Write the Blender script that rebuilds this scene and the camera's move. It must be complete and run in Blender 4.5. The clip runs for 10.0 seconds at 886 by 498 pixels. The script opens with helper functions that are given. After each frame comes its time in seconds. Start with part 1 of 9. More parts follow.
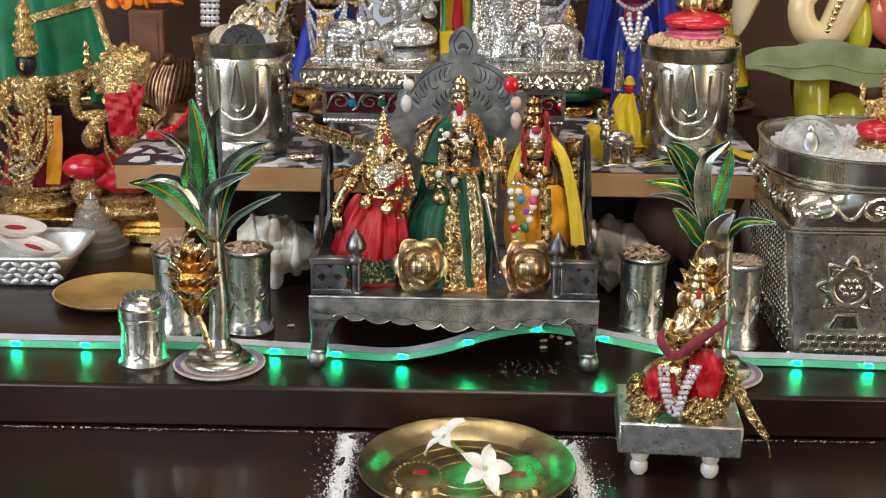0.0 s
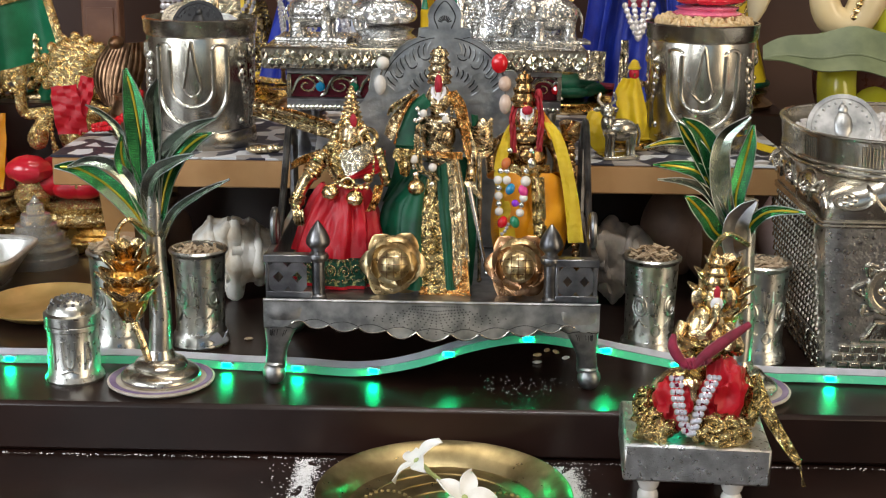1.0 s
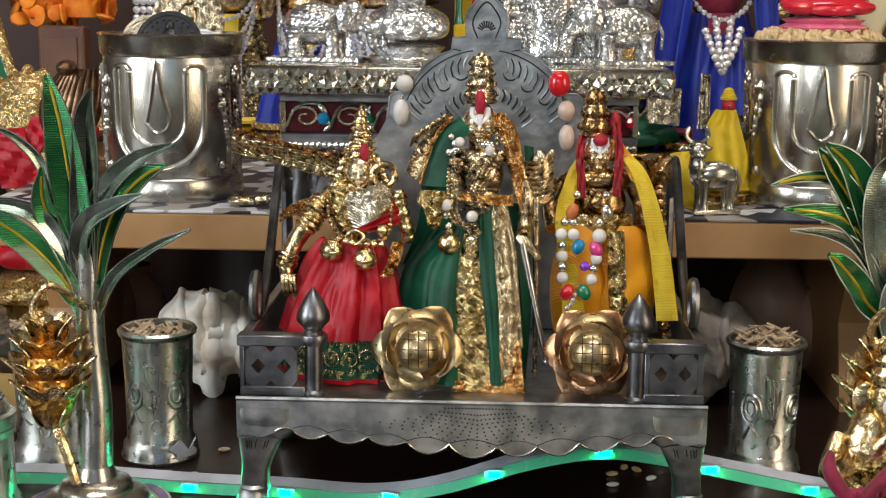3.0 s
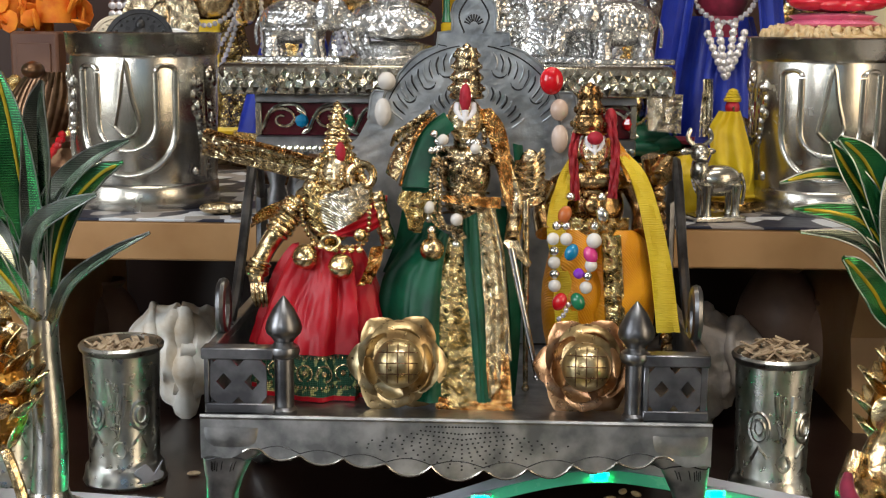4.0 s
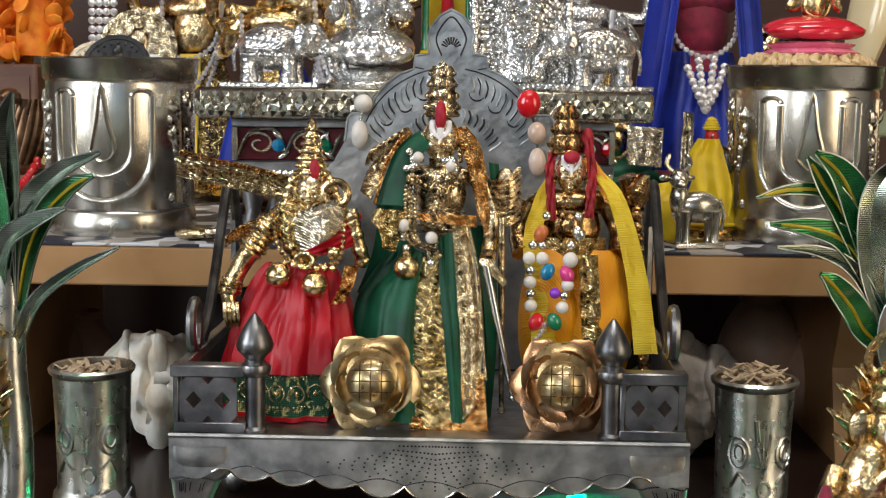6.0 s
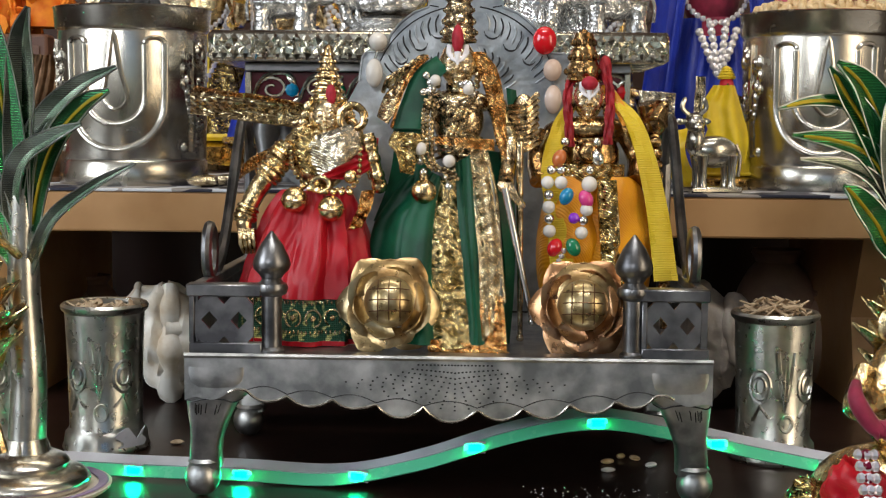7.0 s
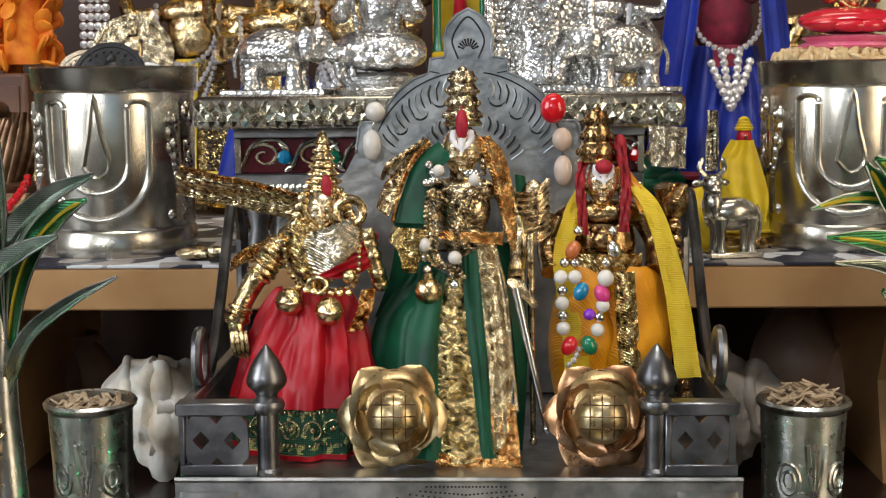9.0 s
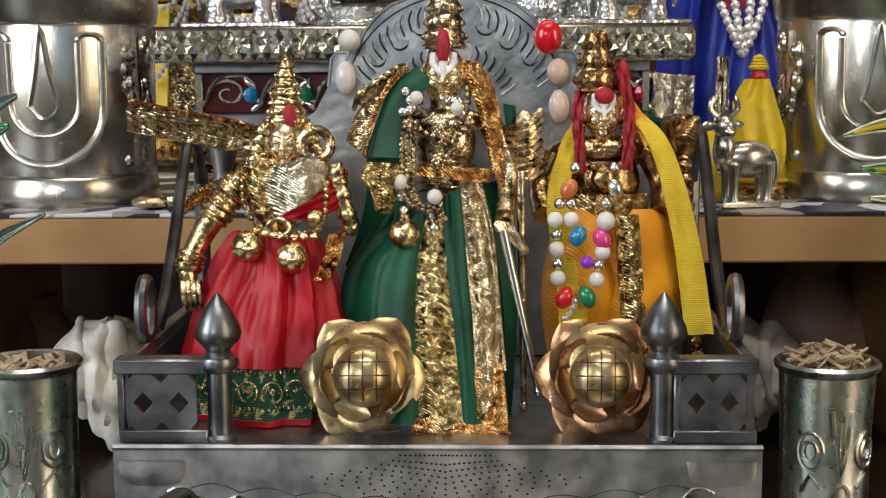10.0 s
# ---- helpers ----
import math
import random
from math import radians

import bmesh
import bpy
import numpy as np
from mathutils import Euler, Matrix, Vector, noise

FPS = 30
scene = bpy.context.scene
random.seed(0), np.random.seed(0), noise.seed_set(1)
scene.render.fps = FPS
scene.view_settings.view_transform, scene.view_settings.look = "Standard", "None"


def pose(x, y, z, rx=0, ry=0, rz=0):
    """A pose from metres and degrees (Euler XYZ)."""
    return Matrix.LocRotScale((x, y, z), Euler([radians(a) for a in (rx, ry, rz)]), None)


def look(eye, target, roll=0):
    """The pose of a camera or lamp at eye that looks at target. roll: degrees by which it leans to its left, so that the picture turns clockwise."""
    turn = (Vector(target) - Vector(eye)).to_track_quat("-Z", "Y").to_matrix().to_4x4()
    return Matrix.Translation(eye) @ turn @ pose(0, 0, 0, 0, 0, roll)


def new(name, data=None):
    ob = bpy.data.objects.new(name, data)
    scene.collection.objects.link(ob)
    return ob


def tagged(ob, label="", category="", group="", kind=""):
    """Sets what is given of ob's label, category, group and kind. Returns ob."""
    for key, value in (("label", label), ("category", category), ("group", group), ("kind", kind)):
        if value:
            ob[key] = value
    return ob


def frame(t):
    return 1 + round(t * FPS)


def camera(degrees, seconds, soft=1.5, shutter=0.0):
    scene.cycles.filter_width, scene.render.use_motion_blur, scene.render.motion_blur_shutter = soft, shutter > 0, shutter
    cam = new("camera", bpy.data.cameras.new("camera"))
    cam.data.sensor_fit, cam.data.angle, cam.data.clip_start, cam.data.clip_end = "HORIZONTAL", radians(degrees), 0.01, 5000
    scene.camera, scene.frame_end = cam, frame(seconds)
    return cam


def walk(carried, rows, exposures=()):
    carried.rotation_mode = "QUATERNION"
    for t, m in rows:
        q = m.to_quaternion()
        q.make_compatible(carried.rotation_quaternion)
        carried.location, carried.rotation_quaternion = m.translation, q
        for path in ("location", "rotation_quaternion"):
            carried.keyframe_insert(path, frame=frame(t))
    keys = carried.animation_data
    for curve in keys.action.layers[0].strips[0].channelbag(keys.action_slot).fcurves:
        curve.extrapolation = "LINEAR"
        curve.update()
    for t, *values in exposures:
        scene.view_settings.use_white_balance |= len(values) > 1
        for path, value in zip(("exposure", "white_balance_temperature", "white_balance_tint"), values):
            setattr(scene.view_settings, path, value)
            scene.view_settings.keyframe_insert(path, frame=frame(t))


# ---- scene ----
cam = camera(36.6, 10.0, 1.15)
PATH = [
    (0, (0.005, -0.908, 0.373), (-0.018, 1.005, -0.208), 0.8),
    (0.5, (0.02, -0.844, 0.344), (-0.012, 1.077, -0.209), 0.7),
    (1, (0.023, -0.791, 0.302), (-0.011, 1.143, -0.206), 0.7),
    (1.5, (0.028, -0.732, 0.259), (-0.013, 1.213, -0.203), 0.7),
    (2, (0.025, -0.65, 0.231), (-0.023, 1.302, -0.199), 0.7),
    (2.5, (0.012, -0.598, 0.231), (-0.051, 1.361, -0.167), 0.5),
    (3, (0.01, -0.569, 0.237), (-0.061, 1.395, -0.136), 0.6),
    (3.2, (0.018, -0.558, 0.245), (-0.068, 1.402, -0.142), 0.3),
    (4.3, (0.017, -0.521, 0.213), (-0.058, 1.453, -0.099), 0.5),
    (4.5, (0.015, -0.52, 0.213), (-0.062, 1.454, -0.096), 0.5),
    (5, (0.024, -0.514, 0.207), (-0.048, 1.464, -0.085), 0.6),
    (6.5, (0.022, -0.524, 0.191), (-0.037, 1.464, -0.021), 0.7),
    (7, (0.017, -0.521, 0.152), (-0.047, 1.47, -0.033), 0.5),
    (7.5, (0.017, -0.5, 0.164), (-0.049, 1.491, -0.017), 0.2),
    (8, (0.019, -0.493, 0.183), (-0.051, 1.496, -0.008), -0.1),
    (8.5, (0.018, -0.498, 0.202), (-0.048, 1.488, -0.025), -0.3),
    (9, (0.012, -0.477, 0.206), (-0.047, 1.506, -0.046), -0.5),
    (9.5, (0.017, -0.446, 0.198), (-0.043, 1.535, -0.068), -0.7),
    (10, (0.018, -0.417, 0.182), (-0.043, 1.563, -0.092), -0.4),
]
walk(cam, [(t, look(eye, target, roll)) for t, eye, target, roll in PATH], [(0.0, 0.16), (1.2, 0.12), (2.2, 0.03), (10.0, 0.03)])

# ---- light ----
world = bpy.data.worlds.new("world")
scene.world = world
world.use_nodes = True
wn = world.node_tree
sky = wn.nodes.new("ShaderNodeTexSky")
sky.sky_type, sky.sun_disc, sky.sun_elevation, sky.sun_rotation = "NISHITA", False, radians(40), radians(250)
wn.links.new(sky.outputs[0], wn.nodes["Background"].inputs[0])
wn.nodes["Background"].inputs[1].default_value = 0.1


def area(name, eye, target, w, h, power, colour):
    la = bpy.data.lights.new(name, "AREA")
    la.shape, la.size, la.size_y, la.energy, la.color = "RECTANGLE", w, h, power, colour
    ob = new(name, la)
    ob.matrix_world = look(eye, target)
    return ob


# added rear fill that brightens front-facing metal; no source is seen there
area("rear_fill_light", (-0.75, -2.66, 0.95), (0.0, 0.1, 0.1), 0.6, 0.7, 17, (0.95, 0.97, 1.0))
# these sources are unseen too, set from highlights and overall brightness
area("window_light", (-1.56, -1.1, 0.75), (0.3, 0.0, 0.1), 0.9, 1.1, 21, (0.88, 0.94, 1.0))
# unseen warm lamp, placed by the highlight on the tumbler's right edge
area("warm_right_light", (1.56, -1.2, 0.5), (-0.2, 0.1, 0.1), 0.7, 1.5, 16, (1.0, 0.79, 0.54))
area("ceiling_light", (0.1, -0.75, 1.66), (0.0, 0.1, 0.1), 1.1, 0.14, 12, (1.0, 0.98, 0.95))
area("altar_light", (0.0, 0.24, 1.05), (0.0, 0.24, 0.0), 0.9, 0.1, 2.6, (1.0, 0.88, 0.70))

# ---- materials ----


def mat(name, c1, c2=None, metal=0.0, rough=0.5, rvar=0.12, scale=60.0, bump=0.0, bscale=400.0, kind="noise", dist=0.0004,
        coat=0.0, sheen=0.0, trans=0.0, emit=0.0, spec=0.5, detail=5.0, lo=0.35, hi=0.65, ior=1.45, aniso=0.0):
    m = bpy.data.materials.new(name)
    m.use_nodes = True
    nt = m.node_tree
    n, l = nt.nodes, nt.links
    b = n["Principled BSDF"]
    b.inputs["Metallic"].default_value = metal
    b.inputs["Anisotropic"].default_value = aniso
    b.inputs["Coat Weight"].default_value = coat
    b.inputs["Coat Roughness"].default_value = 0.12
    b.inputs["Sheen Weight"].default_value = sheen
    b.inputs["Transmission Weight"].default_value = trans
    b.inputs["IOR"].default_value = ior
    b.inputs["Specular IOR Level"].default_value = spec
    tc = n.new("ShaderNodeTexCoord")
    nz = n.new("ShaderNodeTexNoise")
    nz.inputs["Scale"].default_value, nz.inputs["Detail"].default_value = scale, detail
    l.new(tc.outputs["Object"], nz.inputs["Vector"])
    rp = n.new("ShaderNodeValToRGB")
    rp.color_ramp.elements[0].position, rp.color_ramp.elements[1].position = lo, hi
    rp.color_ramp.elements[0].color = (*c1, 1)
    rp.color_ramp.elements[1].color = (*(c2 or c1), 1)
    l.new(nz.outputs["Fac"], rp.inputs[0])
    l.new(rp.outputs[0], b.inputs["Base Color"])
    mr = n.new("ShaderNodeMapRange")
    mr.inputs["To Min"].default_value, mr.inputs["To Max"].default_value = max(0.02, rough - rvar), min(1, rough + rvar)
    nz2 = n.new("ShaderNodeTexNoise")
    nz2.inputs["Scale"].default_value, nz2.inputs["Detail"].default_value = scale * 2.7, 3
    l.new(tc.outputs["Object"], nz2.inputs["Vector"])
    l.new(nz2.outputs["Fac"], mr.inputs["Value"])
    l.new(mr.outputs[0], b.inputs["Roughness"])
    if emit:
        b.inputs["Emission Color"].default_value = (*c1, 1)
        b.inputs["Emission Strength"].default_value = emit
    if bump:
        bp = n.new("ShaderNodeBump")
        bp.inputs["Strength"].default_value, bp.inputs["Distance"].default_value = bump, dist
        if kind == "noise":
            t = n.new("ShaderNodeTexNoise")
            t.inputs["Scale"].default_value, t.inputs["Detail"].default_value = bscale, 4
            out = t.outputs["Fac"]
            l.new(tc.outputs["Object"], t.inputs["Vector"])
        elif kind == "cells":
            t = n.new("ShaderNodeTexVoronoi")
            t.inputs["Scale"].default_value = bscale
            out = t.outputs["Distance"]
            l.new(tc.outputs["Object"], t.inputs["Vector"])
        else:
            ws = []
            for d in (("X", "Z") if kind == "weave" else ("DIAGONAL",) if kind == "twill" else ("Z",)):
                w = n.new("ShaderNodeTexWave")
                w.bands_direction = d
                w.inputs["Scale"].default_value = bscale
                w.inputs["Distortion"].default_value = 0.6
                w.inputs["Detail Scale"].default_value = 0.2
                l.new(tc.outputs["Object"], w.inputs["Vector"])
                ws.append(w.outputs["Fac"])
            out = ws[0]
            if len(ws) == 2:
                mm = n.new("ShaderNodeMath")
                mm.operation = "MULTIPLY"
                l.new(ws[0], mm.inputs[0])
                l.new(ws[1], mm.inputs[1])
                out = mm.outputs[0]
        if kind == "weave":
            mx_ = n.new("ShaderNodeMix")
            mx_.data_type = "RGBA"
            mx_.blend_type = "MULTIPLY"
            mx_.inputs[0].default_value = 0.5
            wr = n.new("ShaderNodeValToRGB")
            wr.color_ramp.elements[0].position, wr.color_ramp.elements[1].position = 0.05, 0.55
            wr.color_ramp.elements[0].color = (0.16, 0.10, 0.04, 1)
            l.new(out, wr.inputs[0])
            l.new(rp.outputs[0], mx_.inputs[6])
            l.new(wr.outputs[0], mx_.inputs[7])
            l.new(mx_.outputs[2], b.inputs["Base Color"])
        l.new(out, bp.inputs["Height"])
        l.new(bp.outputs[0], b.inputs["Normal"])
    return m


def glitter(name, dark, light, cell=620.0, spread=0.75, rough=0.22, weave=520.0, metal=1.0):
    """Metallic thread cloth: tiny facets tilted at random, with a woven diagonal."""
    m = mat(name, dark, light, metal=metal, rough=rough, rvar=0.06, scale=260, lo=0.38, hi=0.60)
    n, l = m.node_tree.nodes, m.node_tree.links
    b = n["Principled BSDF"]
    base = b.inputs["Base Color"].links[0].from_socket
    tc = n.new("ShaderNodeTexCoord")
    mp = n.new("ShaderNodeMapping")
    mp.inputs["Rotation"].default_value = (0, radians(38), 0)
    mp.inputs["Scale"].default_value = (1.0, 0.6, 1.5)
    l.new(tc.outputs["Object"], mp.inputs["Vector"])
    v = n.new("ShaderNodeTexVoronoi")
    v.inputs["Scale"].default_value = cell
    l.new(mp.outputs[0], v.inputs["Vector"])
    sub = n.new("ShaderNodeVectorMath")
    sub.operation = "SUBTRACT"
    sub.inputs[1].default_value = (0.5, 0.5, 0.5)
    l.new(v.outputs["Color"], sub.inputs[0])
    scl = n.new("ShaderNodeVectorMath")
    scl.operation = "SCALE"
    scl.inputs["Scale"].default_value = spread
    l.new(sub.outputs[0], scl.inputs[0])
    geo = n.new("ShaderNodeNewGeometry")
    add = n.new("ShaderNodeVectorMath")
    l.new(geo.outputs["Normal"], add.inputs[0])
    l.new(scl.outputs[0], add.inputs[1])
    nrm = n.new("ShaderNodeVectorMath")
    nrm.operation = "NORMALIZE"
    l.new(add.outputs[0], nrm.inputs[0])
    wv = n.new("ShaderNodeTexWave")
    wv.bands_direction = "DIAGONAL"
    wv.inputs["Scale"].default_value = weave
    wv.inputs["Distortion"].default_value = 1.2
    l.new(tc.outputs["Object"], wv.inputs["Vector"])
    bp = n.new("ShaderNodeBump")
    bp.inputs["Strength"].default_value, bp.inputs["Distance"].default_value = 0.6, 0.0004
    l.new(wv.outputs["Fac"], bp.inputs["Height"])
    l.new(nrm.outputs[0], bp.inputs["Normal"])
    l.new(bp.outputs[0], b.inputs["Normal"])
    wr = n.new("ShaderNodeValToRGB")
    wr.color_ramp.elements[0].position, wr.color_ramp.elements[1].position = 0.1, 0.6
    wr.color_ramp.elements[0].color = (0.45, 0.36, 0.26, 1)
    l.new(wv.outputs["Fac"], wr.inputs[0])
    mx_ = n.new("ShaderNodeMix")
    mx_.data_type, mx_.blend_type = "RGBA", "MULTIPLY"
    mx_.inputs[0].default_value = 0.8
    l.new(base, mx_.inputs[6])
    l.new(wr.outputs[0], mx_.inputs[7])
    l.new(mx_.outputs[2], b.inputs["Base Color"])
    return m


MAHOGANY = mat("dark_lacquer", (0.010, 0.0045, 0.0035), (0.024, 0.010, 0.007), rough=0.36, rvar=0.08, scale=9, bump=0.12, bscale=160, dist=0.0003, coat=0.25, spec=0.38)
PLANK = mat("pale_plank", (0.36, 0.19, 0.075), (0.47, 0.27, 0.12), rough=0.42, scale=25, bump=0.2, bscale=200, dist=0.0003)
WALLWOOD = mat("brown_wall", (0.035, 0.016, 0.012), (0.07, 0.035, 0.024), rough=0.45, scale=4, bump=0.1, bscale=60)
PLASTER = mat("cream_plaster", (0.27, 0.26, 0.24), (0.36, 0.34, 0.32), rough=0.8, scale=3, bump=0.2, bscale=50, dist=0.002)
FLOORT = mat("floor_stone", (0.30, 0.27, 0.24), (0.42, 0.39, 0.35), rough=0.35, scale=5)
SILVER_OLD = mat("tarnished_silver", (0.26, 0.27, 0.27), (0.66, 0.66, 0.65), metal=1, rough=0.40, rvar=0.12, scale=75, bump=0.30, bscale=520, dist=0.0003, detail=9, lo=0.36, hi=0.64)
SILVER_DARK = mat("blackened_silver", (0.13, 0.13, 0.14), (0.40, 0.40, 0.41), metal=1, rough=0.36, scale=55, bump=0.25, bscale=300, dist=0.0004, detail=7)
SILVER_BLACK = mat("dark_oxidised_silver", (0.08, 0.08, 0.085), (0.26, 0.26, 0.265), metal=1, rough=0.34, scale=70, bump=0.2, bscale=300, dist=0.0004, detail=7)
SILVER_BACK = mat("grey_beaten_silver", (0.26, 0.28, 0.30), (0.60, 0.63, 0.65), metal=1, rough=0.38, rvar=0.12, scale=60, bump=0.5, bscale=220, dist=0.0007, detail=8)
SILVER = mat("polished_silver", (0.44, 0.415, 0.36), (0.65, 0.615, 0.535), metal=1, rough=0.25, rvar=0.07, scale=40, bump=0.25, bscale=36, dist=0.0008, aniso=0.3)
SILVER_CHASED = mat("chased_silver", (0.38, 0.37, 0.35), (0.82, 0.81, 0.78), metal=1, rough=0.24, scale=160, bump=1.0, bscale=330, kind="cells", dist=0.0012)
SILVER_FINE = mat("stippled_silver", (0.50, 0.50, 0.49), (0.78, 0.78, 0.77), metal=1, rough=0.3, scale=120, bump=0.7, bscale=1300, kind="cells", dist=0.0003)
TINWARE = mat("dull_tin", (0.40, 0.40, 0.37), (0.68, 0.67, 0.62), metal=1, rough=0.30, scale=90, bump=0.35, bscale=120, dist=0.0006)
# the dark end of the noise stands for shade in cavities
GOLD = mat("gold", (0.26, 0.17, 0.07), (0.90, 0.71, 0.40), metal=1, rough=0.20, rvar=0.08, scale=240, bump=0.55, bscale=520, dist=0.0008, lo=0.34, hi=0.58)
GOLD_BEAD = glitter("beaded_gold", (0.74, 0.48, 0.15), (1.0, 0.84, 0.46), 330, 0.85, 0.26, 900, 0.75)
BUD_GOLD = mat("orange_gilt", (0.46, 0.20, 0.03), (0.92, 0.52, 0.12), metal=1, rough=0.30, scale=200, bump=0.6, bscale=420, kind="cells", dist=0.0010)
GOLD_PALE = mat("pale_gilt", (0.15, 0.105, 0.055), (0.84, 0.70, 0.46), metal=1, rough=0.19, rvar=0.08, scale=230, bump=0.55, bscale=480, dist=0.0009, lo=0.36, hi=0.62)
BRASS = mat("brass", (0.30, 0.235, 0.115), (0.54, 0.44, 0.24), metal=1, rough=0.32, scale=60, bump=0.35, bscale=140, dist=0.0006, detail=8)
BRASS_BRIGHT = mat("bright_brass", (0.52, 0.33, 0.10), (0.78, 0.54, 0.21), metal=1, rough=0.26, scale=40, bump=0.2, bscale=90)
SILVER_BRIGHT = mat("bright_silver", (0.66, 0.63, 0.52), (0.95, 0.93, 0.84), metal=1, rough=0.16, scale=300, bump=0.3, bscale=500, dist=0.0004)
BRONZE = mat("bronze_lacquer", (0.22, 0.13, 0.05), (0.56, 0.41, 0.20), metal=0.95, rough=0.31, scale=110, bump=0.3, bscale=160, dist=0.0006, coat=0.3)
BRONZE_PALE = mat("pale_bronze_lacquer", (0.30, 0.22, 0.10), (0.66, 0.54, 0.32), metal=0.95, rough=0.31, scale=110, bump=0.3, bscale=160, dist=0.0006, coat=0.3)
BRONZE_RED = mat("red_bronze_lacquer", (0.22, 0.095, 0.04), (0.48, 0.28, 0.14), metal=0.95, rough=0.30, scale=110, bump=0.3, bscale=160, dist=0.0006, coat=0.3)
FACE_GOLD = mat("smooth_gilt", (0.58, 0.43, 0.24), (0.94, 0.78, 0.52), metal=1, rough=0.27, scale=260, bump=0.15, bscale=500, dist=0.0004, lo=0.3, hi=0.55)
BRASS_DULL = mat("satin_brass", (0.56, 0.38, 0.13), (0.80, 0.58, 0.24), metal=0.7, rough=0.42, scale=30, bump=0.15, bscale=90)
SILVER_REPOUSSE = mat("repousse_silver", (0.54, 0.54, 0.52), (0.90, 0.89, 0.86), metal=1, rough=0.30, scale=120, bump=0.5, bscale=600, kind="cells", dist=0.0005)
FOIL = mat("pressed_foil", (0.66, 0.65, 0.62), (0.86, 0.85, 0.82), metal=0.75, rough=0.36, scale=150, bump=0.4, bscale=300, dist=0.0005)
COPPER = mat("old_copper", (0.13, 0.07, 0.04), (0.32, 0.19, 0.11), metal=1, rough=0.34, scale=120, bump=0.5, bscale=350)
NIELLO = mat("black_niello", (0.02, 0.02, 0.022), (0.05, 0.05, 0.05), metal=0.6, rough=0.4, scale=90)
ZARI = glitter("gold_zari_cloth", (0.30, 0.22, 0.075), (0.88, 0.74, 0.40), 700, 1.25, 0.20)
ZARI_LIGHT = glitter("pale_zari_cloth", (0.46, 0.36, 0.20), (0.90, 0.79, 0.54), 620, 0.75, 0.22)
ZARI_SILVER = glitter("silver_zari_cloth", (0.50, 0.47, 0.37), (0.96, 0.93, 0.80), 620, 0.70, 0.20)
ZARI_ORANGE = glitter("orange_zari_cloth", (0.42, 0.19, 0.05), (0.95, 0.60, 0.25), 620, 0.75, 0.26)
RED_SATIN = mat("red_satin", (0.34, 0.004, 0.012), (0.48, 0.009, 0.020), spec=0.42, rough=0.34, rvar=0.05, scale=60, bump=0.20, bscale=1000, kind="twill", dist=0.0002)
GREEN_SATIN = mat("green_satin", (0.001, 0.036, 0.017), (0.003, 0.080, 0.038), spec=0.32, rough=0.40, rvar=0.05, scale=60, bump=0.22, bscale=1000, kind="twill", dist=0.0002)
YELLOW_RIB = mat("yellow_ribbon", (0.60, 0.40, 0.012), (0.74, 0.54, 0.025), rough=0.5, scale=50, bump=0.5, bscale=420, kind="ribs", dist=0.0004)
ORANGE_SATIN = mat("amber_satin", (0.68, 0.25, 0.005), (0.82, 0.36, 0.01), rough=0.36, scale=60, bump=0.5, bscale=420, kind="twill", dist=0.0003)
BROCADE = mat("green_brocade", (0.006, 0.09, 0.045), (0.55, 0.58, 0.22), rough=0.5, scale=330, bump=0.7, bscale=400, kind="weave", dist=0.0005, lo=0.56, hi=0.64)
MAROON = mat("maroon_velvet", (0.13, 0.004, 0.020), (0.24, 0.009, 0.042), rough=0.7, scale=120, bump=0.5, bscale=500, sheen=0.15)
BLUE_SATIN = mat("blue_satin", (0.005, 0.014, 0.19), (0.018, 0.042, 0.38), rough=0.38, scale=30, bump=0.3, bscale=700, kind="twill", dist=0.0003)
PEARL = mat("pearl", (0.60, 0.57, 0.53), (0.74, 0.71, 0.66), rough=0.16, scale=60, coat=0.6)
PEARL_PINK = mat("pink_pearl", (0.56, 0.40, 0.31), (0.66, 0.51, 0.42), rough=0.18, scale=60, coat=0.6)
STEEL_BEAD = mat("silver_bead", (0.66, 0.65, 0.62), (0.8, 0.79, 0.76), metal=1, rough=0.18, scale=90)
RED_GEM = mat("red_bead", (0.55, 0.006, 0.012), (0.66, 0.012, 0.02), rough=0.08, scale=80, coat=0.8)
BLUE_GEM = mat("blue_bead", (0.0, 0.16, 0.34), (0.01, 0.24, 0.45), rough=0.1, scale=80, coat=0.8)
PINK_GEM = mat("pink_bead", (0.62, 0.03, 0.20), (0.70, 0.07, 0.28), rough=0.1, scale=80, coat=0.8)
GREEN_GEM = mat("green_bead", (0.0, 0.12, 0.05), (0.01, 0.20, 0.09), rough=0.1, scale=80, coat=0.8)
PURPLE_GEM = mat("purple_bead", (0.22, 0.02, 0.50), (0.34, 0.05, 0.66), rough=0.1, scale=80, coat=0.8)
RUST_GEM = mat("rust_bead", (0.42, 0.10, 0.02), (0.55, 0.16, 0.04), rough=0.16, scale=80, coat=0.6)
CRYSTAL_BEAD = mat("rhinestone", (0.80, 0.78, 0.80), (0.95, 0.93, 0.95), metal=0.7, rough=0.1, scale=600)
PINK_STONE = mat("mixed_rhinestone", (0.30, 0.02, 0.06), (0.92, 0.88, 0.92), metal=0.7, rough=0.1, scale=420, lo=0.42, hi=0.46)
PANEL_RED = mat("dark_red_enamel", (0.05, 0.004, 0.010), (0.10, 0.008, 0.018), rough=0.2, scale=60, coat=0.4)
VEIL = mat("dark_red_cloth", (0.22, 0.008, 0.014), (0.36, 0.014, 0.024), rough=0.6, scale=200, bump=0.6, bscale=500)
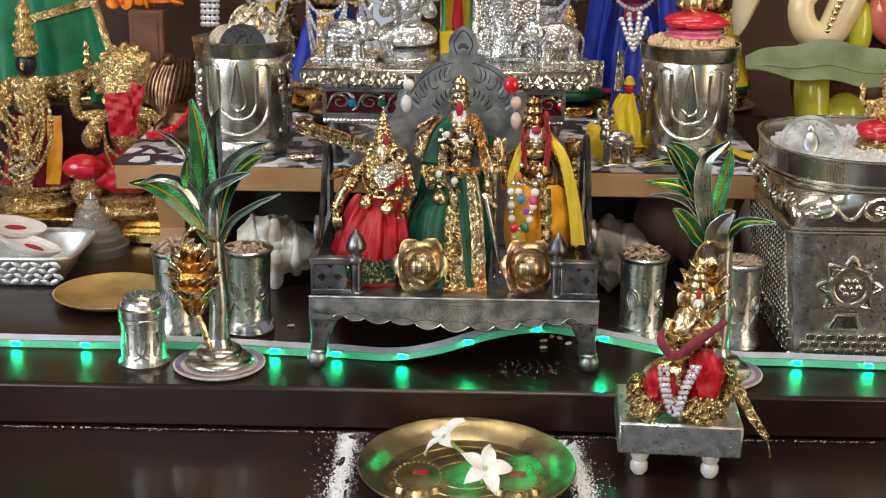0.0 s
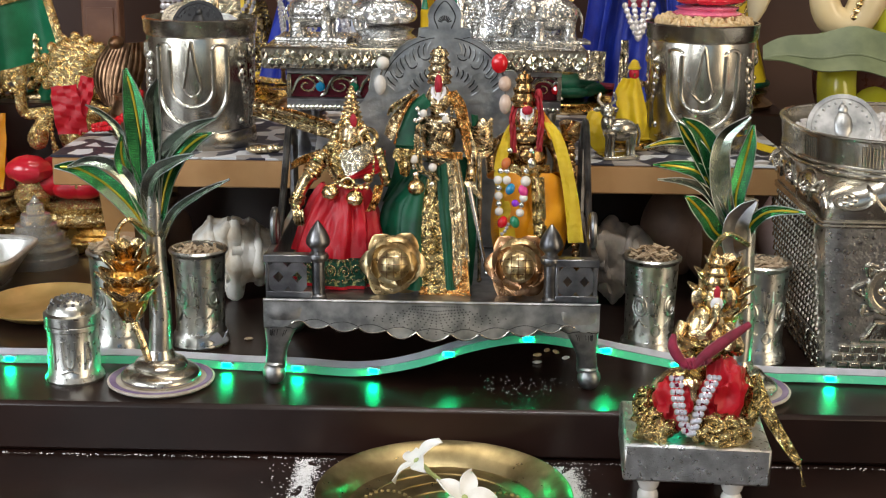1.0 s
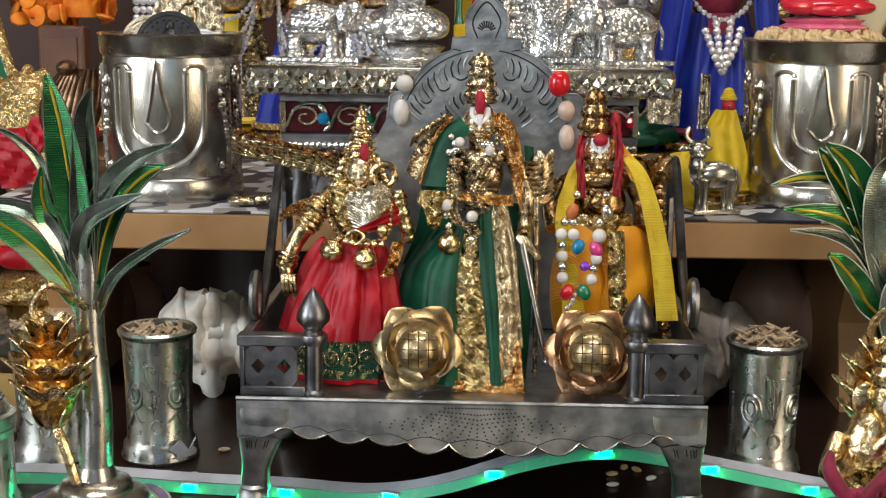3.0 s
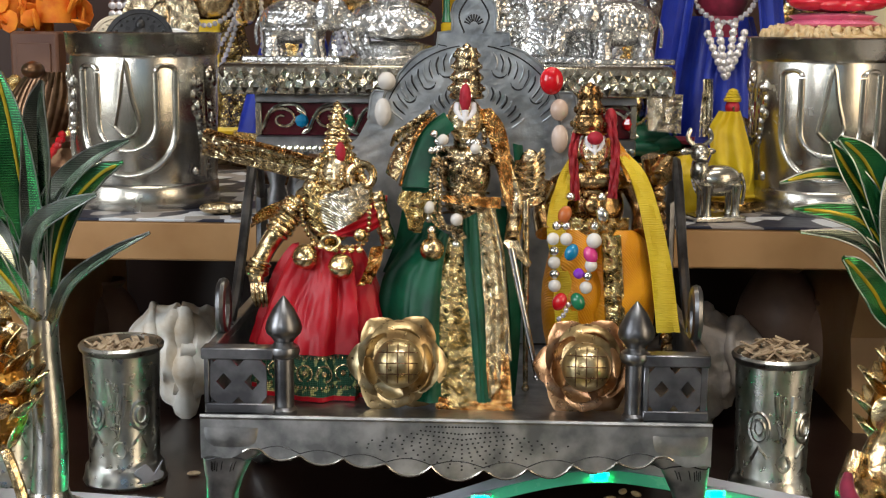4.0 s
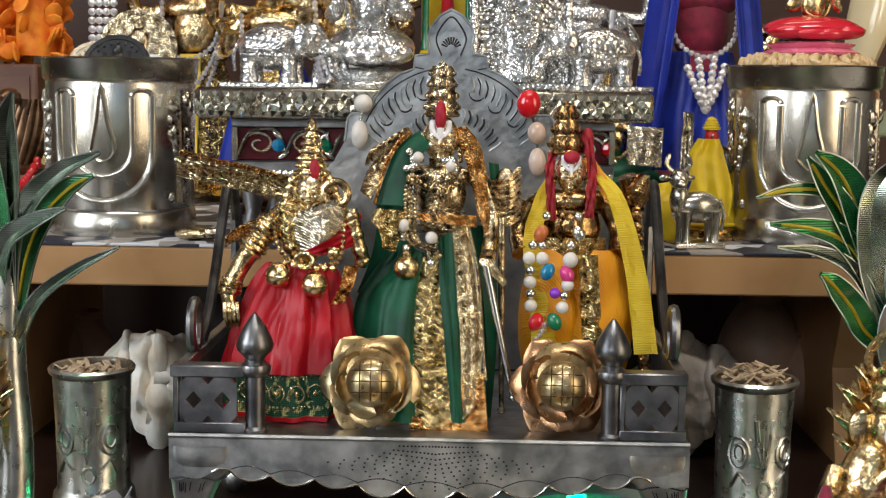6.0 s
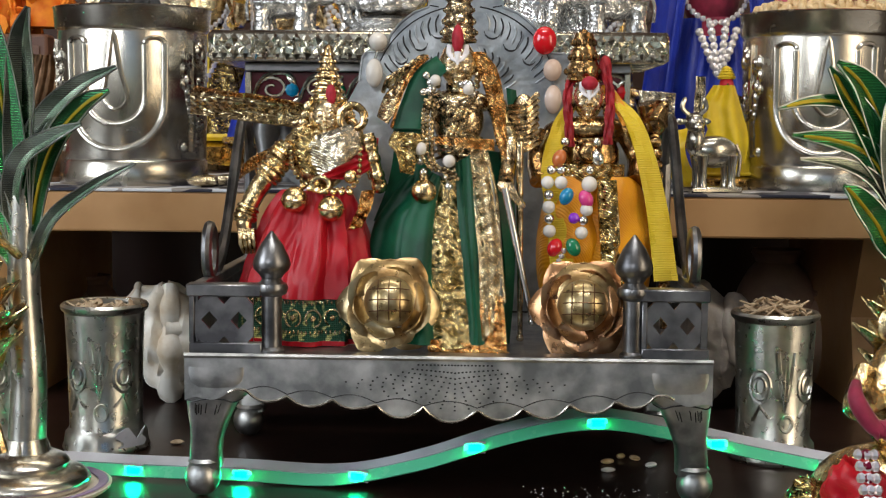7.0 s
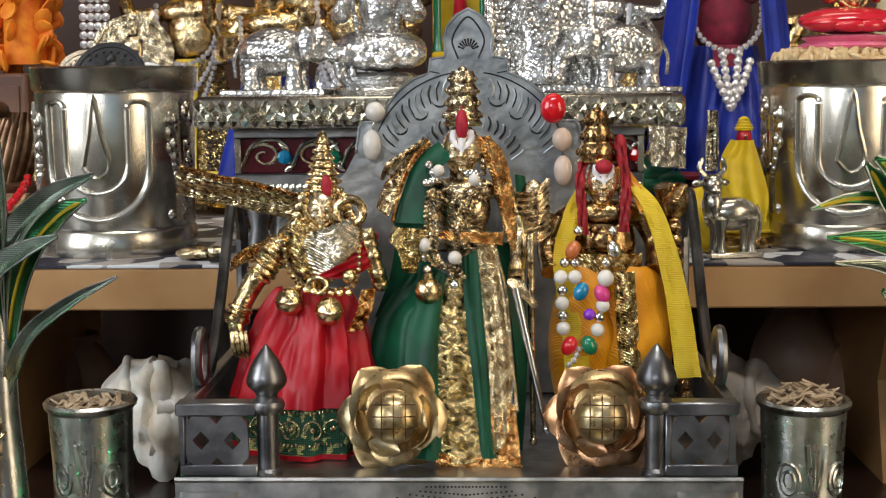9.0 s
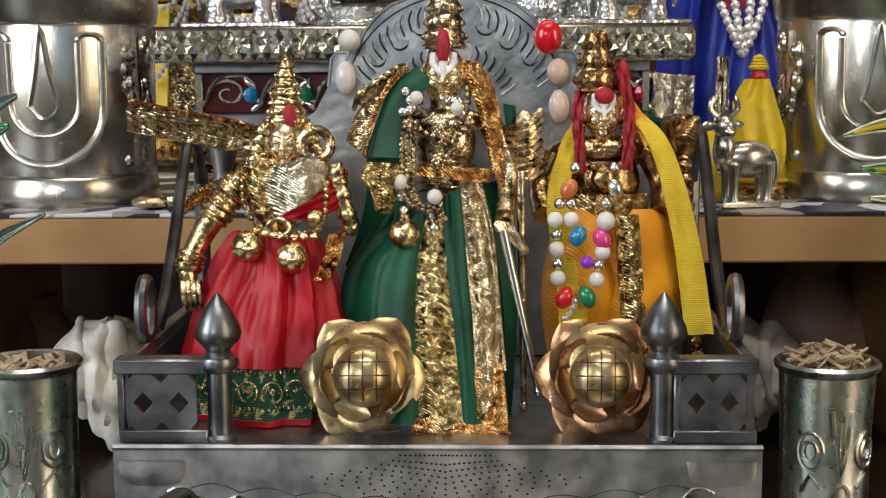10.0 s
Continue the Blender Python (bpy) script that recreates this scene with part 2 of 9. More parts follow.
SKIN_GOLD = mat("brown_gilt", (0.17, 0.085, 0.03), (0.66, 0.44, 0.20), metal=1, rough=0.2, rvar=0.08, scale=220, bump=0.45, bscale=460, dist=0.0008)
FACE_WHITE = mat("white_paste", (0.62, 0.60, 0.62), (0.78, 0.76, 0.78), rough=0.6, scale=300, bump=0.3, bscale=700)
TILAK = mat("vermilion_paste", (0.30, 0.006, 0.02), (0.42, 0.014, 0.035), rough=0.6, scale=300, bump=0.4, bscale=700)
BLACK_STONE = mat("black_stone", (0.012, 0.012, 0.013), (0.03, 0.03, 0.032), rough=0.3, scale=60)
ENAMEL = mat("green_enamel", (0.004, 0.085, 0.026), (0.045, 0.32, 0.095), metal=0.75, rough=0.16, scale=55, bump=0.6, bscale=300, kind="ribs", dist=0.0005, coat=0.9)
# green in this silver stands for the leaf colour it reflects
ENAMEL_SILVER = mat("green_tinted_leaf_silver", (0.17, 0.24, 0.18), (0.52, 0.58, 0.50), metal=1, rough=0.22, scale=60, bump=0.16, bscale=420, kind="ribs", dist=0.0003)
ENAMEL_RIB = mat("yellow_enamel", (0.52, 0.36, 0.02), (0.66, 0.50, 0.04), metal=0.5, rough=0.2, scale=120, coat=0.6)
SHELL = mat("conch_shell", (0.56, 0.44, 0.29), (0.84, 0.81, 0.74), rough=0.45, scale=45, bump=0.5, bscale=110, dist=0.0015, lo=0.30, hi=0.55)
SHELL_GREY = mat("grey_conch_shell", (0.30, 0.27, 0.25), (0.62, 0.52, 0.42), rough=0.45, scale=45, bump=0.5, bscale=110, dist=0.0015)
CHIPS = mat("dry_chips", (0.30, 0.21, 0.13), (0.52, 0.41, 0.28), rough=0.75, scale=200, bump=0.4, bscale=500)
GRAIN = mat("pale_lentils", (0.55, 0.38, 0.18), (0.70, 0.54, 0.32), rough=0.6, scale=300)
SALT = mat("rock_salt", (0.55, 0.53, 0.52), (0.72, 0.70, 0.69), rough=0.3, scale=200, bump=0.5, bscale=500)
POWDER = mat("white_powder", (0.75, 0.74, 0.74), (0.85, 0.84, 0.84), rough=0.9, scale=500)
FLOWER = mat("white_petal", (0.74, 0.73, 0.68), (0.84, 0.83, 0.80), rough=0.55, scale=90, bump=0.3, bscale=300)
STALK = mat("green_stalk", (0.35, 0.42, 0.16), (0.45, 0.52, 0.24), rough=0.5, scale=90)
GLASS = mat("crystal", (0.82, 0.80, 0.72), (0.95, 0.94, 0.90), rough=0.10, rvar=0.05, trans=0.80, scale=60, ior=1.48, coat=0.6)
GLASS_SILVER = mat("silvered_crystal", (0.34, 0.34, 0.34), (0.80, 0.80, 0.78), metal=0.85, rough=0.22, scale=160, bump=0.55, bscale=420, kind="cells", dist=0.0010, coat=0.4)
STRIP = mat("white_strip", (0.40, 0.41, 0.47), (0.52, 0.53, 0.60), rough=0.4, scale=60)
STRIP_GLOW = mat("green_lit_strip", (0.08, 0.44, 0.26), rough=0.25, emit=0.14)
LED = mat("green_led", (0.0, 1.0, 0.32), rough=0.3, emit=125)
PLATE_PURPLE = mat("purple_rim", (0.16, 0.10, 0.22), (0.30, 0.22, 0.36), rough=0.4, scale=90)
PLATE_CREAM = mat("cream_rim", (0.55, 0.48, 0.40), (0.70, 0.64, 0.56), rough=0.4, scale=200)
YELLOW_PAINT = mat("yellow_paint", (0.62, 0.42, 0.01), (0.75, 0.55, 0.02), rough=0.4, scale=60)
RED_PAINT = mat("red_gloss_paint", (0.50, 0.008, 0.02), (0.60, 0.02, 0.04), rough=0.15, scale=60, coat=0.6)
PINK_PAINT = mat("pink_gloss_paint", (0.72, 0.16, 0.28), (0.80, 0.26, 0.36), rough=0.25, scale=60)
CREAM_GLOSS = mat("cream_ceramic", (0.66, 0.52, 0.28), (0.74, 0.62, 0.40), rough=0.16, scale=14, coat=0.5)
LIME_GLOSS = mat("lime_ceramic", (0.36, 0.40, 0.02), (0.58, 0.56, 0.05), rough=0.16, scale=14, coat=0.5)
CORAL_GLOSS = mat("coral_ceramic", (0.68, 0.10, 0.06), (0.72, 0.26, 0.18), rough=0.16, scale=14, coat=0.5)
TEAL_GLOSS = mat("teal_ceramic", (0.0, 0.30, 0.24), (0.02, 0.42, 0.34), rough=0.16, scale=14, coat=0.5)
LEAF = mat("dry_betel_leaf", (0.12, 0.15, 0.08), (0.22, 0.26, 0.14), rough=0.5, scale=30, bump=0.4, bscale=120)
MARIGOLD = mat("marigold", (0.72, 0.16, 0.01), (0.85, 0.30, 0.02), rough=0.7, scale=120)
WHITE_DISH = mat("white_soap_dish", (0.66, 0.62, 0.58), (0.78, 0.75, 0.72), rough=0.4, scale=30)


def mosaic():
    m = mat("black_white_paper", (0.6, 0.6, 0.6), rough=0.45)
    nt = m.node_tree
    tc = nt.nodes.new("ShaderNodeTexCoord")
    v = nt.nodes.new("ShaderNodeTexVoronoi")
    v.inputs["Scale"].default_value = 75
    rp = nt.nodes.new("ShaderNodeValToRGB")
    rp.color_ramp.interpolation = "CONSTANT"
    e = rp.color_ramp.elements
    e[0].color, e[1].color, e[1].position = (0.02, 0.022, 0.04, 1), (0.62, 0.63, 0.66, 1), 0.42
    e.new(0.7).color = (0.32, 0.29, 0.27, 1)
    sp = nt.nodes.new("ShaderNodeSeparateColor")
    nt.links.new(tc.outputs["Object"], v.inputs["Vector"])
    nt.links.new(v.outputs["Color"], sp.inputs[0])
    nt.links.new(sp.outputs[0], rp.inputs[0])
    nt.links.new(rp.outputs[0], nt.nodes["Principled BSDF"].inputs["Base Color"])
    return m


MOSAIC = mosaic()

# ---- building blocks ----


class Form:
    """Vertices and faces of one mesh, with a material slot for each face."""

    def __init__(self):
        self.v, self.f, self.m = [], [], []

    def add(self, vs, fs, k=0, m=None):
        o = len(self.v)
        self.v += [tuple(m @ Vector(p)) for p in vs] if m else [tuple(p) for p in vs]
        self.f += [tuple(i + o for i in q) for q in fs]
        self.m += [k] * len(fs)
        return self

    def surf(self, fn, nu, nv, k=0, wrap=False, m=None):
        cols = nu if wrap else nu + 1
        vs = [fn(i / nu, j / nv) for j in range(nv + 1) for i in range(cols)]
        fs = [(j * cols + i, j * cols + (i + 1) % cols, (j + 1) * cols + (i + 1) % cols, (j + 1) * cols + i)
              for j in range(nv) for i in range(nu)]
        return self.add(vs, fs, k, m)

    def ell(self, c, r, k=0, nu=14, nv=9, m=None):
        r = (r, r, r) if isinstance(r, (int, float)) else r

        def fn(u, v):
            a, b = u * 2 * math.pi, (v - 0.5) * math.pi * 0.999
            return (c[0] + r[0] * math.cos(a) * math.cos(b), c[1] + r[1] * math.sin(a) * math.cos(b), c[2] + r[2] * math.sin(b))
        return self.surf(fn, nu, nv, k, True, m)

    def lathe(self, c, prof, k=0, n=28, m=None, sx=1.0, sy=1.0):
        def fn(u, v):
            r, z = prof[round(v * (len(prof) - 1))]
            r = max(r, 1e-5)
            a = u * 2 * math.pi
            return (c[0] + r * math.cos(a) * sx, c[1] + r * math.sin(a) * sy, c[2] + z)
        return self.surf(fn, n, len(prof) - 1, k, True, m)

    def tube(self, pts, rad, k=0, n=8, m=None, flat=1.0, up=None):
        pts = [Vector(p) for p in pts]
        rad = rad if isinstance(rad, (list, tuple)) else [rad] * len(pts)
        rings, side = [], None
        for i, p in enumerate(pts):
            d = (pts[min(i + 1, len(pts) - 1)] - pts[max(i - 1, 0)]).normalized()
            if side is None:
                ref = Vector(up) if up else (Vector((0, 0, 1)) if abs(d.z) < 0.9 else Vector((0, 1, 0)))
                side = d.cross(ref).normalized()
            side = (side - d * side.dot(d)).normalized()
            top = side.cross(d)
            rings.append([p + side * math.cos(a) * rad[i] + top * math.sin(a) * rad[i] * flat
                          for a in (2 * math.pi * q / n for q in range(n))])
        vs = [q for r in rings for q in r]
        fs = [(j * n + i, j * n + (i + 1) % n, (j + 1) * n + (i + 1) % n, (j + 1) * n + i) for j in range(len(pts) - 1) for i in range(n)]
        fs += [tuple(range(n)), tuple(range((len(pts) - 1) * n, len(pts) * n))]
        return self.add(vs, fs, k, m)

    def box(self, x0, x1, y0, y1, z0, z1, b=0.0005, k=0, m=None):
        c = ((x0 + x1) / 2, (y0 + y1) / 2, (z0 + z1) / 2)
        h = ((x1 - x0) / 2, (y1 - y0) / 2, (z1 - z0) / 2)
        b = min(b, *[0.45 * q for q in h])
        ids, vs = {}, []
        for s in [(a, d, e) for a in (-1, 1) for d in (-1, 1) for e in (-1, 1)]:
            for ax in range(3):
                ids[s, ax] = len(vs)
                vs.append(tuple(c[q] + s[q] * (h[q] - (0 if q == ax else b)) for q in range(3)))
        fs = []
        for ax in range(3):
            p, q = (ax + 1) % 3, (ax + 2) % 3
            for sg in (-1, 1):
                ring = []
                for a, d in ((-1, -1), (1, -1), (1, 1), (-1, 1)):
                    s = [0, 0, 0]
                    s[ax], s[p], s[q] = sg, a, d
                    ring.append(ids[tuple(s), ax])
                fs.append(tuple(ring))
            for a, d in ((-1, -1), (1, -1), (1, 1), (-1, 1)):
                s0, s1 = [0, 0, 0], [0, 0, 0]
                s0[ax], s0[p], s0[q] = -1, a, d
                s1[ax], s1[p], s1[q] = 1, a, d
                fs.append((ids[tuple(s0), p], ids[tuple(s1), p], ids[tuple(s1), q], ids[tuple(s0), q]))
        fs += [tuple(ids[s, ax] for ax in range(3)) for s in [(a, d, e) for a in (-1, 1) for d in (-1, 1) for e in (-1, 1)]]
        return self.add(vs, fs, k, m)

    def sheet(self, fn, nu, nv, th=0.0006, k=0, m=None):
        p = [[Vector(fn(i / nu, j / nv)) for i in range(nu + 1)] for j in range(nv + 1)]
        vs, back = [], []
        for j in range(nv + 1):
            for i in range(nu + 1):
                du = p[j][min(i + 1, nu)] - p[j][max(i - 1, 0)]
                dv = p[min(j + 1, nv)][i] - p[max(j - 1, 0)][i]
                nn = du.cross(dv)
                nn = nn.normalized() if nn.length > 1e-12 else Vector((0, -1, 0))
                vs.append(p[j][i] + nn * th / 2)
                back.append(p[j][i] - nn * th / 2)
        w, o = nu + 1, len(vs)
        fs = [(j * w + i, j * w + i + 1, (j + 1) * w + i + 1, (j + 1) * w + i) for j in range(nv) for i in range(nu)]
        fs += [tuple(o + q for q in reversed(f)) for f in fs]
        rim = [(i, i + 1) for i in range(nu)] + [(nv * w + i + 1, nv * w + i) for i in range(nu)]
        rim += [((j + 1) * w, j * w) for j in range(nv)] + [(j * w + nu, (j + 1) * w + nu) for j in range(nv)]
        fs += [(b, a, o + a, o + b) for a, b in rim]
        return self.add(vs + back, fs, k, m)

    def plate(self, outline, y0, y1, k=0, m=None):
        """A flat plate in the xz plane: the outline runs round, thick from y0 to y1."""
        n = len(outline)
        vs = [(x, y0, z) for x, z in outline] + [(x, y1, z) for x, z in outline]
        fs = [tuple(range(n)), tuple(range(2 * n - 1, n - 1, -1))] + [(i, (i + 1) % n, n + (i + 1) % n, n + i) for i in range(n)]
        return self.add(vs, fs, k, m)


def mesh(name, form, mats, flat=False, crease=40):
    me = bpy.data.meshes.new(name)
    me.from_pydata(form.v, [], form.f)
    mats = mats if isinstance(mats, (list, tuple)) else [mats]
    for q in mats:
        me.materials.append(q)
    bm = bmesh.new()
    bm.from_mesh(me)
    bmesh.ops.recalc_face_normals(bm, faces=bm.faces)
    bm.to_mesh(me)
    bm.free()
    me.polygons.foreach_set("material_index", form.m)
    me.polygons.foreach_set("use_smooth", [not flat] * len(me.polygons))
    if not flat:
        me.set_sharp_from_angle(angle=radians(crease))
    return me


def thing(name, at, label, category, group=""):
    ob = tagged(new(name), label, category, group)
    ob.empty_display_size = 0.01
    ob.location = at
    return ob


def part(name, form, material, parent, label="", local=False, flat=False, kind=""):
    """One mesh under a thing or a part. Forms come in world places unless local is set."""
    if not local:
        o, q = Vector((0, 0, 0)), parent
        while q is not None:
            o += q.location
            q = q.parent
        form.v = [tuple(Vector(p) - o) for p in form.v]
    ob = new(name, mesh(name, form, material, flat))
    ob.parent = parent
    return tagged(ob, label, kind=kind)


def solo(name, form, material, label, category, group="", kind="", flat=False):
    return tagged(new(name, mesh(name, form, material, flat)), label, category, group, kind)


def bez(pts, n=12):
    """A smooth line through the points (Catmull-Rom)."""
    p = [Vector(q) for q in pts]
    p = [p[0] * 2 - p[1]] + p + [p[-1] * 2 - p[-2]]
    out = []
    for i in range(1, len(p) - 2):
        for j in range(n):
            t = j / n
            out.append(0.5 * (2 * p[i] + (p[i + 1] - p[i - 1]) * t + (2 * p[i - 1] - 5 * p[i] + 4 * p[i + 1] - p[i + 2]) * t * t
                              + (3 * p[i] - p[i - 1] - 3 * p[i + 1] + p[i + 2]) * t ** 3))
    return out + [p[-2]]


def ribbon(form, pts, w, th=0.0005, k=0, across=(0, 0, 1), n=10, wave=0.0):
    line = bez(pts, n)
    a = Vector(across).normalized()
    ws = w if callable(w) else (lambda u: w)

    def fn(u, v):
        q = line[min(len(line) - 1, round(u * (len(line) - 1)))]
        return q + a * (v - 0.5) * ws(u) + Vector((0, math.sin(v * 9 + u * 14) * wave, 0))
    return form.sheet(fn, len(line) - 1, 4, th, k)


def strap(form, left, right, th=0.0008, k=0, nu=8, nv=26, bulge=0.0, wave=0.0, waves=3.0, seed=0.0):
    """Cloth between two edges that run from top to bottom."""
    a, b = bez(left, 10), bez(right, 10)

    def at(q, t):
        i = min(int(t * (len(q) - 1)), len(q) - 2)
        return q[i].lerp(q[i + 1], t * (len(q) - 1) - i)

    def fn(u, v):
        p = at(a, v).lerp(at(b, v), u)
        d = bulge * math.sin(math.pi * u) + wave * math.sin(u * waves * 6.283 + seed + v * 2.2) + 0.4 * wave * noise.noise(Vector((u * 3 + seed, v * 7, 0)))
        return p + Vector((0, -d, 0))
    return form.sheet(fn, nu, nv, th, k)


# ---- the setting ----
def slab(name, x0, x1, y0, y1, z0, z1, material, label, b=0.002):
    return solo(name, Form().box(x0, x1, y0, y1, z0, z1, b), material, label, name.split("_")[0], kind="structure")


slab("shelf_upper", -1.0, 1.0, -0.026, 0.62, -0.0322, 0.0, MAHOGANY, "dark brown lacquered upper step of the altar", 0.0025)
slab("shelf_lower", -1.0, 1.0, -0.62, 0.62, -0.07, -0.033, MAHOGANY, "dark brown lacquered lower step of the altar", 0.002)
slab("altar_front", -1.0, 1.0, -0.60, 0.60, -0.90, -0.071, MAHOGANY, "dark brown altar cupboard below the steps")
# unseen floor and ceiling, added so the metal has a room to reflect
slab("floor", -1.7, 1.7, -2.8, 0.75, -0.95, -0.90, FLOORT, "unseen pale stone room floor, added for reflections")
slab("ceiling", -1.7, 1.7, -2.8, 0.75, 1.70, 1.75, PLASTER, "unseen cream plaster ceiling, added for reflections")
slab("wall_north", -1.7, 1.7, 0.64, 0.75, -0.90, 1.70, WALLWOOD, "dark brown panelled wall behind the altar")


# unseen side walls, added so the metal reflects openings and dim plaster
def side_wall(name, x0, x1, ya, yb, za, zb):
    f = Form()
    f.box(x0, x1, -2.7, ya, -0.9, 1.7).box(x0, x1, yb, 0.64, -0.9, 1.7)
    f.box(x0, x1, ya, yb, zb, 1.7)
    if za > -0.9:
        f.box(x0, x1, ya, yb, -0.9, za)
    solo(name, f, PLASTER, "unseen cream plaster wall with an opening to daylight, added for reflections", "wall", kind="structure")


# rear wall and its opening are unseen, added for front-facing reflections
f = Form()
f.box(-1.7, -0.45, -2.8, -2.7, -0.90, 1.70).box(0.95, 1.7, -2.8, -2.7, -0.90, 1.70).box(-0.45, 0.95, -2.8, -2.7, -0.90, 0.15).box(-0.45, 0.95, -2.8, -2.7, 1.35, 1.70)
solo("wall_south", f, PLASTER, "unseen cream plaster wall with an opening, added for reflections", "wall", kind="structure")
side_wall("wall_west", -1.7, -1.6, -1.6, -0.6, 0.15, 1.3)
side_wall("wall_east", 1.6, 1.7, -1.6, -0.8, -0.9, 1.25)

# ---- wooden plank on side boards ----
riser = thing("wooden_riser", (0, 0.26, 0), "pale wooden plank on two side boards, raised over the altar step", "riser")
part("plank", Form().box(-0.278, 0.262, 0.158, 0.385, 0.096, 0.1165, 0.001), PLANK, riser)
for x in (-0.243, 0.226):
    f = Form()
    prof = [(0.19, 0.0), (0.205, 0.05), (0.185, 0.096), (0.36, 0.096), (0.36, 0.0)]
    f.add([(x - 0.011, y, z) for y, z in prof] + [(x + 0.011, y, z) for y, z in prof],
          [(0, 1, 2, 3, 4), (9, 8, 7, 6, 5)] + [(i, (i + 1) % 5, 5 + (i + 1) % 5, 5 + i) for i in range(5)])
    part("side_board", f, PLANK, riser)
solo("paper_cover", Form().box(-0.279, 0.263, 0.1575, 0.383, 0.1166, 0.1182, 0.0004), MOSAIC,
     "black and white mosaic paper sheet on the plank", "paper")

# ---- the silver throne ----
throne = thing("throne", (0.003, 0.065, 0.0), "tarnished silver throne with scalloped apron and pierced rails", "throne")
CX, SZ = 0.0035, 0.060
part("seat", Form().box(-0.1005, 0.1050, 0.0005, 0.135, 0.055, SZ, 0.0008), SILVER_DARK, throne)
xa, xb = -0.1015, 0.1062
n = 180
# the scalloped lower edge: cusps between the lobes, and how low each lobe hangs
CUSPS = [(-0.0765, 0.0465), (-0.0607, 0.0448), (-0.0429, 0.0438), (-0.0256, 0.0420), (-0.0069, 0.0411), (0.0144, 0.0405), (0.0322, 0.0410), (0.0504, 0.0432), (0.0684, 0.0446), (0.0835, 0.0465)]
DROP = [0.0423, 0.0406, 0.0400, 0.0366, 0.0352, 0.0363, 0.0372, 0.0396, 0.0420]


def apron_low(x):
    if x <= CUSPS[0][0] or x >= CUSPS[-1][0]:
        d = (CUSPS[0][0] - x) / 0.025 if x < 0 else (x - CUSPS[-1][0]) / 0.024
        return 0.0465 - 0.0045 * d + 0.0012 * math.sin(d * 9)
    i = max(j for j in range(len(DROP)) if CUSPS[j][0] <= x)
    (x0, z0), (x1, z1) = CUSPS[i], CUSPS[i + 1]
    t = (x - x0) / (x1 - x0)
    line = z0 + (z1 - z0) * t
    return line - (line - DROP[i]) * math.sin(math.pi * t) ** 0.75


low = [(xa + (xb - xa) * i / n, apron_low(xa + (xb - xa) * i / n)) for i in range(n + 1)]
f = Form()
f.add([(x, -0.0022, z) for x, z in low] + [(x, -0.0022, SZ + 0.0008) for x, z in low] + [(x, 0.0004, z) for x, z in low] + [(x, 0.0004, SZ + 0.0008) for x, z in low],
      [(i, i + 1, n + 2 + i, n + 1 + i) for i in range(n)] + [(2 * n + 2 + i, 3 * n + 3 + i, 3 * n + 4 + i, 2 * n + 3 + i) for i in range(n)]
      + [(i, 2 * n + 2 + i, 2 * n + 3 + i, i + 1) for i in range(n)] + [(n + 1 + i, n + 2 + i, 3 * n + 4 + i, 3 * n + 3 + i) for i in range(n)])
apron = part("apron", f, SILVER_OLD, throne, "scalloped silver apron engraved with dotted rays")
f = Form()
for q in range(-10, 11):
    for s in range(10 - abs(q) // 3):
        t = s / 9
        x = CX + 0.002 + q * (0.0012 + 0.0042 * t ** 1.4) * (1 + 0.02 * abs(q))
        z = SZ - 0.0020 - 0.0180 * t ** 0.8 * (1 - 0.045 * abs(q))
        if z > apron_low(x) + 0.0022:
            f.box(x - 0.0004, x + 0.0004, -0.00245, -0.0021, z - 0.0003, z + 0.0003, 0.0001)
for j, (x0, z0) in enumerate(CUSPS[:-1]):
    x1, z1 = CUSPS[j + 1]
    f.tube([(x0 + (x1 - x0) * t, -0.0022, z0 + (z1 - z0) * t + 0.0006 + 0.0022 * math.sin(math.pi * t)) for t in (i / 10 for i in range(11))], 0.00022, n=4)
part("engraving", f, NIELLO, apron, "dotted dark engraving", kind="stuff")
# thin tube of brighter silver along the scallops
part("scallop_edge", Form().tube([(x, -0.0020, z + 0.0002) for x, z in low if abs(x - CX) < 0.088], 0.0006, n=6), SILVER, apron, "narrow bright silver edge")
f = Form()
f.tube([(xa, -0.0022, SZ + 0.0006), (xb, -0.0022, SZ + 0.0006)], 0.0011, n=6)
part("edge_bead", f, SILVER_OLD, throne)
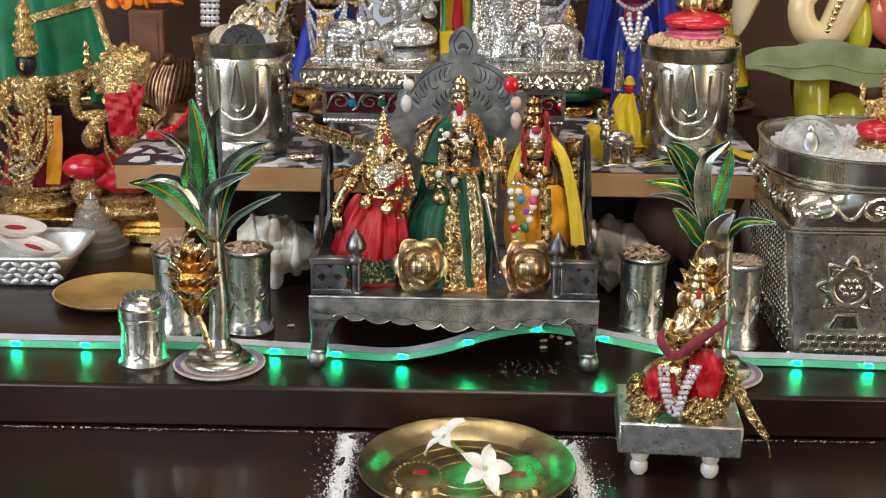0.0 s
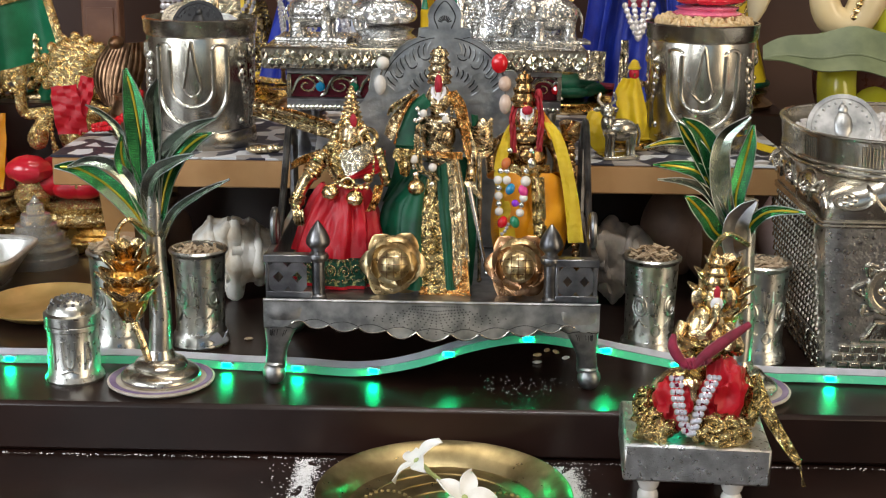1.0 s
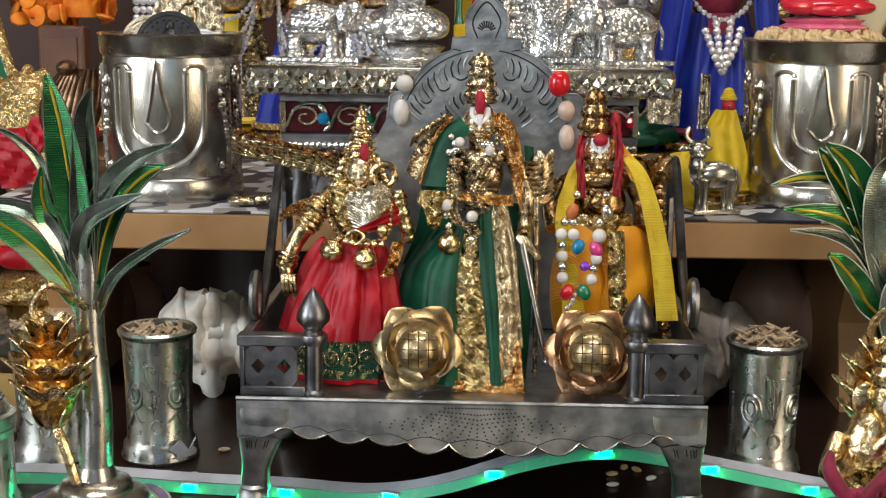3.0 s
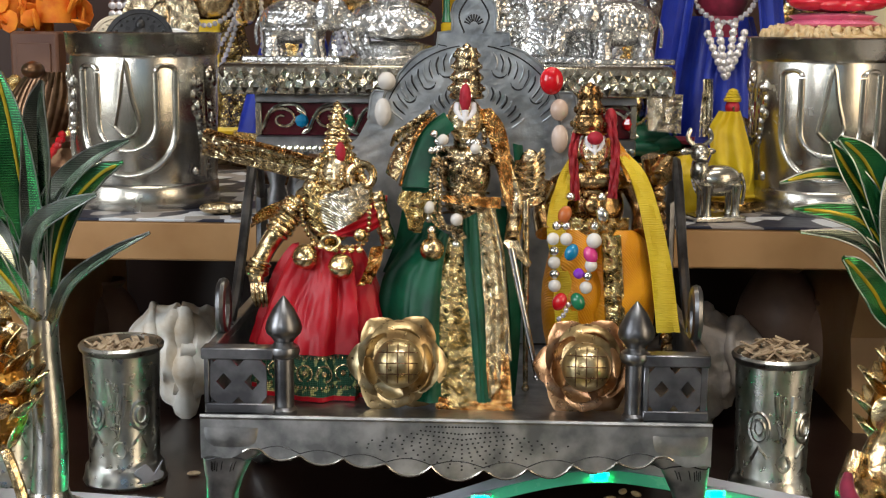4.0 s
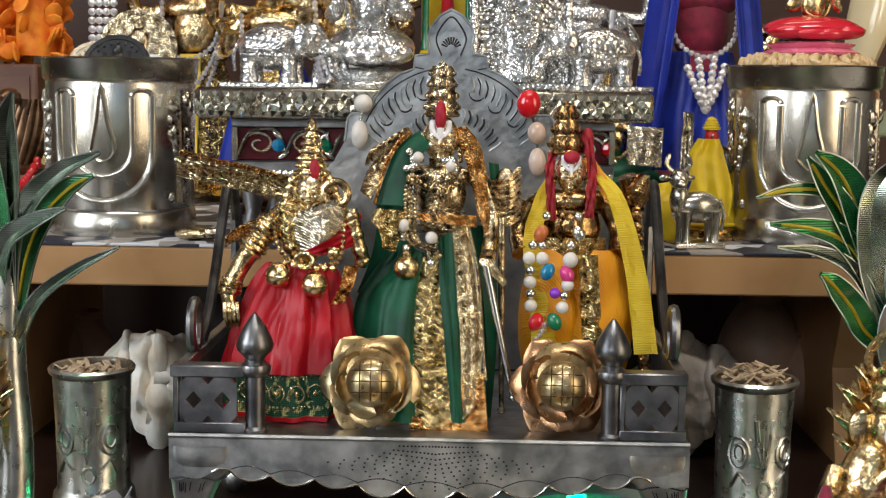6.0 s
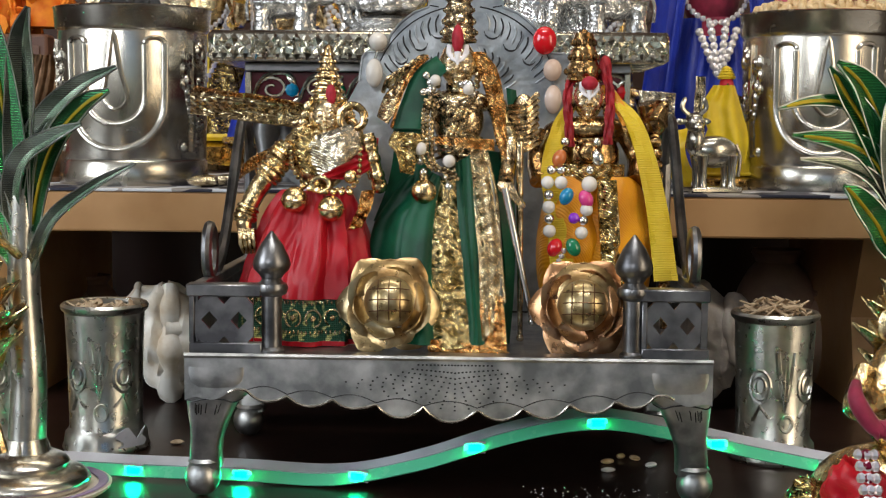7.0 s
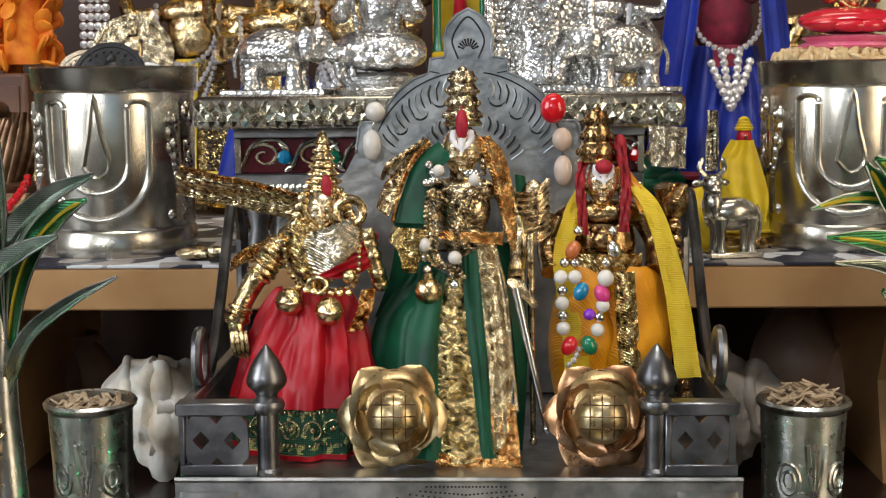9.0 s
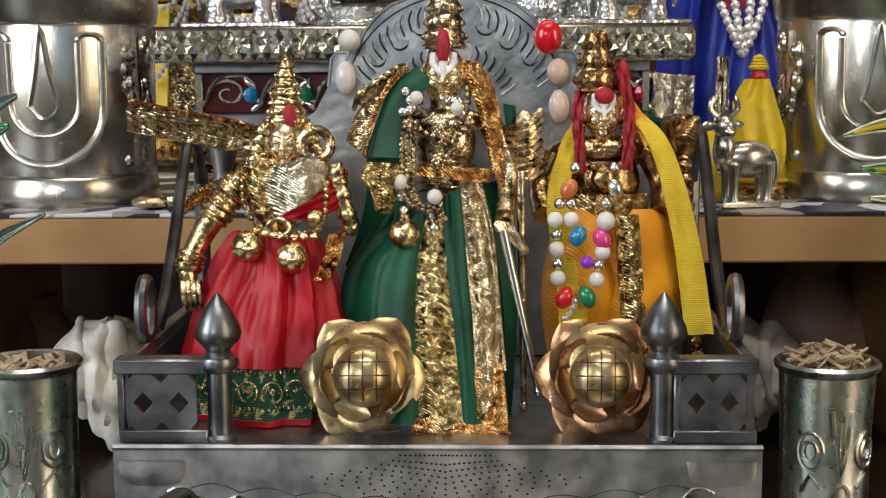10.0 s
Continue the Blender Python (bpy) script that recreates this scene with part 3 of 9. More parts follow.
for sx, x in ((1, -0.1018), (-1, 0.1065)):
    # rows of a cabriole leg: height, inner edge, outer edge
    LEG = [(0.0560, 0.0260, 0.0000), (0.0450, 0.0255, 0.0000), (0.0405, 0.0200, 0.0000), (0.0355, 0.0175, 0.0002), (0.0300, 0.0150, 0.0006), (0.0240, 0.0128, 0.0002), (0.0180, 0.0120, -0.0006), (0.0120, 0.0118, -0.0008)]
    for y in (0.0, 0.122):
        def leg_pt(u, v):
            q = v * (len(LEG) - 1)
            i = min(int(q), len(LEG) - 2)
            z, a, b = [LEG[i][w] + (LEG[i + 1][w] - LEG[i][w]) * (q - i) for w in range(3)]
            c, s = math.cos(2 * math.pi * u), math.sin(2 * math.pi * u)
            px = math.copysign(abs(c) ** 0.45, c) * (a - b) / 2 + (a + b) / 2
            py = math.copysign(abs(s) ** 0.45, s) * 0.0058 + 0.0028
            back = (0.017 if y < 0.05 else -0.004) * max(0.0, 1 - z / 0.052) ** 1.25
            return (x + sx * px, y + py + back, z)
        f = Form().surf(leg_pt, 24, 28, 0, True)
        back = 0.0135 if y < 0.05 else -0.003
        f.ell((x + sx * 0.0040, y + back, 0.0078), (0.0074, 0.0072, 0.0078), nu=22, nv=14)
        f.lathe((x + sx * 0.0050, y + back - 0.001, 0.0135), [(0.0056, 0), (0.0068, 0.0012), (0.0056, 0.0026)], n=20)
        leg = part("leg", f, SILVER_OLD, throne)
        f = Form()
        f.tube([Vector(leg_pt(0.75 + (w - 0.5) * 0.40, 0.20 + 0.05 * abs(math.sin(w * 6.28)))) + Vector((0, -0.0002, 0)) for w in (i / 16 for i in range(17))], 0.00030, n=5)
        for w in range(7):
            f.tube([Vector(leg_pt(0.70 + w * 0.012, 0.27 + 0.03 * i + 0.02 * (w % 2))) + Vector((0, -0.0001, 0)) for i in range(5)], 0.00022, n=4)
        part("engraving", f, NIELLO, leg, "fine dark scored lines", kind="stuff")


def pierced(f, x0, x1, z0, z1, y0, y1):
    """A plate pierced by a lattice of small diamonds, halved along its edges."""
    a, b = (x1 - x0) / 4, (z1 - z0) / 2
    for i in range(5):
        for j in range(3):
            if (i + j) % 2:
                continue
            c = (x0 + i * a, z0 + b - b * (j - 1)) if i % 2 else (x0 + i * a, z0 + j * b)
            rings = [[(min(x1, max(x0, c[0] + p * a * h)), min(z1, max(z0, c[1] + q * b * g))) for p, q in ((0, -1), (1, 0), (0, 1), (-1, 0))] for h, g in ((1, 1), (0.56, 0.36))]
            vs = [(x, y, z) for y in (y0, y1) for r in rings for x, z in r]
            fs = []
            for s in range(4):
                t = (s + 1) % 4
                fs += [(s, t, 4 + t, 4 + s), (8 + t, 8 + s, 12 + s, 12 + t), (4 + s, 4 + t, 12 + t, 12 + s)]
            f.add(vs, fs)
    seen, where = {}, []
    for p in f.v:
        where.append(seen.setdefault(tuple(round(q, 6) for q in p), len(seen)))
    f.v = list(seen)
    faces = [(tuple(dict.fromkeys(where[i] for i in q)), k) for q, k in zip(f.f, f.m)]
    faces = [(q, k) for q, k in faces if len(q) > 2]
    f.f, f.m = [q for q, k in faces], [k for q, k in faces]


for x0, x1 in ((-0.1005, -0.0715), (0.0785, 0.1052)):
    f = Form()
    pierced(f, x0 + 0.0022, x1 - 0.0035, 0.0640, 0.0838, 0.0030, 0.0048)
    rail = part("rail_panel", f, SILVER_DARK, throne, "pierced silver front rail")
    part("rail_bar", Form().box(x0, x1, 0.002, 0.007, 0.0605, 0.0650, 0.0005), SILVER_DARK, rail)
    part("rail_bar", Form().box(x0 - 0.001, x1, 0.001, 0.009, 0.0835, 0.0885, 0.0006), SILVER_DARK, rail)
    part("rail_stile", Form().box(x0, x0 + 0.0022, 0.002, 0.007, 0.0648, 0.0838, 0.0004), SILVER_DARK, rail)
POST = [(0.0052, 0), (0.0052, 0.002), (0.0040, 0.0032), (0.0040, 0.0235), (0.0058, 0.0245), (0.0066, 0.0265), (0.0060, 0.0285), (0.0046, 0.0292), (0.0038, 0.0305),
        (0.0050, 0.0322), (0.0070, 0.0342), (0.0076, 0.0362), (0.0070, 0.0388), (0.0045, 0.0440), (0.0020, 0.0475), (0.0004, 0.0495)]
for x in (-0.068, 0.0755):
    part("post", Form().lathe((x, 0.006, SZ), POST, n=24), SILVER_BLACK, throne, "turned silver post with an onion finial")
for x in (-0.0985, 0.1032):
    f = Form()
    f.box(x - 0.0022, x + 0.0022, 0.004, 0.130, 0.0838, 0.0882, 0.0005).box(x - 0.0015, x + 0.0015, 0.004, 0.130, 0.0605, 0.0835, 0.0003)
    part("side_rail", f, SILVER_DARK, throne)
    f = Form()
    ring = [(x, 0.034 + math.cos(a) * 0.0075, 0.0985 + math.sin(a) * 0.0105) for a in (2 * math.pi * i / 24 for i in range(25))]
    f.tube(ring, 0.0023, n=8, up=(1, 0, 0))
    part("scroll_ring", f, SILVER_BLACK, throne)
    f = Form()
    f.tube(bez([(x, 0.046, 0.0885), (x, 0.060, 0.096), (x, 0.078, 0.115), (x, 0.100, 0.143), (x, 0.112, 0.154), (x, 0.124, 0.150), (x, 0.131, 0.135)], 6), 0.0024, n=8, flat=1.5)
    f.tube(bez([(x, 0.131, 0.062), (x, 0.131, 0.10), (x, 0.131, 0.14)], 4), 0.003, n=8)
    part("arm_bar", f, SILVER_BLACK, throne)
half = [(0.066, 0.061), (0.066, 0.110), (0.090, 0.128), (0.088, 0.140), (0.078, 0.149), (0.066, 0.156), (0.057, 0.163), (0.0515, 0.173), (0.0500, 0.1845), (0.0480, 0.1868), (0.0400, 0.1868),
        (0.0385, 0.1890), (0.0365, 0.1950), (0.0315, 0.2010), (0.0250, 0.2060), (0.0180, 0.2085), (0.0172, 0.2150), (0.0108, 0.2158), (0.0104, 0.2200), (0.0112, 0.2240), (0.0098, 0.2290), (0.0052, 0.2345), (0.0, 0.2372)]
BX = 0.0060
outline = [(BX + x, z) for x, z in half] + [(BX - x, z) for x, z in reversed(half[:-1])]
back = part("back_panel", Form().plate(outline, 0.1335, 0.1360), SILVER_BACK, throne, "arched silver back with chased feathers and a leaf finial")
f, g = Form(), Form()
f.tube([Vector((x, 0.1331, z)) for x, z in outline[7:-7]], 0.0006, n=6)
# leaf mark in the finial
g.tube(bez([(BX - 0.0045, 0.1334, 0.2150), (BX - 0.0072, 0.1334, 0.2230), (BX - 0.0040, 0.1334, 0.2300), (BX, 0.1334, 0.2335), (BX + 0.0040, 0.1334, 0.2300), (BX + 0.0072, 0.1334, 0.2230), (BX + 0.0045, 0.1334, 0.2150)], 6), 0.00045, n=5)
for q in range(-4, 5):
    a = q * 0.30
    g.tube([(BX + math.sin(a) * 0.0020, 0.1334, 0.2185 + math.cos(a) * 0.0020), (BX + math.sin(a) * 0.0050, 0.1334, 0.2185 + math.cos(a) * 0.0055)], [0.0003, 0.0005], n=5)
for s in (-1, 1):
    # two tiers of feather strokes under dark outlines
    for tier, (r0, r1, cnt) in enumerate(((0.0350, 0.0430, 17), (0.0200, 0.0265, 11))):
        for q in range(cnt):
            a = 0.22 + q * (1.05 / cnt) + 0.03 * math.sin(q * 2.1)
            c = Vector((BX, 0.1333, 0.1640))
            p0 = c + Vector((s * math.sin(a) * r1, 0, math.cos(a) * r1))
            p2 = c + Vector((s * math.sin(a + 0.10) * r0, 0, math.cos(a + 0.10) * r0))
            p1 = (p0 + p2) / 2 + Vector((s * 0.0012, -0.0003, 0.0004))
            (g if q % 2 else f).tube(bez([p0, p1, p2], 4), [0.0002] + [0.00045] * 7 + [0.0002], n=6)
    g.tube([(BX + s * math.sin(a) * 0.0452, 0.1334, 0.1640 + math.cos(a) * 0.0452) for a in (0.15 + 1.0 * i / 14 for i in range(15))], 0.00035, n=5)
    for q in range(3):
        cx, cz, rr = BX + s * (0.0130 + q * 0.0090), 0.1975 - 0.0058 * q - 0.0004 * q * q, 0.0040 - 0.0004 * q
        g.tube([(cx + s * rr * math.cos(a), 0.1334, cz + rr * math.sin(a)) for a in (-0.5 - 2.6 * i / 12 for i in range(13))], [0.0002] * 3 + [0.0005] * 7 + [0.0002] * 3, n=5)
    g.tube(bez([(BX + s * 0.019, 0.1334, 0.2150), (BX + s * 0.0185, 0.1334, 0.2100), (BX + s * 0.013, 0.1334, 0.2085)], 5), 0.0003, n=5)
part("chasing", f, SILVER_BACK, back, "raised feather chasing")
part("engraving", g, NIELLO, back, "dark incised feather lines")

# beads hung on the throne's back
pd = thing("pearl_drop", (-0.0360, 0.1305, 0.165), "round and oval white pearl drop on the throne back", "bead drop", "bead drops")
part("pearl", Form().ell((-0.0360, 0.1285, 0.1915), 0.0046, nu=20, nv=14), PEARL, pd)
part("oval_pearl", Form().ell((-0.0378, 0.1285, 0.1765), (0.0042, 0.0040, 0.0070), nu=20, nv=14), PEARL, pd)
part("wire", Form().tube([(-0.0360, 0.1285, 0.188), (-0.0378, 0.1285, 0.182)], 0.0007, n=6), STEEL_BEAD, pd)
rd = thing("bead_drop", (0.0460, 0.1305, 0.165), "large red bead with pink pearls on the throne back", "bead drop", "bead drops")
part("red_bead", Form().ell((0.0440, 0.1280, 0.1925), (0.0058, 0.0046, 0.0068), nu=20, nv=14), RED_GEM, rd)
part("pink_pearl", Form().ell((0.0480, 0.1285, 0.1785), (0.0045, 0.0042, 0.0054), nu=20, nv=14), PEARL_PINK, rd)
part("pink_pearl", Form().ell((0.0485, 0.1285, 0.1645), (0.0042, 0.0040, 0.0070), nu=18, nv=12), PEARL_PINK, rd)
part("wire", Form().tube([(0.0460, 0.1285, 0.188), (0.0480, 0.1285, 0.182), (0.0485, 0.1285, 0.170)], 0.0008, n=6), SILVER_DARK, rd)


# ---- lotus flowers on the seat ----
def lotus_petal(f, ang, tilt, length, width, root, lift, cup=0.35):
    """A cupped petal of a lotus that looks along -y."""
    def fn(u, v):
        s = (u - 0.5) * 2
        w = width * (0.60 + 0.40 * v / 0.38 if v < 0.38 else max(0.05, 1 - ((v - 0.38) / 0.62) ** 2) ** 0.8)
        r = root + length * v * math.cos(tilt * (0.4 + 0.6 * v))
        d = lift + length * v * math.sin(tilt * (0.4 + 0.6 * v)) - cup * w * (1 - s * s)
        x, z = s * w, r
        return (x * math.cos(ang) + z * math.sin(ang), -d, -x * math.sin(ang) + z * math.cos(ang))
    f.sheet(fn, 10, 9, 0.0007)


def lotus(at, turn, label, metal):
    ob = thing("lotus_ornament", at, label, "ornament", "lotus ornaments on the seat")
    ob.rotation_euler = (radians(-14), 0, radians(turn))
    f = Form().ell((0, -0.0075, 0), (0.0102, 0.0086, 0.0102), nu=26, nv=16)
    dome = part("dome", f, BRONZE_PALE, ob, "gold seed dome with a grid of thin copper lines", local=True)
    f = Form()
    # thin copper lines cross the dome in a grid
    for q in (-0.0044, 0.0, 0.0044):
        e = [(q, -0.0075 - 0.00865 * math.sqrt(max(0.02, 1 - (q / 0.0102) ** 2 - (a / 0.0102) ** 2)), a) for a in np.linspace(-0.0080, 0.0080, 11)]
        f.tube(e, 0.00024, n=4)
        f.tube([(a, y, b) for b, y, a in e], 0.00024, n=4)
    part("grid_lines", f, COPPER, dome, local=True, kind="stuff")
    # inner cup, a middle row and an open outer row; the lowest petals rest on the seat
    for ring, (cnt, tilt, ln, wd, root, lift, off, cup) in enumerate(((6, 0.40, 0.0060, 0.0064, 0.0092, 0.0045, 0.26, 0.10), (6, 0.20, 0.0086, 0.0080, 0.0096, 0.0005, 0.0, -0.10), (6, -0.12, 0.0120, 0.0086, 0.0098, -0.0045, 0.52, -0.16))):
        for i in range(cnt):
            f = Form()
            lotus_petal(f, 2 * math.pi * i / cnt + off + 0.12 * math.sin(i * 2.3), tilt + 0.16 * math.sin(i * 3.7 + ring), ln * (1 + 0.08 * math.sin(i * 5.1)), wd, root, lift + 0.0010 * (i % 2), cup)
            part("petal", f, metal if (i + ring) % 3 or metal is BRONZE_RED else BRONZE_PALE, ob, local=True)
    part("base", Form().lathe((0, 0.004, 0), [(0.001, 0.0)] + [(0.013, -0.001), (0.014, 0.003), (0.010, 0.006), (0.001, 0.006)], n=20, m=Matrix.Rotation(radians(90), 4, "X")), BRONZE, ob, local=True)
    return ob


lotus((-0.0215, 0.0165, 0.0795), 2, "gilt bronze lotus flower with layered petals on the throne seat", BRONZE)
lotus((0.0565, 0.0175, 0.0790), -4, "reddish bronze lotus flower with layered petals on the throne seat", BRONZE_RED)

# ---- the three idols: each statue one mesh, its clothes lie on it ----
def crown(f, c, r, h, tiers, k=0, taper=0.62):
    prof = [(r * 1.08, 0), (r * 1.15, h * 0.04), (r * 1.0, h * 0.1)]
    for i in range(tiers):
        a = 0.1 + 0.8 * i / tiers
        w = r * (1.0 - taper * (i / tiers))
        prof += [(w, h * a), (w * 1.07, h * (a + 0.2 / tiers)), (w * 1.05, h * (a + 0.55 / tiers)), (w * 0.90, h * (a + 0.72 / tiers)), (w * 0.88, h * (a + 0.85 / tiers))]
    prof += [(r * 0.30, h * 0.92), (r * 0.22, h * 0.96), (0.0, h)]
    f.lathe(c, prof, k, 18)
    for i in range(tiers):
        w, z = r * (1.0 - taper * (i / tiers)) * 1.06, c[2] + h * (0.1 + 0.8 * (i + 0.38) / tiers)
        for j in range(12):
            a = 2 * math.pi * (j + 0.5 * (i % 2)) / 12
            f.ell((c[0] + w * math.cos(a), c[1] + w * math.sin(a), z), (r * 0.15, r * 0.15, h * 0.20 / tiers), k, 6, 4)


def face(f, c, r, white, mark, up=1.2, mw=0.32, skin=3):
    """A small cast face: tapered head, nose, lids, lips and ear drops, with paste strokes."""
    x, y, z = c

    def head(u, v):
        a, b = u * 2 * math.pi, (v - 0.5) * math.pi * 0.999
        k = 1 - 0.26 * max(0.0, -math.sin(b)) ** 1.4
        return (x + r * math.cos(a) * math.cos(b) * k, y + r * 0.95 * math.sin(a) * math.cos(b) * k, z + r * 1.32 * math.sin(b))

    def on(dx, dz, lift=0.0):
        q = max(0.06, 1 - (dx / (1 - 0.18 * max(0, -dz))) ** 2 - (dz / 1.32) ** 2)
        return (x + r * dx, y - r * 0.95 * math.sqrt(q) - r * lift, z + r * dz)
    f.surf(head, 24, 18, skin, True)
    f.tube([on(0, 0.36, 0.02), on(0, 0.10, 0.10), on(0, -0.18, 0.20), on(0, -0.27, 0.06)], [r * 0.09, r * 0.11, r * 0.15, r * 0.10], skin, 8)
    for s in (-1, 1):
        f.ell(on(s * 0.13, -0.22, 0.05), r * 0.11, skin, 8, 6)
        f.ell(on(s * 0.40, 0.12, -0.02), (r * 0.21, r * 0.12, r * 0.12), skin, 10, 6)
        f.tube([on(s * 0.18, 0.14, 0.08), on(s * 0.40, 0.23, 0.08), on(s * 0.62, 0.12, 0.08)], r * 0.045, skin, 6)
        f.tube([on(s * 0.14, 0.36, 0.04), on(s * 0.40, 0.47, 0.05), on(s * 0.70, 0.34, 0.05)], r * 0.055, skin, 6)
        f.ell(on(s * 0.42, -0.28, -0.12), (r * 0.26, r * 0.18, r * 0.26), skin, 10, 8)
        f.ell((x + s * r * 1.0, y - r * 0.05, z - r * 0.05), (r * 0.16, r * 0.26, r * 0.40), skin, 8, 6)
        for q in range(3):
            f.ell((x + s * r * 1.06, y - r * 0.2, z - r * (0.52 + 0.30 * q)), r * (0.22 - 0.03 * q), 0, 8, 6)
    f.tube([on(-0.26, -0.54, 0.04), on(0, -0.50, 0.11), on(0.26, -0.54, 0.04)], r * 0.070, skin, 7)
    f.tube([on(-0.20, -0.63, 0.04), on(0, -0.67, 0.11), on(0.20, -0.63, 0.04)], r * 0.075, skin, 7)
    f.ell(on(0, -0.95, -0.12), (r * 0.28, r * 0.22, r * 0.20), skin, 10, 7)
    if white:
        for s in (-1, 1):
            f.tube([on(s * 0.44, 0.98, 0.02), on(s * 0.46, 0.62, 0.04), on(s * 0.28, 0.28, 0.05), on(s * 0.06, 0.12, 0.14)], [r * 0.16, r * 0.17, r * 0.13, r * 0.08], white, 8, flat=0.8)
        f.tube([on(0, 0.60, 0.02), on(0, 0.20, 0.10), on(0, -0.10, 0.20)], [r * 0.20, r * 0.13, r * 0.09], white, 8)
    if mark:
        f.ell((x, y - r * (1.42 - 0.42 * up), z + r * up), (r * mw, r * 0.32, r * 0.78 * (mw < 0.4) + r * 0.42 * (mw >= 0.4)), mark, 10, 8)


def string(f, pts, r, k=0, gap=2.05, nu=10, nv=7):
    """Beads threaded along a line."""
    line = bez(pts, 14)
    left = 0.0
    for a, b in zip(line, line[1:]):
        d = (b - a).length
        while left <= d:
            f.ell(a.lerp(b, left / d if d else 0), r, k, nu, nv)
            left += r * gap
        left -= d


# the tall idol in the middle
f = Form()
mx, my = 0.0035, 0.062
f.lathe((mx + 0.002, my - 0.012, SZ + 0.0005), [(0.0, 0), (0.020, 0), (0.020, 0.004), (0.015, 0.006), (0.0, 0.006)], 0, 20)
f.lathe((mx + 0.002, my + 0.004, SZ + 0.004), [(0.008, 0), (0.008, 0.05), (0.008, 0.082), (0.0, 0.082)], 0, 16)
f.ell((mx + 0.001, my - 0.002, 0.154), (0.0112, 0.0080, 0.0125), 0, 20, 12)
f.ell((mx + 0.001, my - 0.002, 0.143), (0.0096, 0.0075, 0.0100), 0, 20, 12)
f.ell((mx, my - 0.001, 0.1615), (0.0175, 0.0070, 0.0055), 0, 18, 10)
for q in range(5):
    string(f, [(mx - 0.0075 + 0.0004 * q, my - 0.0060, 0.1660 - 0.0006 * q), (mx + 0.001, my - 0.0112, 0.1590 - 0.0034 * q), (mx + 0.0095 - 0.0004 * q, my - 0.0060, 0.1660 - 0.0006 * q)], 0.00085 + 0.0002 * (q % 2), 0, 1.8, 6, 4)
for q in range(4):
    f.tube([(mx + 0.001 + 0.0105 * math.sin(a), my - 0.002 - 0.0085 * math.cos(a), 0.1470 - 0.0030 * q + 0.001 * math.cos(a * 2)) for a in (-1.3 + 0.26 * i for i in range(11))], 0.0007, 0, 6)
f.lathe((mx, my, 0.160), [(0.005, 0), (0.0045, 0.004), (0.0048, 0.010)], 0, 14)
face(f, (mx + 0.0006, my - 0.003, 0.1776), 0.0080, 1, 2, 1.3)
crown(f, (mx + 0.0008, my, 0.1872), 0.0070, 0.0240, 4, 0, 0.38)
for s in (1,):
    f.tube(bez([(mx + s * 0.017, my, 0.161), (mx + s * 0.023, my - 0.003, 0.146), (mx + s * 0.022, my - 0.012, 0.131), (mx + s * 0.0215, my - 0.020, 0.1265)], 5), [0.0046] * 8 + [0.0036] * 8, 0, 10)
    for q in (0.152, 0.143):
        f.lathe((mx + s * 0.0215, my - 0.002, q), [(0.0046, 0), (0.0058, 0.001), (0.0046, 0.002)], 0, 14)
for q in range(4):
    f.tube(bez([(0.0225 + q * 0.0013, 0.040, 0.1275), (0.0265 + q * 0.0012, 0.036, 0.1235 - q * 0.001), (0.0300 + q * 0.0008, 0.038, 0.1215 - q * 0.001)], 4), 0.0015, 0, 7)
for i in range(9):
    f.tube(bez([(0.0265, 0.058, 0.1405 + i * 0.0024), (0.0330, 0.0535, 0.1415 + i * 0.0024), (0.0385, 0.058, 0.1445 + i * 0.0026)], 4), 0.0013, 0, 6)
f.ell((0.0325, 0.0605, 0.153), (0.0065, 0.004, 0.0125), 0, 12, 10)
for i in range(6):
    f.tube(bez([(-0.0285 + i * 0.0026, 0.066, 0.166 + i * 0.0018), (-0.0265 + i * 0.0026, 0.062, 0.171 + i * 0.0018), (-0.0235 + i * 0.0026, 0.066, 0.1735 + i * 0.0016)], 4), 0.0011, 0, 6)
for i in range(7):
    a = -1.0 + i * 0.33
    f.ell((mx + math.sin(a) * 0.0095, my - 0.0095, 0.1625 - math.cos(a) * 0.006), 0.0016, 0, 8, 6)
tall = solo("deity_statue", f, [GOLD_PALE, FACE_WHITE, TILAK, FACE_GOLD], "tall gilt standing idol with a tiered crown and red forehead mark", "statue", "idols on the throne")

f = Form()
strap(f, [(-0.0060, 0.0450, 0.1320), (-0.0140, 0.0400, 0.1190), (-0.0180, 0.0330, 0.1010), (-0.0160, 0.0180, 0.0630)], [(-0.0020, 0.0440, 0.1300), (-0.0040, 0.0380, 0.1130), (-0.0040, 0.0290, 0.0900), (-0.0020, 0.0180, 0.0630)], bulge=0.0030, wave=0.0008, waves=1.5, nu=14)
strap(f, [(0.0040, 0.0460, 0.1360), (0.0050, 0.0390, 0.1170), (0.0080, 0.0290, 0.0900), (0.0100, 0.0180, 0.0630)], [(0.0110, 0.0480, 0.1400), (0.0130, 0.0390, 0.1170), (0.0150, 0.0290, 0.0900), (0.0170, 0.0180, 0.0630)], bulge=0.0015, wave=0.0005, nu=8)
strap(f, [(0.0160, 0.0560, 0.1410), (0.0220, 0.0490, 0.1180), (0.0250, 0.0410, 0.0870), (0.0240, 0.0340, 0.0600)], [(0.0250, 0.0600, 0.1400), (0.0290, 0.0530, 0.1170), (0.0290, 0.0470, 0.0860), (0.0270, 0.0400, 0.0580)], nu=6)
solo("green_robe", f, GREEN_SATIN, "dark green satin robe with soft folds on the tall idol", "robe")
f = Form()
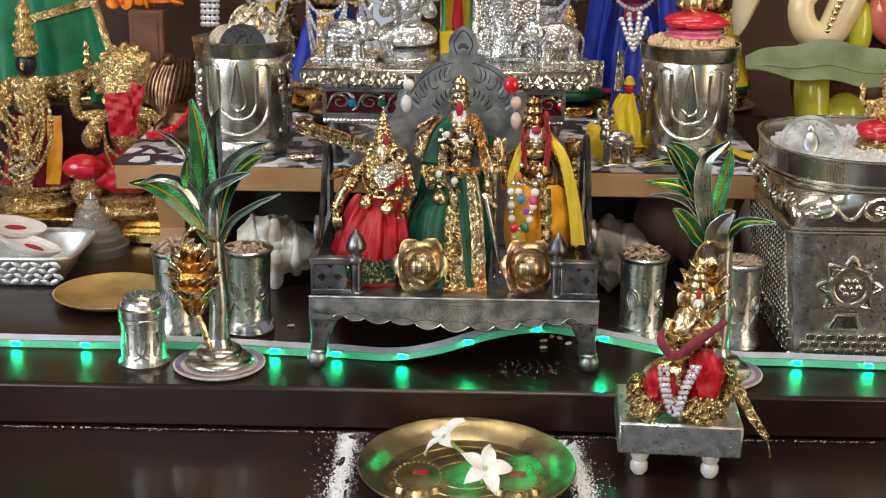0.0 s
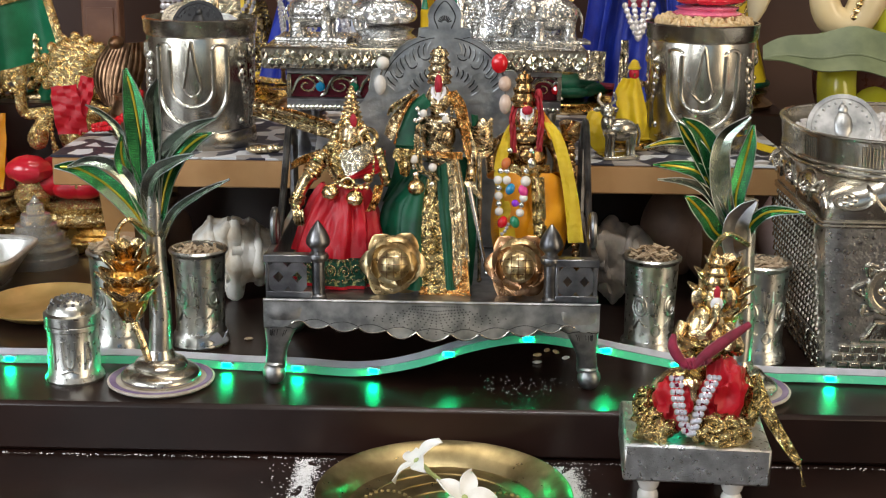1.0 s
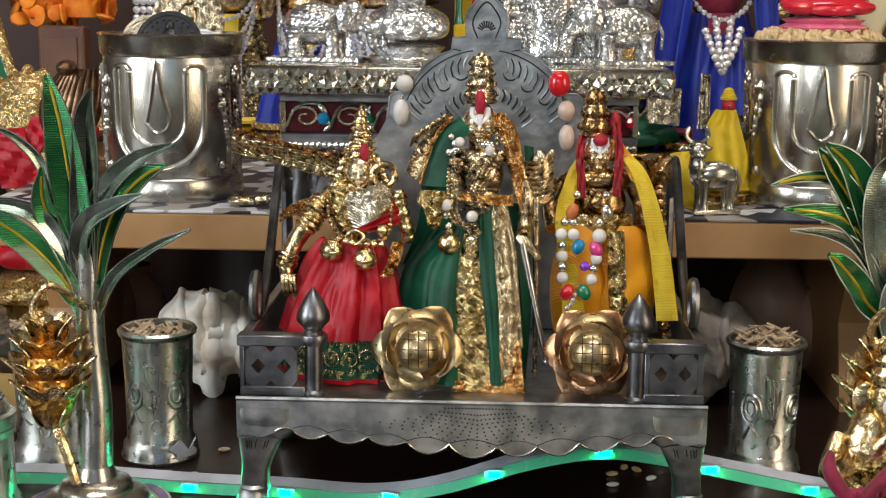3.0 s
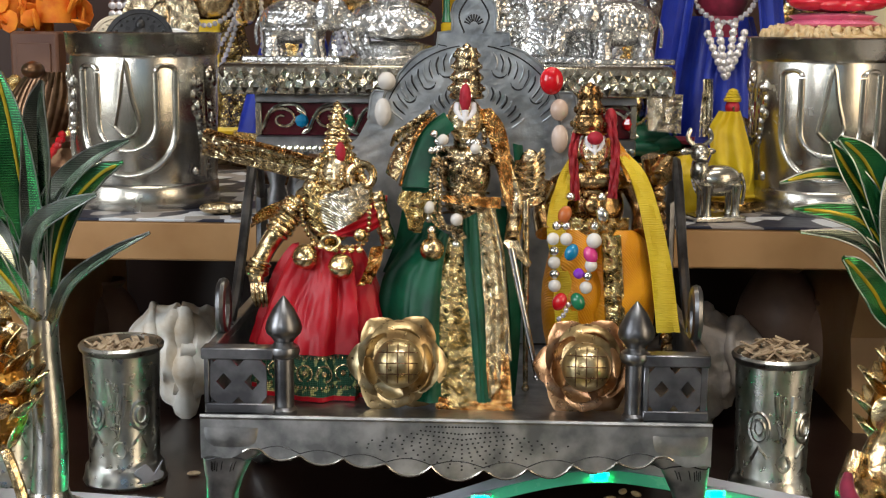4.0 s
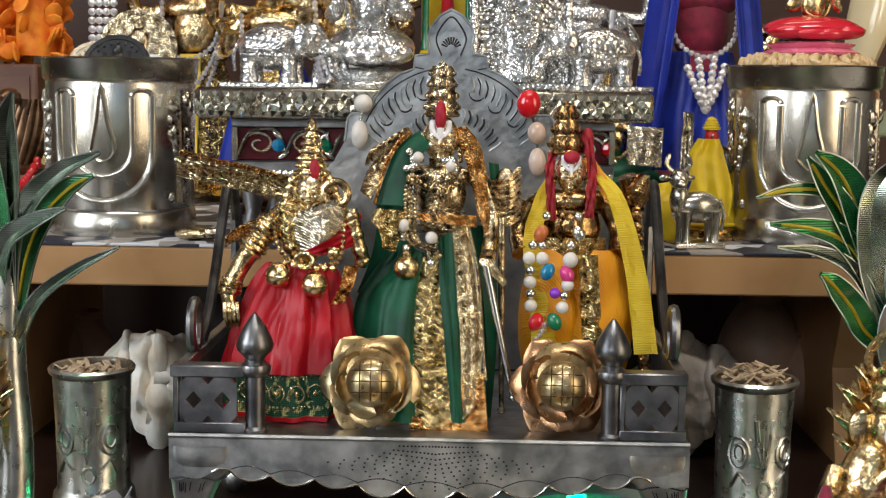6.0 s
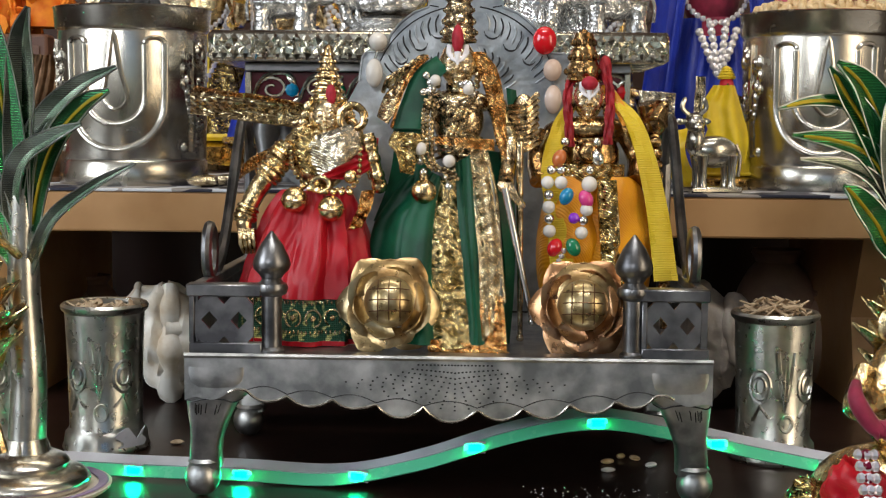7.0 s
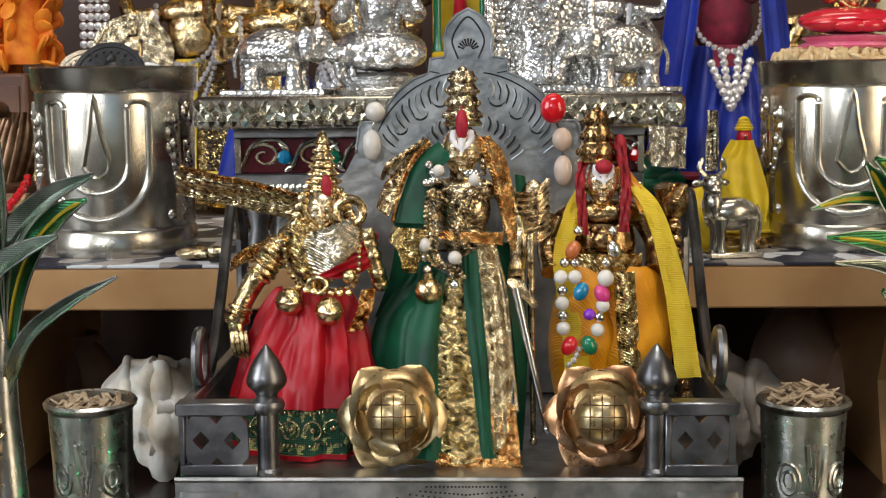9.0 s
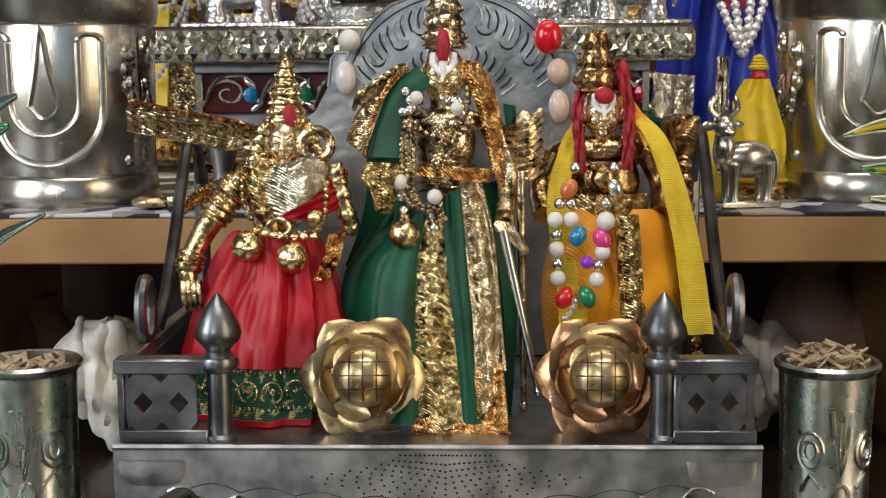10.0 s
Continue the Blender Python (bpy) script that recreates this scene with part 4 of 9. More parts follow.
strap(f, [(-0.0040, 0.0440, 0.1290), (-0.0070, 0.0380, 0.1130), (-0.0060, 0.0290, 0.0900), (-0.0040, 0.0170, 0.0610)], [(0.0050, 0.0440, 0.1290), (0.0060, 0.0380, 0.1130), (0.0080, 0.0290, 0.0900), (0.0110, 0.0170, 0.0620)], th=0.0009, bulge=0.0022, wave=0.0003, nu=12)
solo("gold_brocade_band", f, ZARI, "glittering gold brocade band down the front of the green robe", "cloth band", "gold bands on the green robe")
f = Form()
for s in (0, 1):
    edge = [[(-0.0050, 0.0430, 0.1260), (-0.0070, 0.0380, 0.1130), (-0.0060, 0.0290, 0.0900), (-0.0040, 0.0180, 0.0630)], [(0.0050, 0.0430, 0.1260), (0.0060, 0.0380, 0.1130), (0.0080, 0.0290, 0.0900), (0.0110, 0.0180, 0.0630)]][s]
    string(f, edge, 0.00075, 0, 1.7, 6, 4)
solo("brocade_edging", f, ZARI_LIGHT, "pale corded edge of the gold brocade band", "edging", kind="stuff")
f = Form()
strap(f, [(0.0090, 0.0490, 0.1430), (0.0110, 0.0410, 0.1210), (0.0140, 0.0310, 0.0970), (0.0150, 0.0180, 0.0630)], [(0.0160, 0.0480, 0.1410), (0.0200, 0.0420, 0.1230), (0.0230, 0.0330, 0.1000), (0.0230, 0.0260, 0.0820), (0.0230, 0.0210, 0.0720)], th=0.0009, bulge=0.0016, wave=0.0004, nu=10)
solo("gold_brocade_band", f, ZARI_LIGHT, "pale braided gold band folded down the side of the green robe", "cloth band", "gold bands on the green robe")
f = Form()
strap(f, [(0.0150, 0.0250, 0.0810), (0.0150, 0.0220, 0.0740), (0.0160, 0.0180, 0.0630)], [(0.0240, 0.0260, 0.0820), (0.0250, 0.0220, 0.0740), (0.0260, 0.0180, 0.0630)], th=0.0009, bulge=0.0010, wave=0.0005, nu=8)
solo("gold_brocade_band", f, ZARI_ORANGE, "coppery gold lattice band at the robe's lower corner", "cloth band", "gold bands on the green robe")
f = Form()
string(f, [(0.0120, 0.0430, 0.1260), (0.0140, 0.0330, 0.1000), (0.0160, 0.0240, 0.0790), (0.0170, 0.0180, 0.0630)], 0.0007, 0, 1.6, 6, 4)
string(f, [(0.0170, 0.0480, 0.1400), (0.0210, 0.0420, 0.1230), (0.0230, 0.0330, 0.1000), (0.0250, 0.0240, 0.0790)], 0.0008, 0, 1.6, 6, 4)
solo("brocade_edging", f, ZARI_LIGHT, "silvery corded edges of the braided band", "edging", kind="stuff")
f = Form()
f.tube(bez([(-0.0060, 0.0170, 0.0620), (0.0030, 0.0170, 0.0610), (0.0150, 0.0170, 0.0600), (0.0260, 0.0170, 0.0610)], 6), 0.0019, 0, 10)
f.tube(bez([(-0.0050, 0.0170, 0.0590), (0.0070, 0.0170, 0.0580), (0.0190, 0.0170, 0.0580), (0.0270, 0.0170, 0.0590)], 6), 0.0015, 0, 10)
f.tube(bez([(-0.0050, 0.0170, 0.0640), (0.0070, 0.0170, 0.0630), (0.0190, 0.0180, 0.0620), (0.0260, 0.0190, 0.0630)], 6), 0.0012, 0, 10)
solo("gold_hem", f, ZARI_ORANGE, "rolled orange gold hem of the green robe", "hem")
f = Form()
strap(f, [(-0.0050, 0.0580, 0.1810), (-0.0140, 0.0540, 0.1740), (-0.0190, 0.0500, 0.1620), (-0.0230, 0.0460, 0.1500)], [(-0.0000, 0.0530, 0.1750), (-0.0070, 0.0500, 0.1680), (-0.0090, 0.0470, 0.1590), (-0.0100, 0.0440, 0.1500)], th=0.0009, bulge=0.0020, wave=0.0005, waves=1.0, nu=12)
solo("green_shawl", f, GREEN_SATIN, "green satin shawl hanging from the tall idol's shoulders", "shawl")
f = Form()
strap(f, [(0.0250, 0.0600, 0.1680), (0.0260, 0.0600, 0.1550), (0.0250, 0.0600, 0.1380)], [(0.0290, 0.0620, 0.1670), (0.0300, 0.0620, 0.1550), (0.0290, 0.0620, 0.1370)], bulge=0.0010)
solo("green_shawl", f, GREEN_SATIN, "narrow green satin fold beside the orange scarf", "shawl")
f = Form()
strap(f, [(-0.0230, 0.0540, 0.1530), (-0.0230, 0.0560, 0.1390), (-0.0260, 0.0580, 0.1250), (-0.0320, 0.0600, 0.1100)], [(-0.0090, 0.0500, 0.1530), (-0.0070, 0.0510, 0.1390), (-0.0070, 0.0520, 0.1270), (-0.0060, 0.0530, 0.1110)], bulge=0.0010, wave=0.0010, waves=1.5, nu=12)
solo("green_side_drape", f, GREEN_SATIN, "green satin fold hanging behind the gold bow", "drape")
f = Form()
strap(f, [(-0.0110, 0.0620, 0.1800), (-0.0210, 0.0590, 0.1710), (-0.0270, 0.0570, 0.1640), (-0.0300, 0.0540, 0.1550)], [(-0.0130, 0.0560, 0.1750), (-0.0170, 0.0530, 0.1700), (-0.0210, 0.0500, 0.1600), (-0.0250, 0.0470, 0.1520)], th=0.0009, bulge=0.0015, nu=8)
solo("shawl_border", f, ZARI_LIGHT, "pale gold brocade border of the green shawl over the shoulder", "cloth band")
f = Form()
strap(f, [(-0.0100, 0.0560, 0.1810), (-0.0160, 0.0520, 0.1750), (-0.0200, 0.0490, 0.1650), (-0.0240, 0.0450, 0.1510)], [(-0.0080, 0.0560, 0.1800), (-0.0140, 0.0520, 0.1740), (-0.0190, 0.0490, 0.1640), (-0.0230, 0.0450, 0.1500)], th=0.0009)
string(f, [(-0.0090, 0.0540, 0.1810), (-0.0150, 0.0500, 0.1750), (-0.0200, 0.0470, 0.1650), (-0.0230, 0.0430, 0.1500)], 0.0007, 0, 1.6, 6, 4)
solo("shawl_edging", f, ZARI_ORANGE, "orange edge strip of the green shawl", "edging")
f = Form()
strap(f, [(-0.0150, 0.0560, 0.1320), (-0.0250, 0.0550, 0.1190), (-0.0320, 0.0530, 0.1050), (-0.0340, 0.0520, 0.0760)], [(-0.0080, 0.0500, 0.1310), (-0.0100, 0.0450, 0.1220), (-0.0170, 0.0410, 0.1110), (-0.0180, 0.0360, 0.0800)], bulge=0.0010, wave=0.0016, waves=1.2, nu=14)
solo("green_side_drape", f, GREEN_SATIN, "green satin drape falling beside the red skirt", "drape")
f = Form()
strap(f, [(-0.0220, 0.0420, 0.1490), (-0.0240, 0.0410, 0.1440), (-0.0210, 0.0410, 0.1400), (-0.0190, 0.0400, 0.1320)], [(-0.0110, 0.0420, 0.1480), (-0.0100, 0.0410, 0.1440), (-0.0120, 0.0410, 0.1380), (-0.0140, 0.0400, 0.1310)], bulge=0.0022, wave=0.0014, waves=1.6, nu=16, nv=16)
solo("waist_bow", f, ZARI, "crumpled gold ribbon bow at the tall idol's waist", "ribbon")
f = Form()
strap(f, [(0.0100, 0.0580, 0.1830), (0.0130, 0.0560, 0.1750), (0.0180, 0.0540, 0.1600), (0.0210, 0.0520, 0.1450), (0.0240, 0.0500, 0.1390)], [(0.0150, 0.0600, 0.1830), (0.0210, 0.0580, 0.1750), (0.0240, 0.0560, 0.1610), (0.0250, 0.0540, 0.1470), (0.0250, 0.0520, 0.1380)], bulge=0.0026, wave=0.0006, waves=1.0, nu=12)
solo("orange_scarf", f, ZARI_ORANGE, "orange gold scarf over the tall idol's shoulder", "scarf")
f = Form()
strap(f, [(-0.0050, 0.0440, 0.1470), (-0.0050, 0.0440, 0.1440)], [(0.0200, 0.0460, 0.1460), (0.0200, 0.0460, 0.1410)], th=0.0008, bulge=0.0020, nu=10, nv=8)
solo("waist_scarf", f, ZARI_ORANGE, "narrow orange gold sash round the tall idol's waist", "sash")
for pts, r_ in (([(-0.0070, 0.0450, 0.1620), (-0.0080, 0.0440, 0.1560), (-0.0080, 0.0420, 0.1460), (-0.0080, 0.0410, 0.1390)], 0.0011), ([(0.0070, 0.0460, 0.1600), (0.0050, 0.0450, 0.1540), (0.0020, 0.0440, 0.1460), (0.0050, 0.0430, 0.1400)], 0.0010), ([(-0.0080, 0.0410, 0.1390), (-0.0050, 0.0400, 0.1340), (0.0010, 0.0400, 0.1320), (0.0040, 0.0390, 0.1280)], 0.0010)):
    f = Form()
    for q in range(3):
        string(f, [Vector(p) + Vector(((q - 1) * 0.0019, -0.0006 * (q == 1), 0.0008 * (q % 2))) for p in pts], r_, 0, 1.75, 7, 5)
    solo("chain_garland", f, GOLD_PALE, "braided gold bead chain hanging on the tall idol", "garland", "gold chains")
for pts in ([(-0.0090, 0.049, 0.1725), (-0.0065, 0.047, 0.1670), (-0.0100, 0.047, 0.1655)], [(0.0060, 0.049, 0.1690), (0.0095, 0.047, 0.1690), (0.0105, 0.048, 0.1650)]):
    ob = thing("silver_bead_cluster", pts[1], "cluster of small silver beads on the tall idol", "beads", "silver beads on the tall idol")
    for p in bez(pts, 2):
        part("bead", Form().ell(p, 0.0018, 0, 12, 8), STEEL_BEAD, ob)
for p in ((-0.0108, 0.0425, 0.1368), (0.0005, 0.0415, 0.1300), (-0.0095, 0.042, 0.1320), (0.0010, 0.041, 0.1260)):
    solo("silver_bead", Form().ell(p, 0.0020, 0, 12, 8), STEEL_BEAD, "round silver bead on the tall idol's chain", "bead", "silver beads on the tall idol")
for p, r in (((-0.0108, 0.0415, 0.1418), 0.0028), ((0.0012, 0.0405, 0.1368), 0.0027), ((-0.0050, 0.0450, 0.1705), 0.0024), ((0.0088, 0.0450, 0.1668), 0.0023)):
    solo("pearl_bead", Form().ell(p, r, 0, 18, 12), PEARL, "round white pearl bead on the gold chain", "bead", "pearls on the tall idol")
f = Form().ell((-0.0092, 0.0390, 0.1240), 0.0054, 0, 22, 14)
f.lathe((-0.0092, 0.0390, 0.1288), [(0.0, 0), (0.002, 0.0), (0.002, 0.002), (0.0, 0.003)], 0, 10)
solo("gold_bell", f, GOLD, "round gold bell pendant on a chain", "bell", "gold bells")

# the female idol with a red skirt
f = Form()
lx, ly = -0.0515, 0.056
f.ell((lx - 0.003, ly, 0.138), (0.0125, 0.0080, 0.0150), 0, 18, 12)
f.ell((lx - 0.002, ly, 0.1445), (0.0170, 0.0070, 0.0062), 0, 16, 10)
for i in range(9):
    a = -1.4 + i * 0.35
    f.ell((lx + math.sin(a) * 0.0105, ly - 0.0080, 0.1500 - math.cos(a) * 0.0045), (0.0024, 0.0020, 0.0024), 0, 8, 6)
for s in (-1, 1):
    for q in range(4):
        f.ell((lx + s * (0.0078 + 0.0012 * q), ly - 0.001, 0.1590 - 0.0034 * q), (0.0030, 0.0024, 0.0028), 0, 8, 6)
    f.tube(bez([(lx + s * 0.008, ly, 0.152), (lx + s * 0.013, ly - 0.002, 0.149), (lx + s * 0.0135, ly - 0.003, 0.1435)], 4), 0.0022, 0, 8)
f.lathe((lx - 0.001, ly, 0.146), [(0.0045, 0), (0.0042, 0.006)], 0, 12)
face(f, (lx, ly - 0.004, 0.1545), 0.0066, 0, 0)
f.ell((lx + 0.002, ly - 0.0068, 0.1640), (0.0023, 0.0016, 0.0046), 2, 10, 8)
crown(f, (lx, ly, 0.1585), 0.0070, 0.0275, 7, 0, 0.80)
f.lathe((lx - 0.0055, ly + 0.002, 0.1500), [(0.0, 0), (0.004, 0.001), (0.0045, 0.005), (0.0, 0.009)], 0, 10)
arm = bez([(lx - 0.0165, ly - 0.001, 0.1420), (lx - 0.0230, ly - 0.004, 0.1330), (lx - 0.0305, ly - 0.006, 0.1220), (lx - 0.0345, ly - 0.009, 0.1120), (lx - 0.0345, ly - 0.010, 0.1070)], 5)
f.tube(arm, [0.0052 - 0.0020 * i / (len(arm) - 1) for i in range(len(arm))], 0, 10)
for i in list(range(1, 8)) + [13, 14, 15, 16]:
    d = (arm[i + 1] - arm[i - 1]).normalized()
    e1 = d.cross(Vector((0, 1, 0))).normalized()
    e2 = d.cross(e1)
    rr = 0.0056 - 0.0018 * i / 17
    f.tube([arm[i] + e1 * math.cos(t) * rr + e2 * math.sin(t) * rr for t in (2 * math.pi * j / 14 for j in range(15))], 0.0010 if i % 3 else 0.0015, 0, 6)
for q in range(4):
    f.tube([(lx - 0.0362 + q * 0.0018, ly - 0.011, 0.1070), (lx - 0.0355 + q * 0.0019, ly - 0.013, 0.1010), (lx - 0.0345 + q * 0.0016, ly - 0.012, 0.0965)], [0.0013, 0.0012, 0.0006], 0, 6)
arm = bez([(lx + 0.0130, ly - 0.001, 0.1430), (lx + 0.0200, ly - 0.003, 0.1320), (lx + 0.0230, ly - 0.010, 0.1260), (lx + 0.0200, ly - 0.012, 0.1400), (lx + 0.0185, ly - 0.012, 0.1480)], 5)
f.tube(arm, [0.0036 - 0.0012 * i / (len(arm) - 1) for i in range(len(arm))], 0, 10)
for i in range(2, len(arm) - 1, 2):
    f.ell(arm[i], 0.0040 - 0.0010 * i / len(arm), 0, 10, 6)
f.tube([(lx + 0.0115 + 0.0052 * math.cos(a), ly - 0.011, 0.1545 + 0.0052 * math.sin(a)) for a in (2 * math.pi * i / 18 for i in range(19))], 0.0018, 0, 8)
for i in range(8):
    a = -1.1 + i * 0.31
    f.ell((lx - 0.002 + math.sin(a) * 0.010, ly - 0.0085, 0.1440 - math.cos(a) * 0.005), 0.0016, 0, 8, 6)
f.lathe((lx - 0.004, ly - 0.002, SZ + 0.0005), [(0.0, 0), (0.013, 0.0), (0.013, 0.03), (0.009, 0.062), (0.0, 0.064)], 0, 18)
solo("goddess_statue", f, [GOLD, FACE_WHITE, TILAK, FACE_GOLD], "gilt female idol with a tall ringed cone crown", "statue", "idols on the throne")

f = Form()


def skirt(u, v):
    a = math.pi * (1.08 * u - 0.04)
    z = 0.1235 - 0.0445 * v ** 1.05
    r = 0.0148 + 0.0182 * v ** 0.75
    q = u * 5.2 + 0.35 * math.sin(u * 9.0) + 0.30 * v
    q -= math.floor(q)
    pleat = q / 0.7 if q < 0.7 else (1 - q) / 0.3
    r *= 1 + 0.30 * (pleat - 0.5) * (1 - 0.45 * v) * min(1, v * 3 + 0.5)
    wr = 0.0011 * noise.noise(Vector((u * 22, v * 5, 3.0))) + 0.0006 * noise.noise(Vector((u * 50, v * 14, 8.0)))
    return (lx - 0.0045 - 0.002 * v - math.cos(a) * r * 0.92, ly - 0.003 - math.sin(a) * r * 0.72 + wr, z)


f.sheet(skirt, 120, 20, 0.0008)
solo("red_skirt", f, RED_SATIN, "pleated red satin skirt on the female idol", "skirt")
f = Form()
f.sheet(lambda u, v: (lambda p: (p[0] * 0.96 - 0.0020, p[1] + 0.0022 - 0.008 * v, 0.0805 - 0.0185 * v))(skirt(u, 0.98)), 60, 6, 0.0009)
hem = solo("brocade_border", f, BROCADE, "green and gold brocade border below the red skirt", "cloth border")
f = Form()
for i in range(7):
    u = 0.28 + i * 0.085
    p = Vector(skirt(u, 0.98))
    c = Vector((p.x * 0.96 - 0.002, p.y - 0.0030, 0.0716))
    f.tube([c + Vector((0.0032 * math.cos(a), 0, 0.0036 * math.sin(a))) for a in (2 * math.pi * j / 14 for j in range(15))], 0.0005, 0, 5)
    f.ell(c, (0.0012, 0.0006, 0.0014), 0, 8, 5)
for zz in (0.0662, 0.0777):
    for i in range(40):
        p = Vector(skirt(0.16 + 0.7 * i / 40, 0.98))
        f.ell((p.x * 0.96 - 0.002, p.y - 0.0010 - (0.0048 if zz < 0.07 else 0), zz), (0.0005, 0.0004, 0.0009), 0, 6, 4)
solo("brocade_motifs", f, ZARI_LIGHT, "pale gold woven rosettes on the green border", "embroidery", kind="stuff")
f = Form()
f.sheet(lambda u, v: (lambda p: (p[0] * 0.95 - 0.0026, p[1] - 0.0062, 0.0624 - 0.0020 * v))(skirt(u, 0.98)), 60, 2, 0.0008)
solo("red_hem", f, RED_SATIN, "narrow red hem on the throne seat", "hem")
f = Form()
strap(f, [(-0.0570, 0.0440, 0.1460), (-0.0580, 0.0430, 0.1400), (-0.0560, 0.0420, 0.1340), (-0.0530, 0.0410, 0.1300)], [(-0.0400, 0.0450, 0.1520), (-0.0370, 0.0440, 0.1480), (-0.0370, 0.0420, 0.1410), (-0.0400, 0.0410, 0.1370)], th=0.0009, bulge=0.0050, nu=14, nv=14)
solo("silver_blouse", f, ZARI_SILVER, "silvery gold brocade blouse on the female idol", "blouse")
f = Form()
strap(f, [(-0.0660, 0.0470, 0.1490), (-0.0640, 0.0440, 0.1420), (-0.0610, 0.0420, 0.1320)], [(-0.0580, 0.0460, 0.1500), (-0.0570, 0.0440, 0.1410), (-0.0540, 0.0420, 0.1300)], th=0.0009, bulge=0.0020, nu=8, nv=14)
solo("shoulder_cloth", f, ZARI, "gold brocade cloth at the female idol's shoulder", "cloth band")
f = Form()
strap(f, [(-0.0290, 0.0470, 0.1460), (-0.0380, 0.0450, 0.1410), (-0.0460, 0.0420, 0.1370), (-0.0530, 0.0400, 0.1310)], [(-0.0290, 0.0450, 0.1370), (-0.0340, 0.0430, 0.1320), (-0.0420, 0.0420, 0.1290), (-0.0480, 0.0400, 0.1290)], th=0.0009, bulge=0.0016, wave=0.0007, nu=12, nv=16)
solo("red_scarf", f, RED_SATIN, "red satin sash across the female idol", "sash")
f = Form()
strap(f, [(-0.1220, 0.1120, 0.1680), (-0.1020, 0.0950, 0.1650), (-0.0840, 0.0790, 0.1620), (-0.0620, 0.0620, 0.1590)], [(-0.1240, 0.1120, 0.1560), (-0.1030, 0.0950, 0.1540), (-0.0840, 0.0790, 0.1520), (-0.0640, 0.0620, 0.1500)], th=0.0008, wave=0.0026, waves=0.8, nu=12, nv=30)
solo("gold_ribbon", f, ZARI_LIGHT, "stiff gold ribbon spread from the female idol's shoulder", "ribbon")
f = Form()
strap(f, [(-0.1210, 0.1100, 0.1690), (-0.1020, 0.0930, 0.1660), (-0.0830, 0.0770, 0.1640), (-0.0610, 0.0600, 0.1600)], [(-0.1210, 0.1100, 0.1670), (-0.1020, 0.0930, 0.1640), (-0.0830, 0.0770, 0.1620), (-0.0610, 0.0600, 0.1580)], th=0.0010, wave=0.0008, nu=4, nv=30)
solo("orange_ribbon_edge", f, ZARI_ORANGE, "orange edging on the stiff gold ribbon", "ribbon")
f = Form()
strap(f, [(-0.0720, 0.0600, 0.1430), (-0.0800, 0.0650, 0.1400), (-0.0880, 0.0690, 0.1360), (-0.0930, 0.0740, 0.1310)], [(-0.0730, 0.0600, 0.1380), (-0.0800, 0.0650, 0.1340), (-0.0870, 0.0690, 0.1310), (-0.0930, 0.0740, 0.1270)], th=0.0008, wave=0.0012, waves=1, nu=8, nv=16)
solo("orange_ribbon", f, ZARI_ORANGE, "small orange gold ribbon behind the female idol's arm", "ribbon")
for p in ((-0.0635, 0.0385, 0.1200), (-0.0480, 0.0365, 0.1165)):
    f = Form().ell(p, 0.0056, 0, 22, 14)
    f.lathe((p[0], p[1], p[2]), [(0.0057, -0.0004), (0.0060, 0.0), (0.0057, 0.0004)], 0, 22)
    solo("gold_bell", f, GOLD, "round gold bell at the female idol's waist", "bell", "gold bells")
f = Form()
string(f, [(-0.0660, 0.0440, 0.1420), (-0.0640, 0.0410, 0.1320), (-0.0560, 0.0390, 0.1250), (-0.0420, 0.0390, 0.1250), (-0.0370, 0.0400, 0.1290), (-0.0360, 0.042, 0.143)], 0.0011, 0, 2.1, 7, 5)
string(f, [(-0.0600, 0.0385, 0.1258), (-0.0520, 0.0370, 0.1240), (-0.0380, 0.038, 0.1235)], 0.0016, 0, 2.1, 8, 6)
f.tube([(-0.0525 + 0.0036 * math.cos(a), 0.0375, 0.1265 + 0.0030 * math.sin(a)) for a in (2 * math.pi * i / 16 for i in range(17))], 0.0010, 0, 7)
f.ell((-0.0400, 0.0380, 0.1300), 0.0030, 0, 12, 8)
solo("gold_chain", f, GOLD, "gold chain draped over the female idol", "chain", "gold chains")
f = Form()
ribbon(f, [(-0.0330, 0.0450, 0.1240), (-0.0345, 0.0400, 0.1160), (-0.0385, 0.0390, 0.1080)], 0.0060, 0.0008, across=(1, 0, 0.2), wave=0.0008)
solo("gold_tassel_ribbon", f, ZARI_ORANGE, "folded gold ribbon end beside the red skirt", "ribbon")

# the male idol in yellow
f = Form()
rx, ry = 0.0610, 0.074
f.ell((rx + 0.0010, ry, 0.1380), (0.0135, 0.0080, 0.0150), 0, 18, 12)
f.ell((rx + 0.0010, ry, 0.1500), (0.0205, 0.0075, 0.0066), 0, 16, 10)
f.lathe((rx, ry, 0.1480), [(0.005, 0), (0.0046, 0.006)], 0, 12)
face(f, (rx, ry - 0.003, 0.1635), 0.0072, 1, 2, 0.95, 0.5)
crown(f, (rx - 0.0020, ry + 0.001, 0.1710), 0.0072, 0.0235, 3, 0, 0.55)
for s in (-1, 1):
    f.tube(bez([(rx + s * 0.017, ry, 0.149), (rx + s * 0.022, ry - 0.002, 0.138), (rx + s * 0.021, ry - 0.012, 0.128)], 5), 0.0046, 0, 10)
arm = bez([(0.0790, 0.0750, 0.1490), (0.0865, 0.0760, 0.1440), (0.0880, 0.0740, 0.1530), (0.0860, 0.0720, 0.1620)], 5)
f.tube(arm, 0.0042, 0, 10)
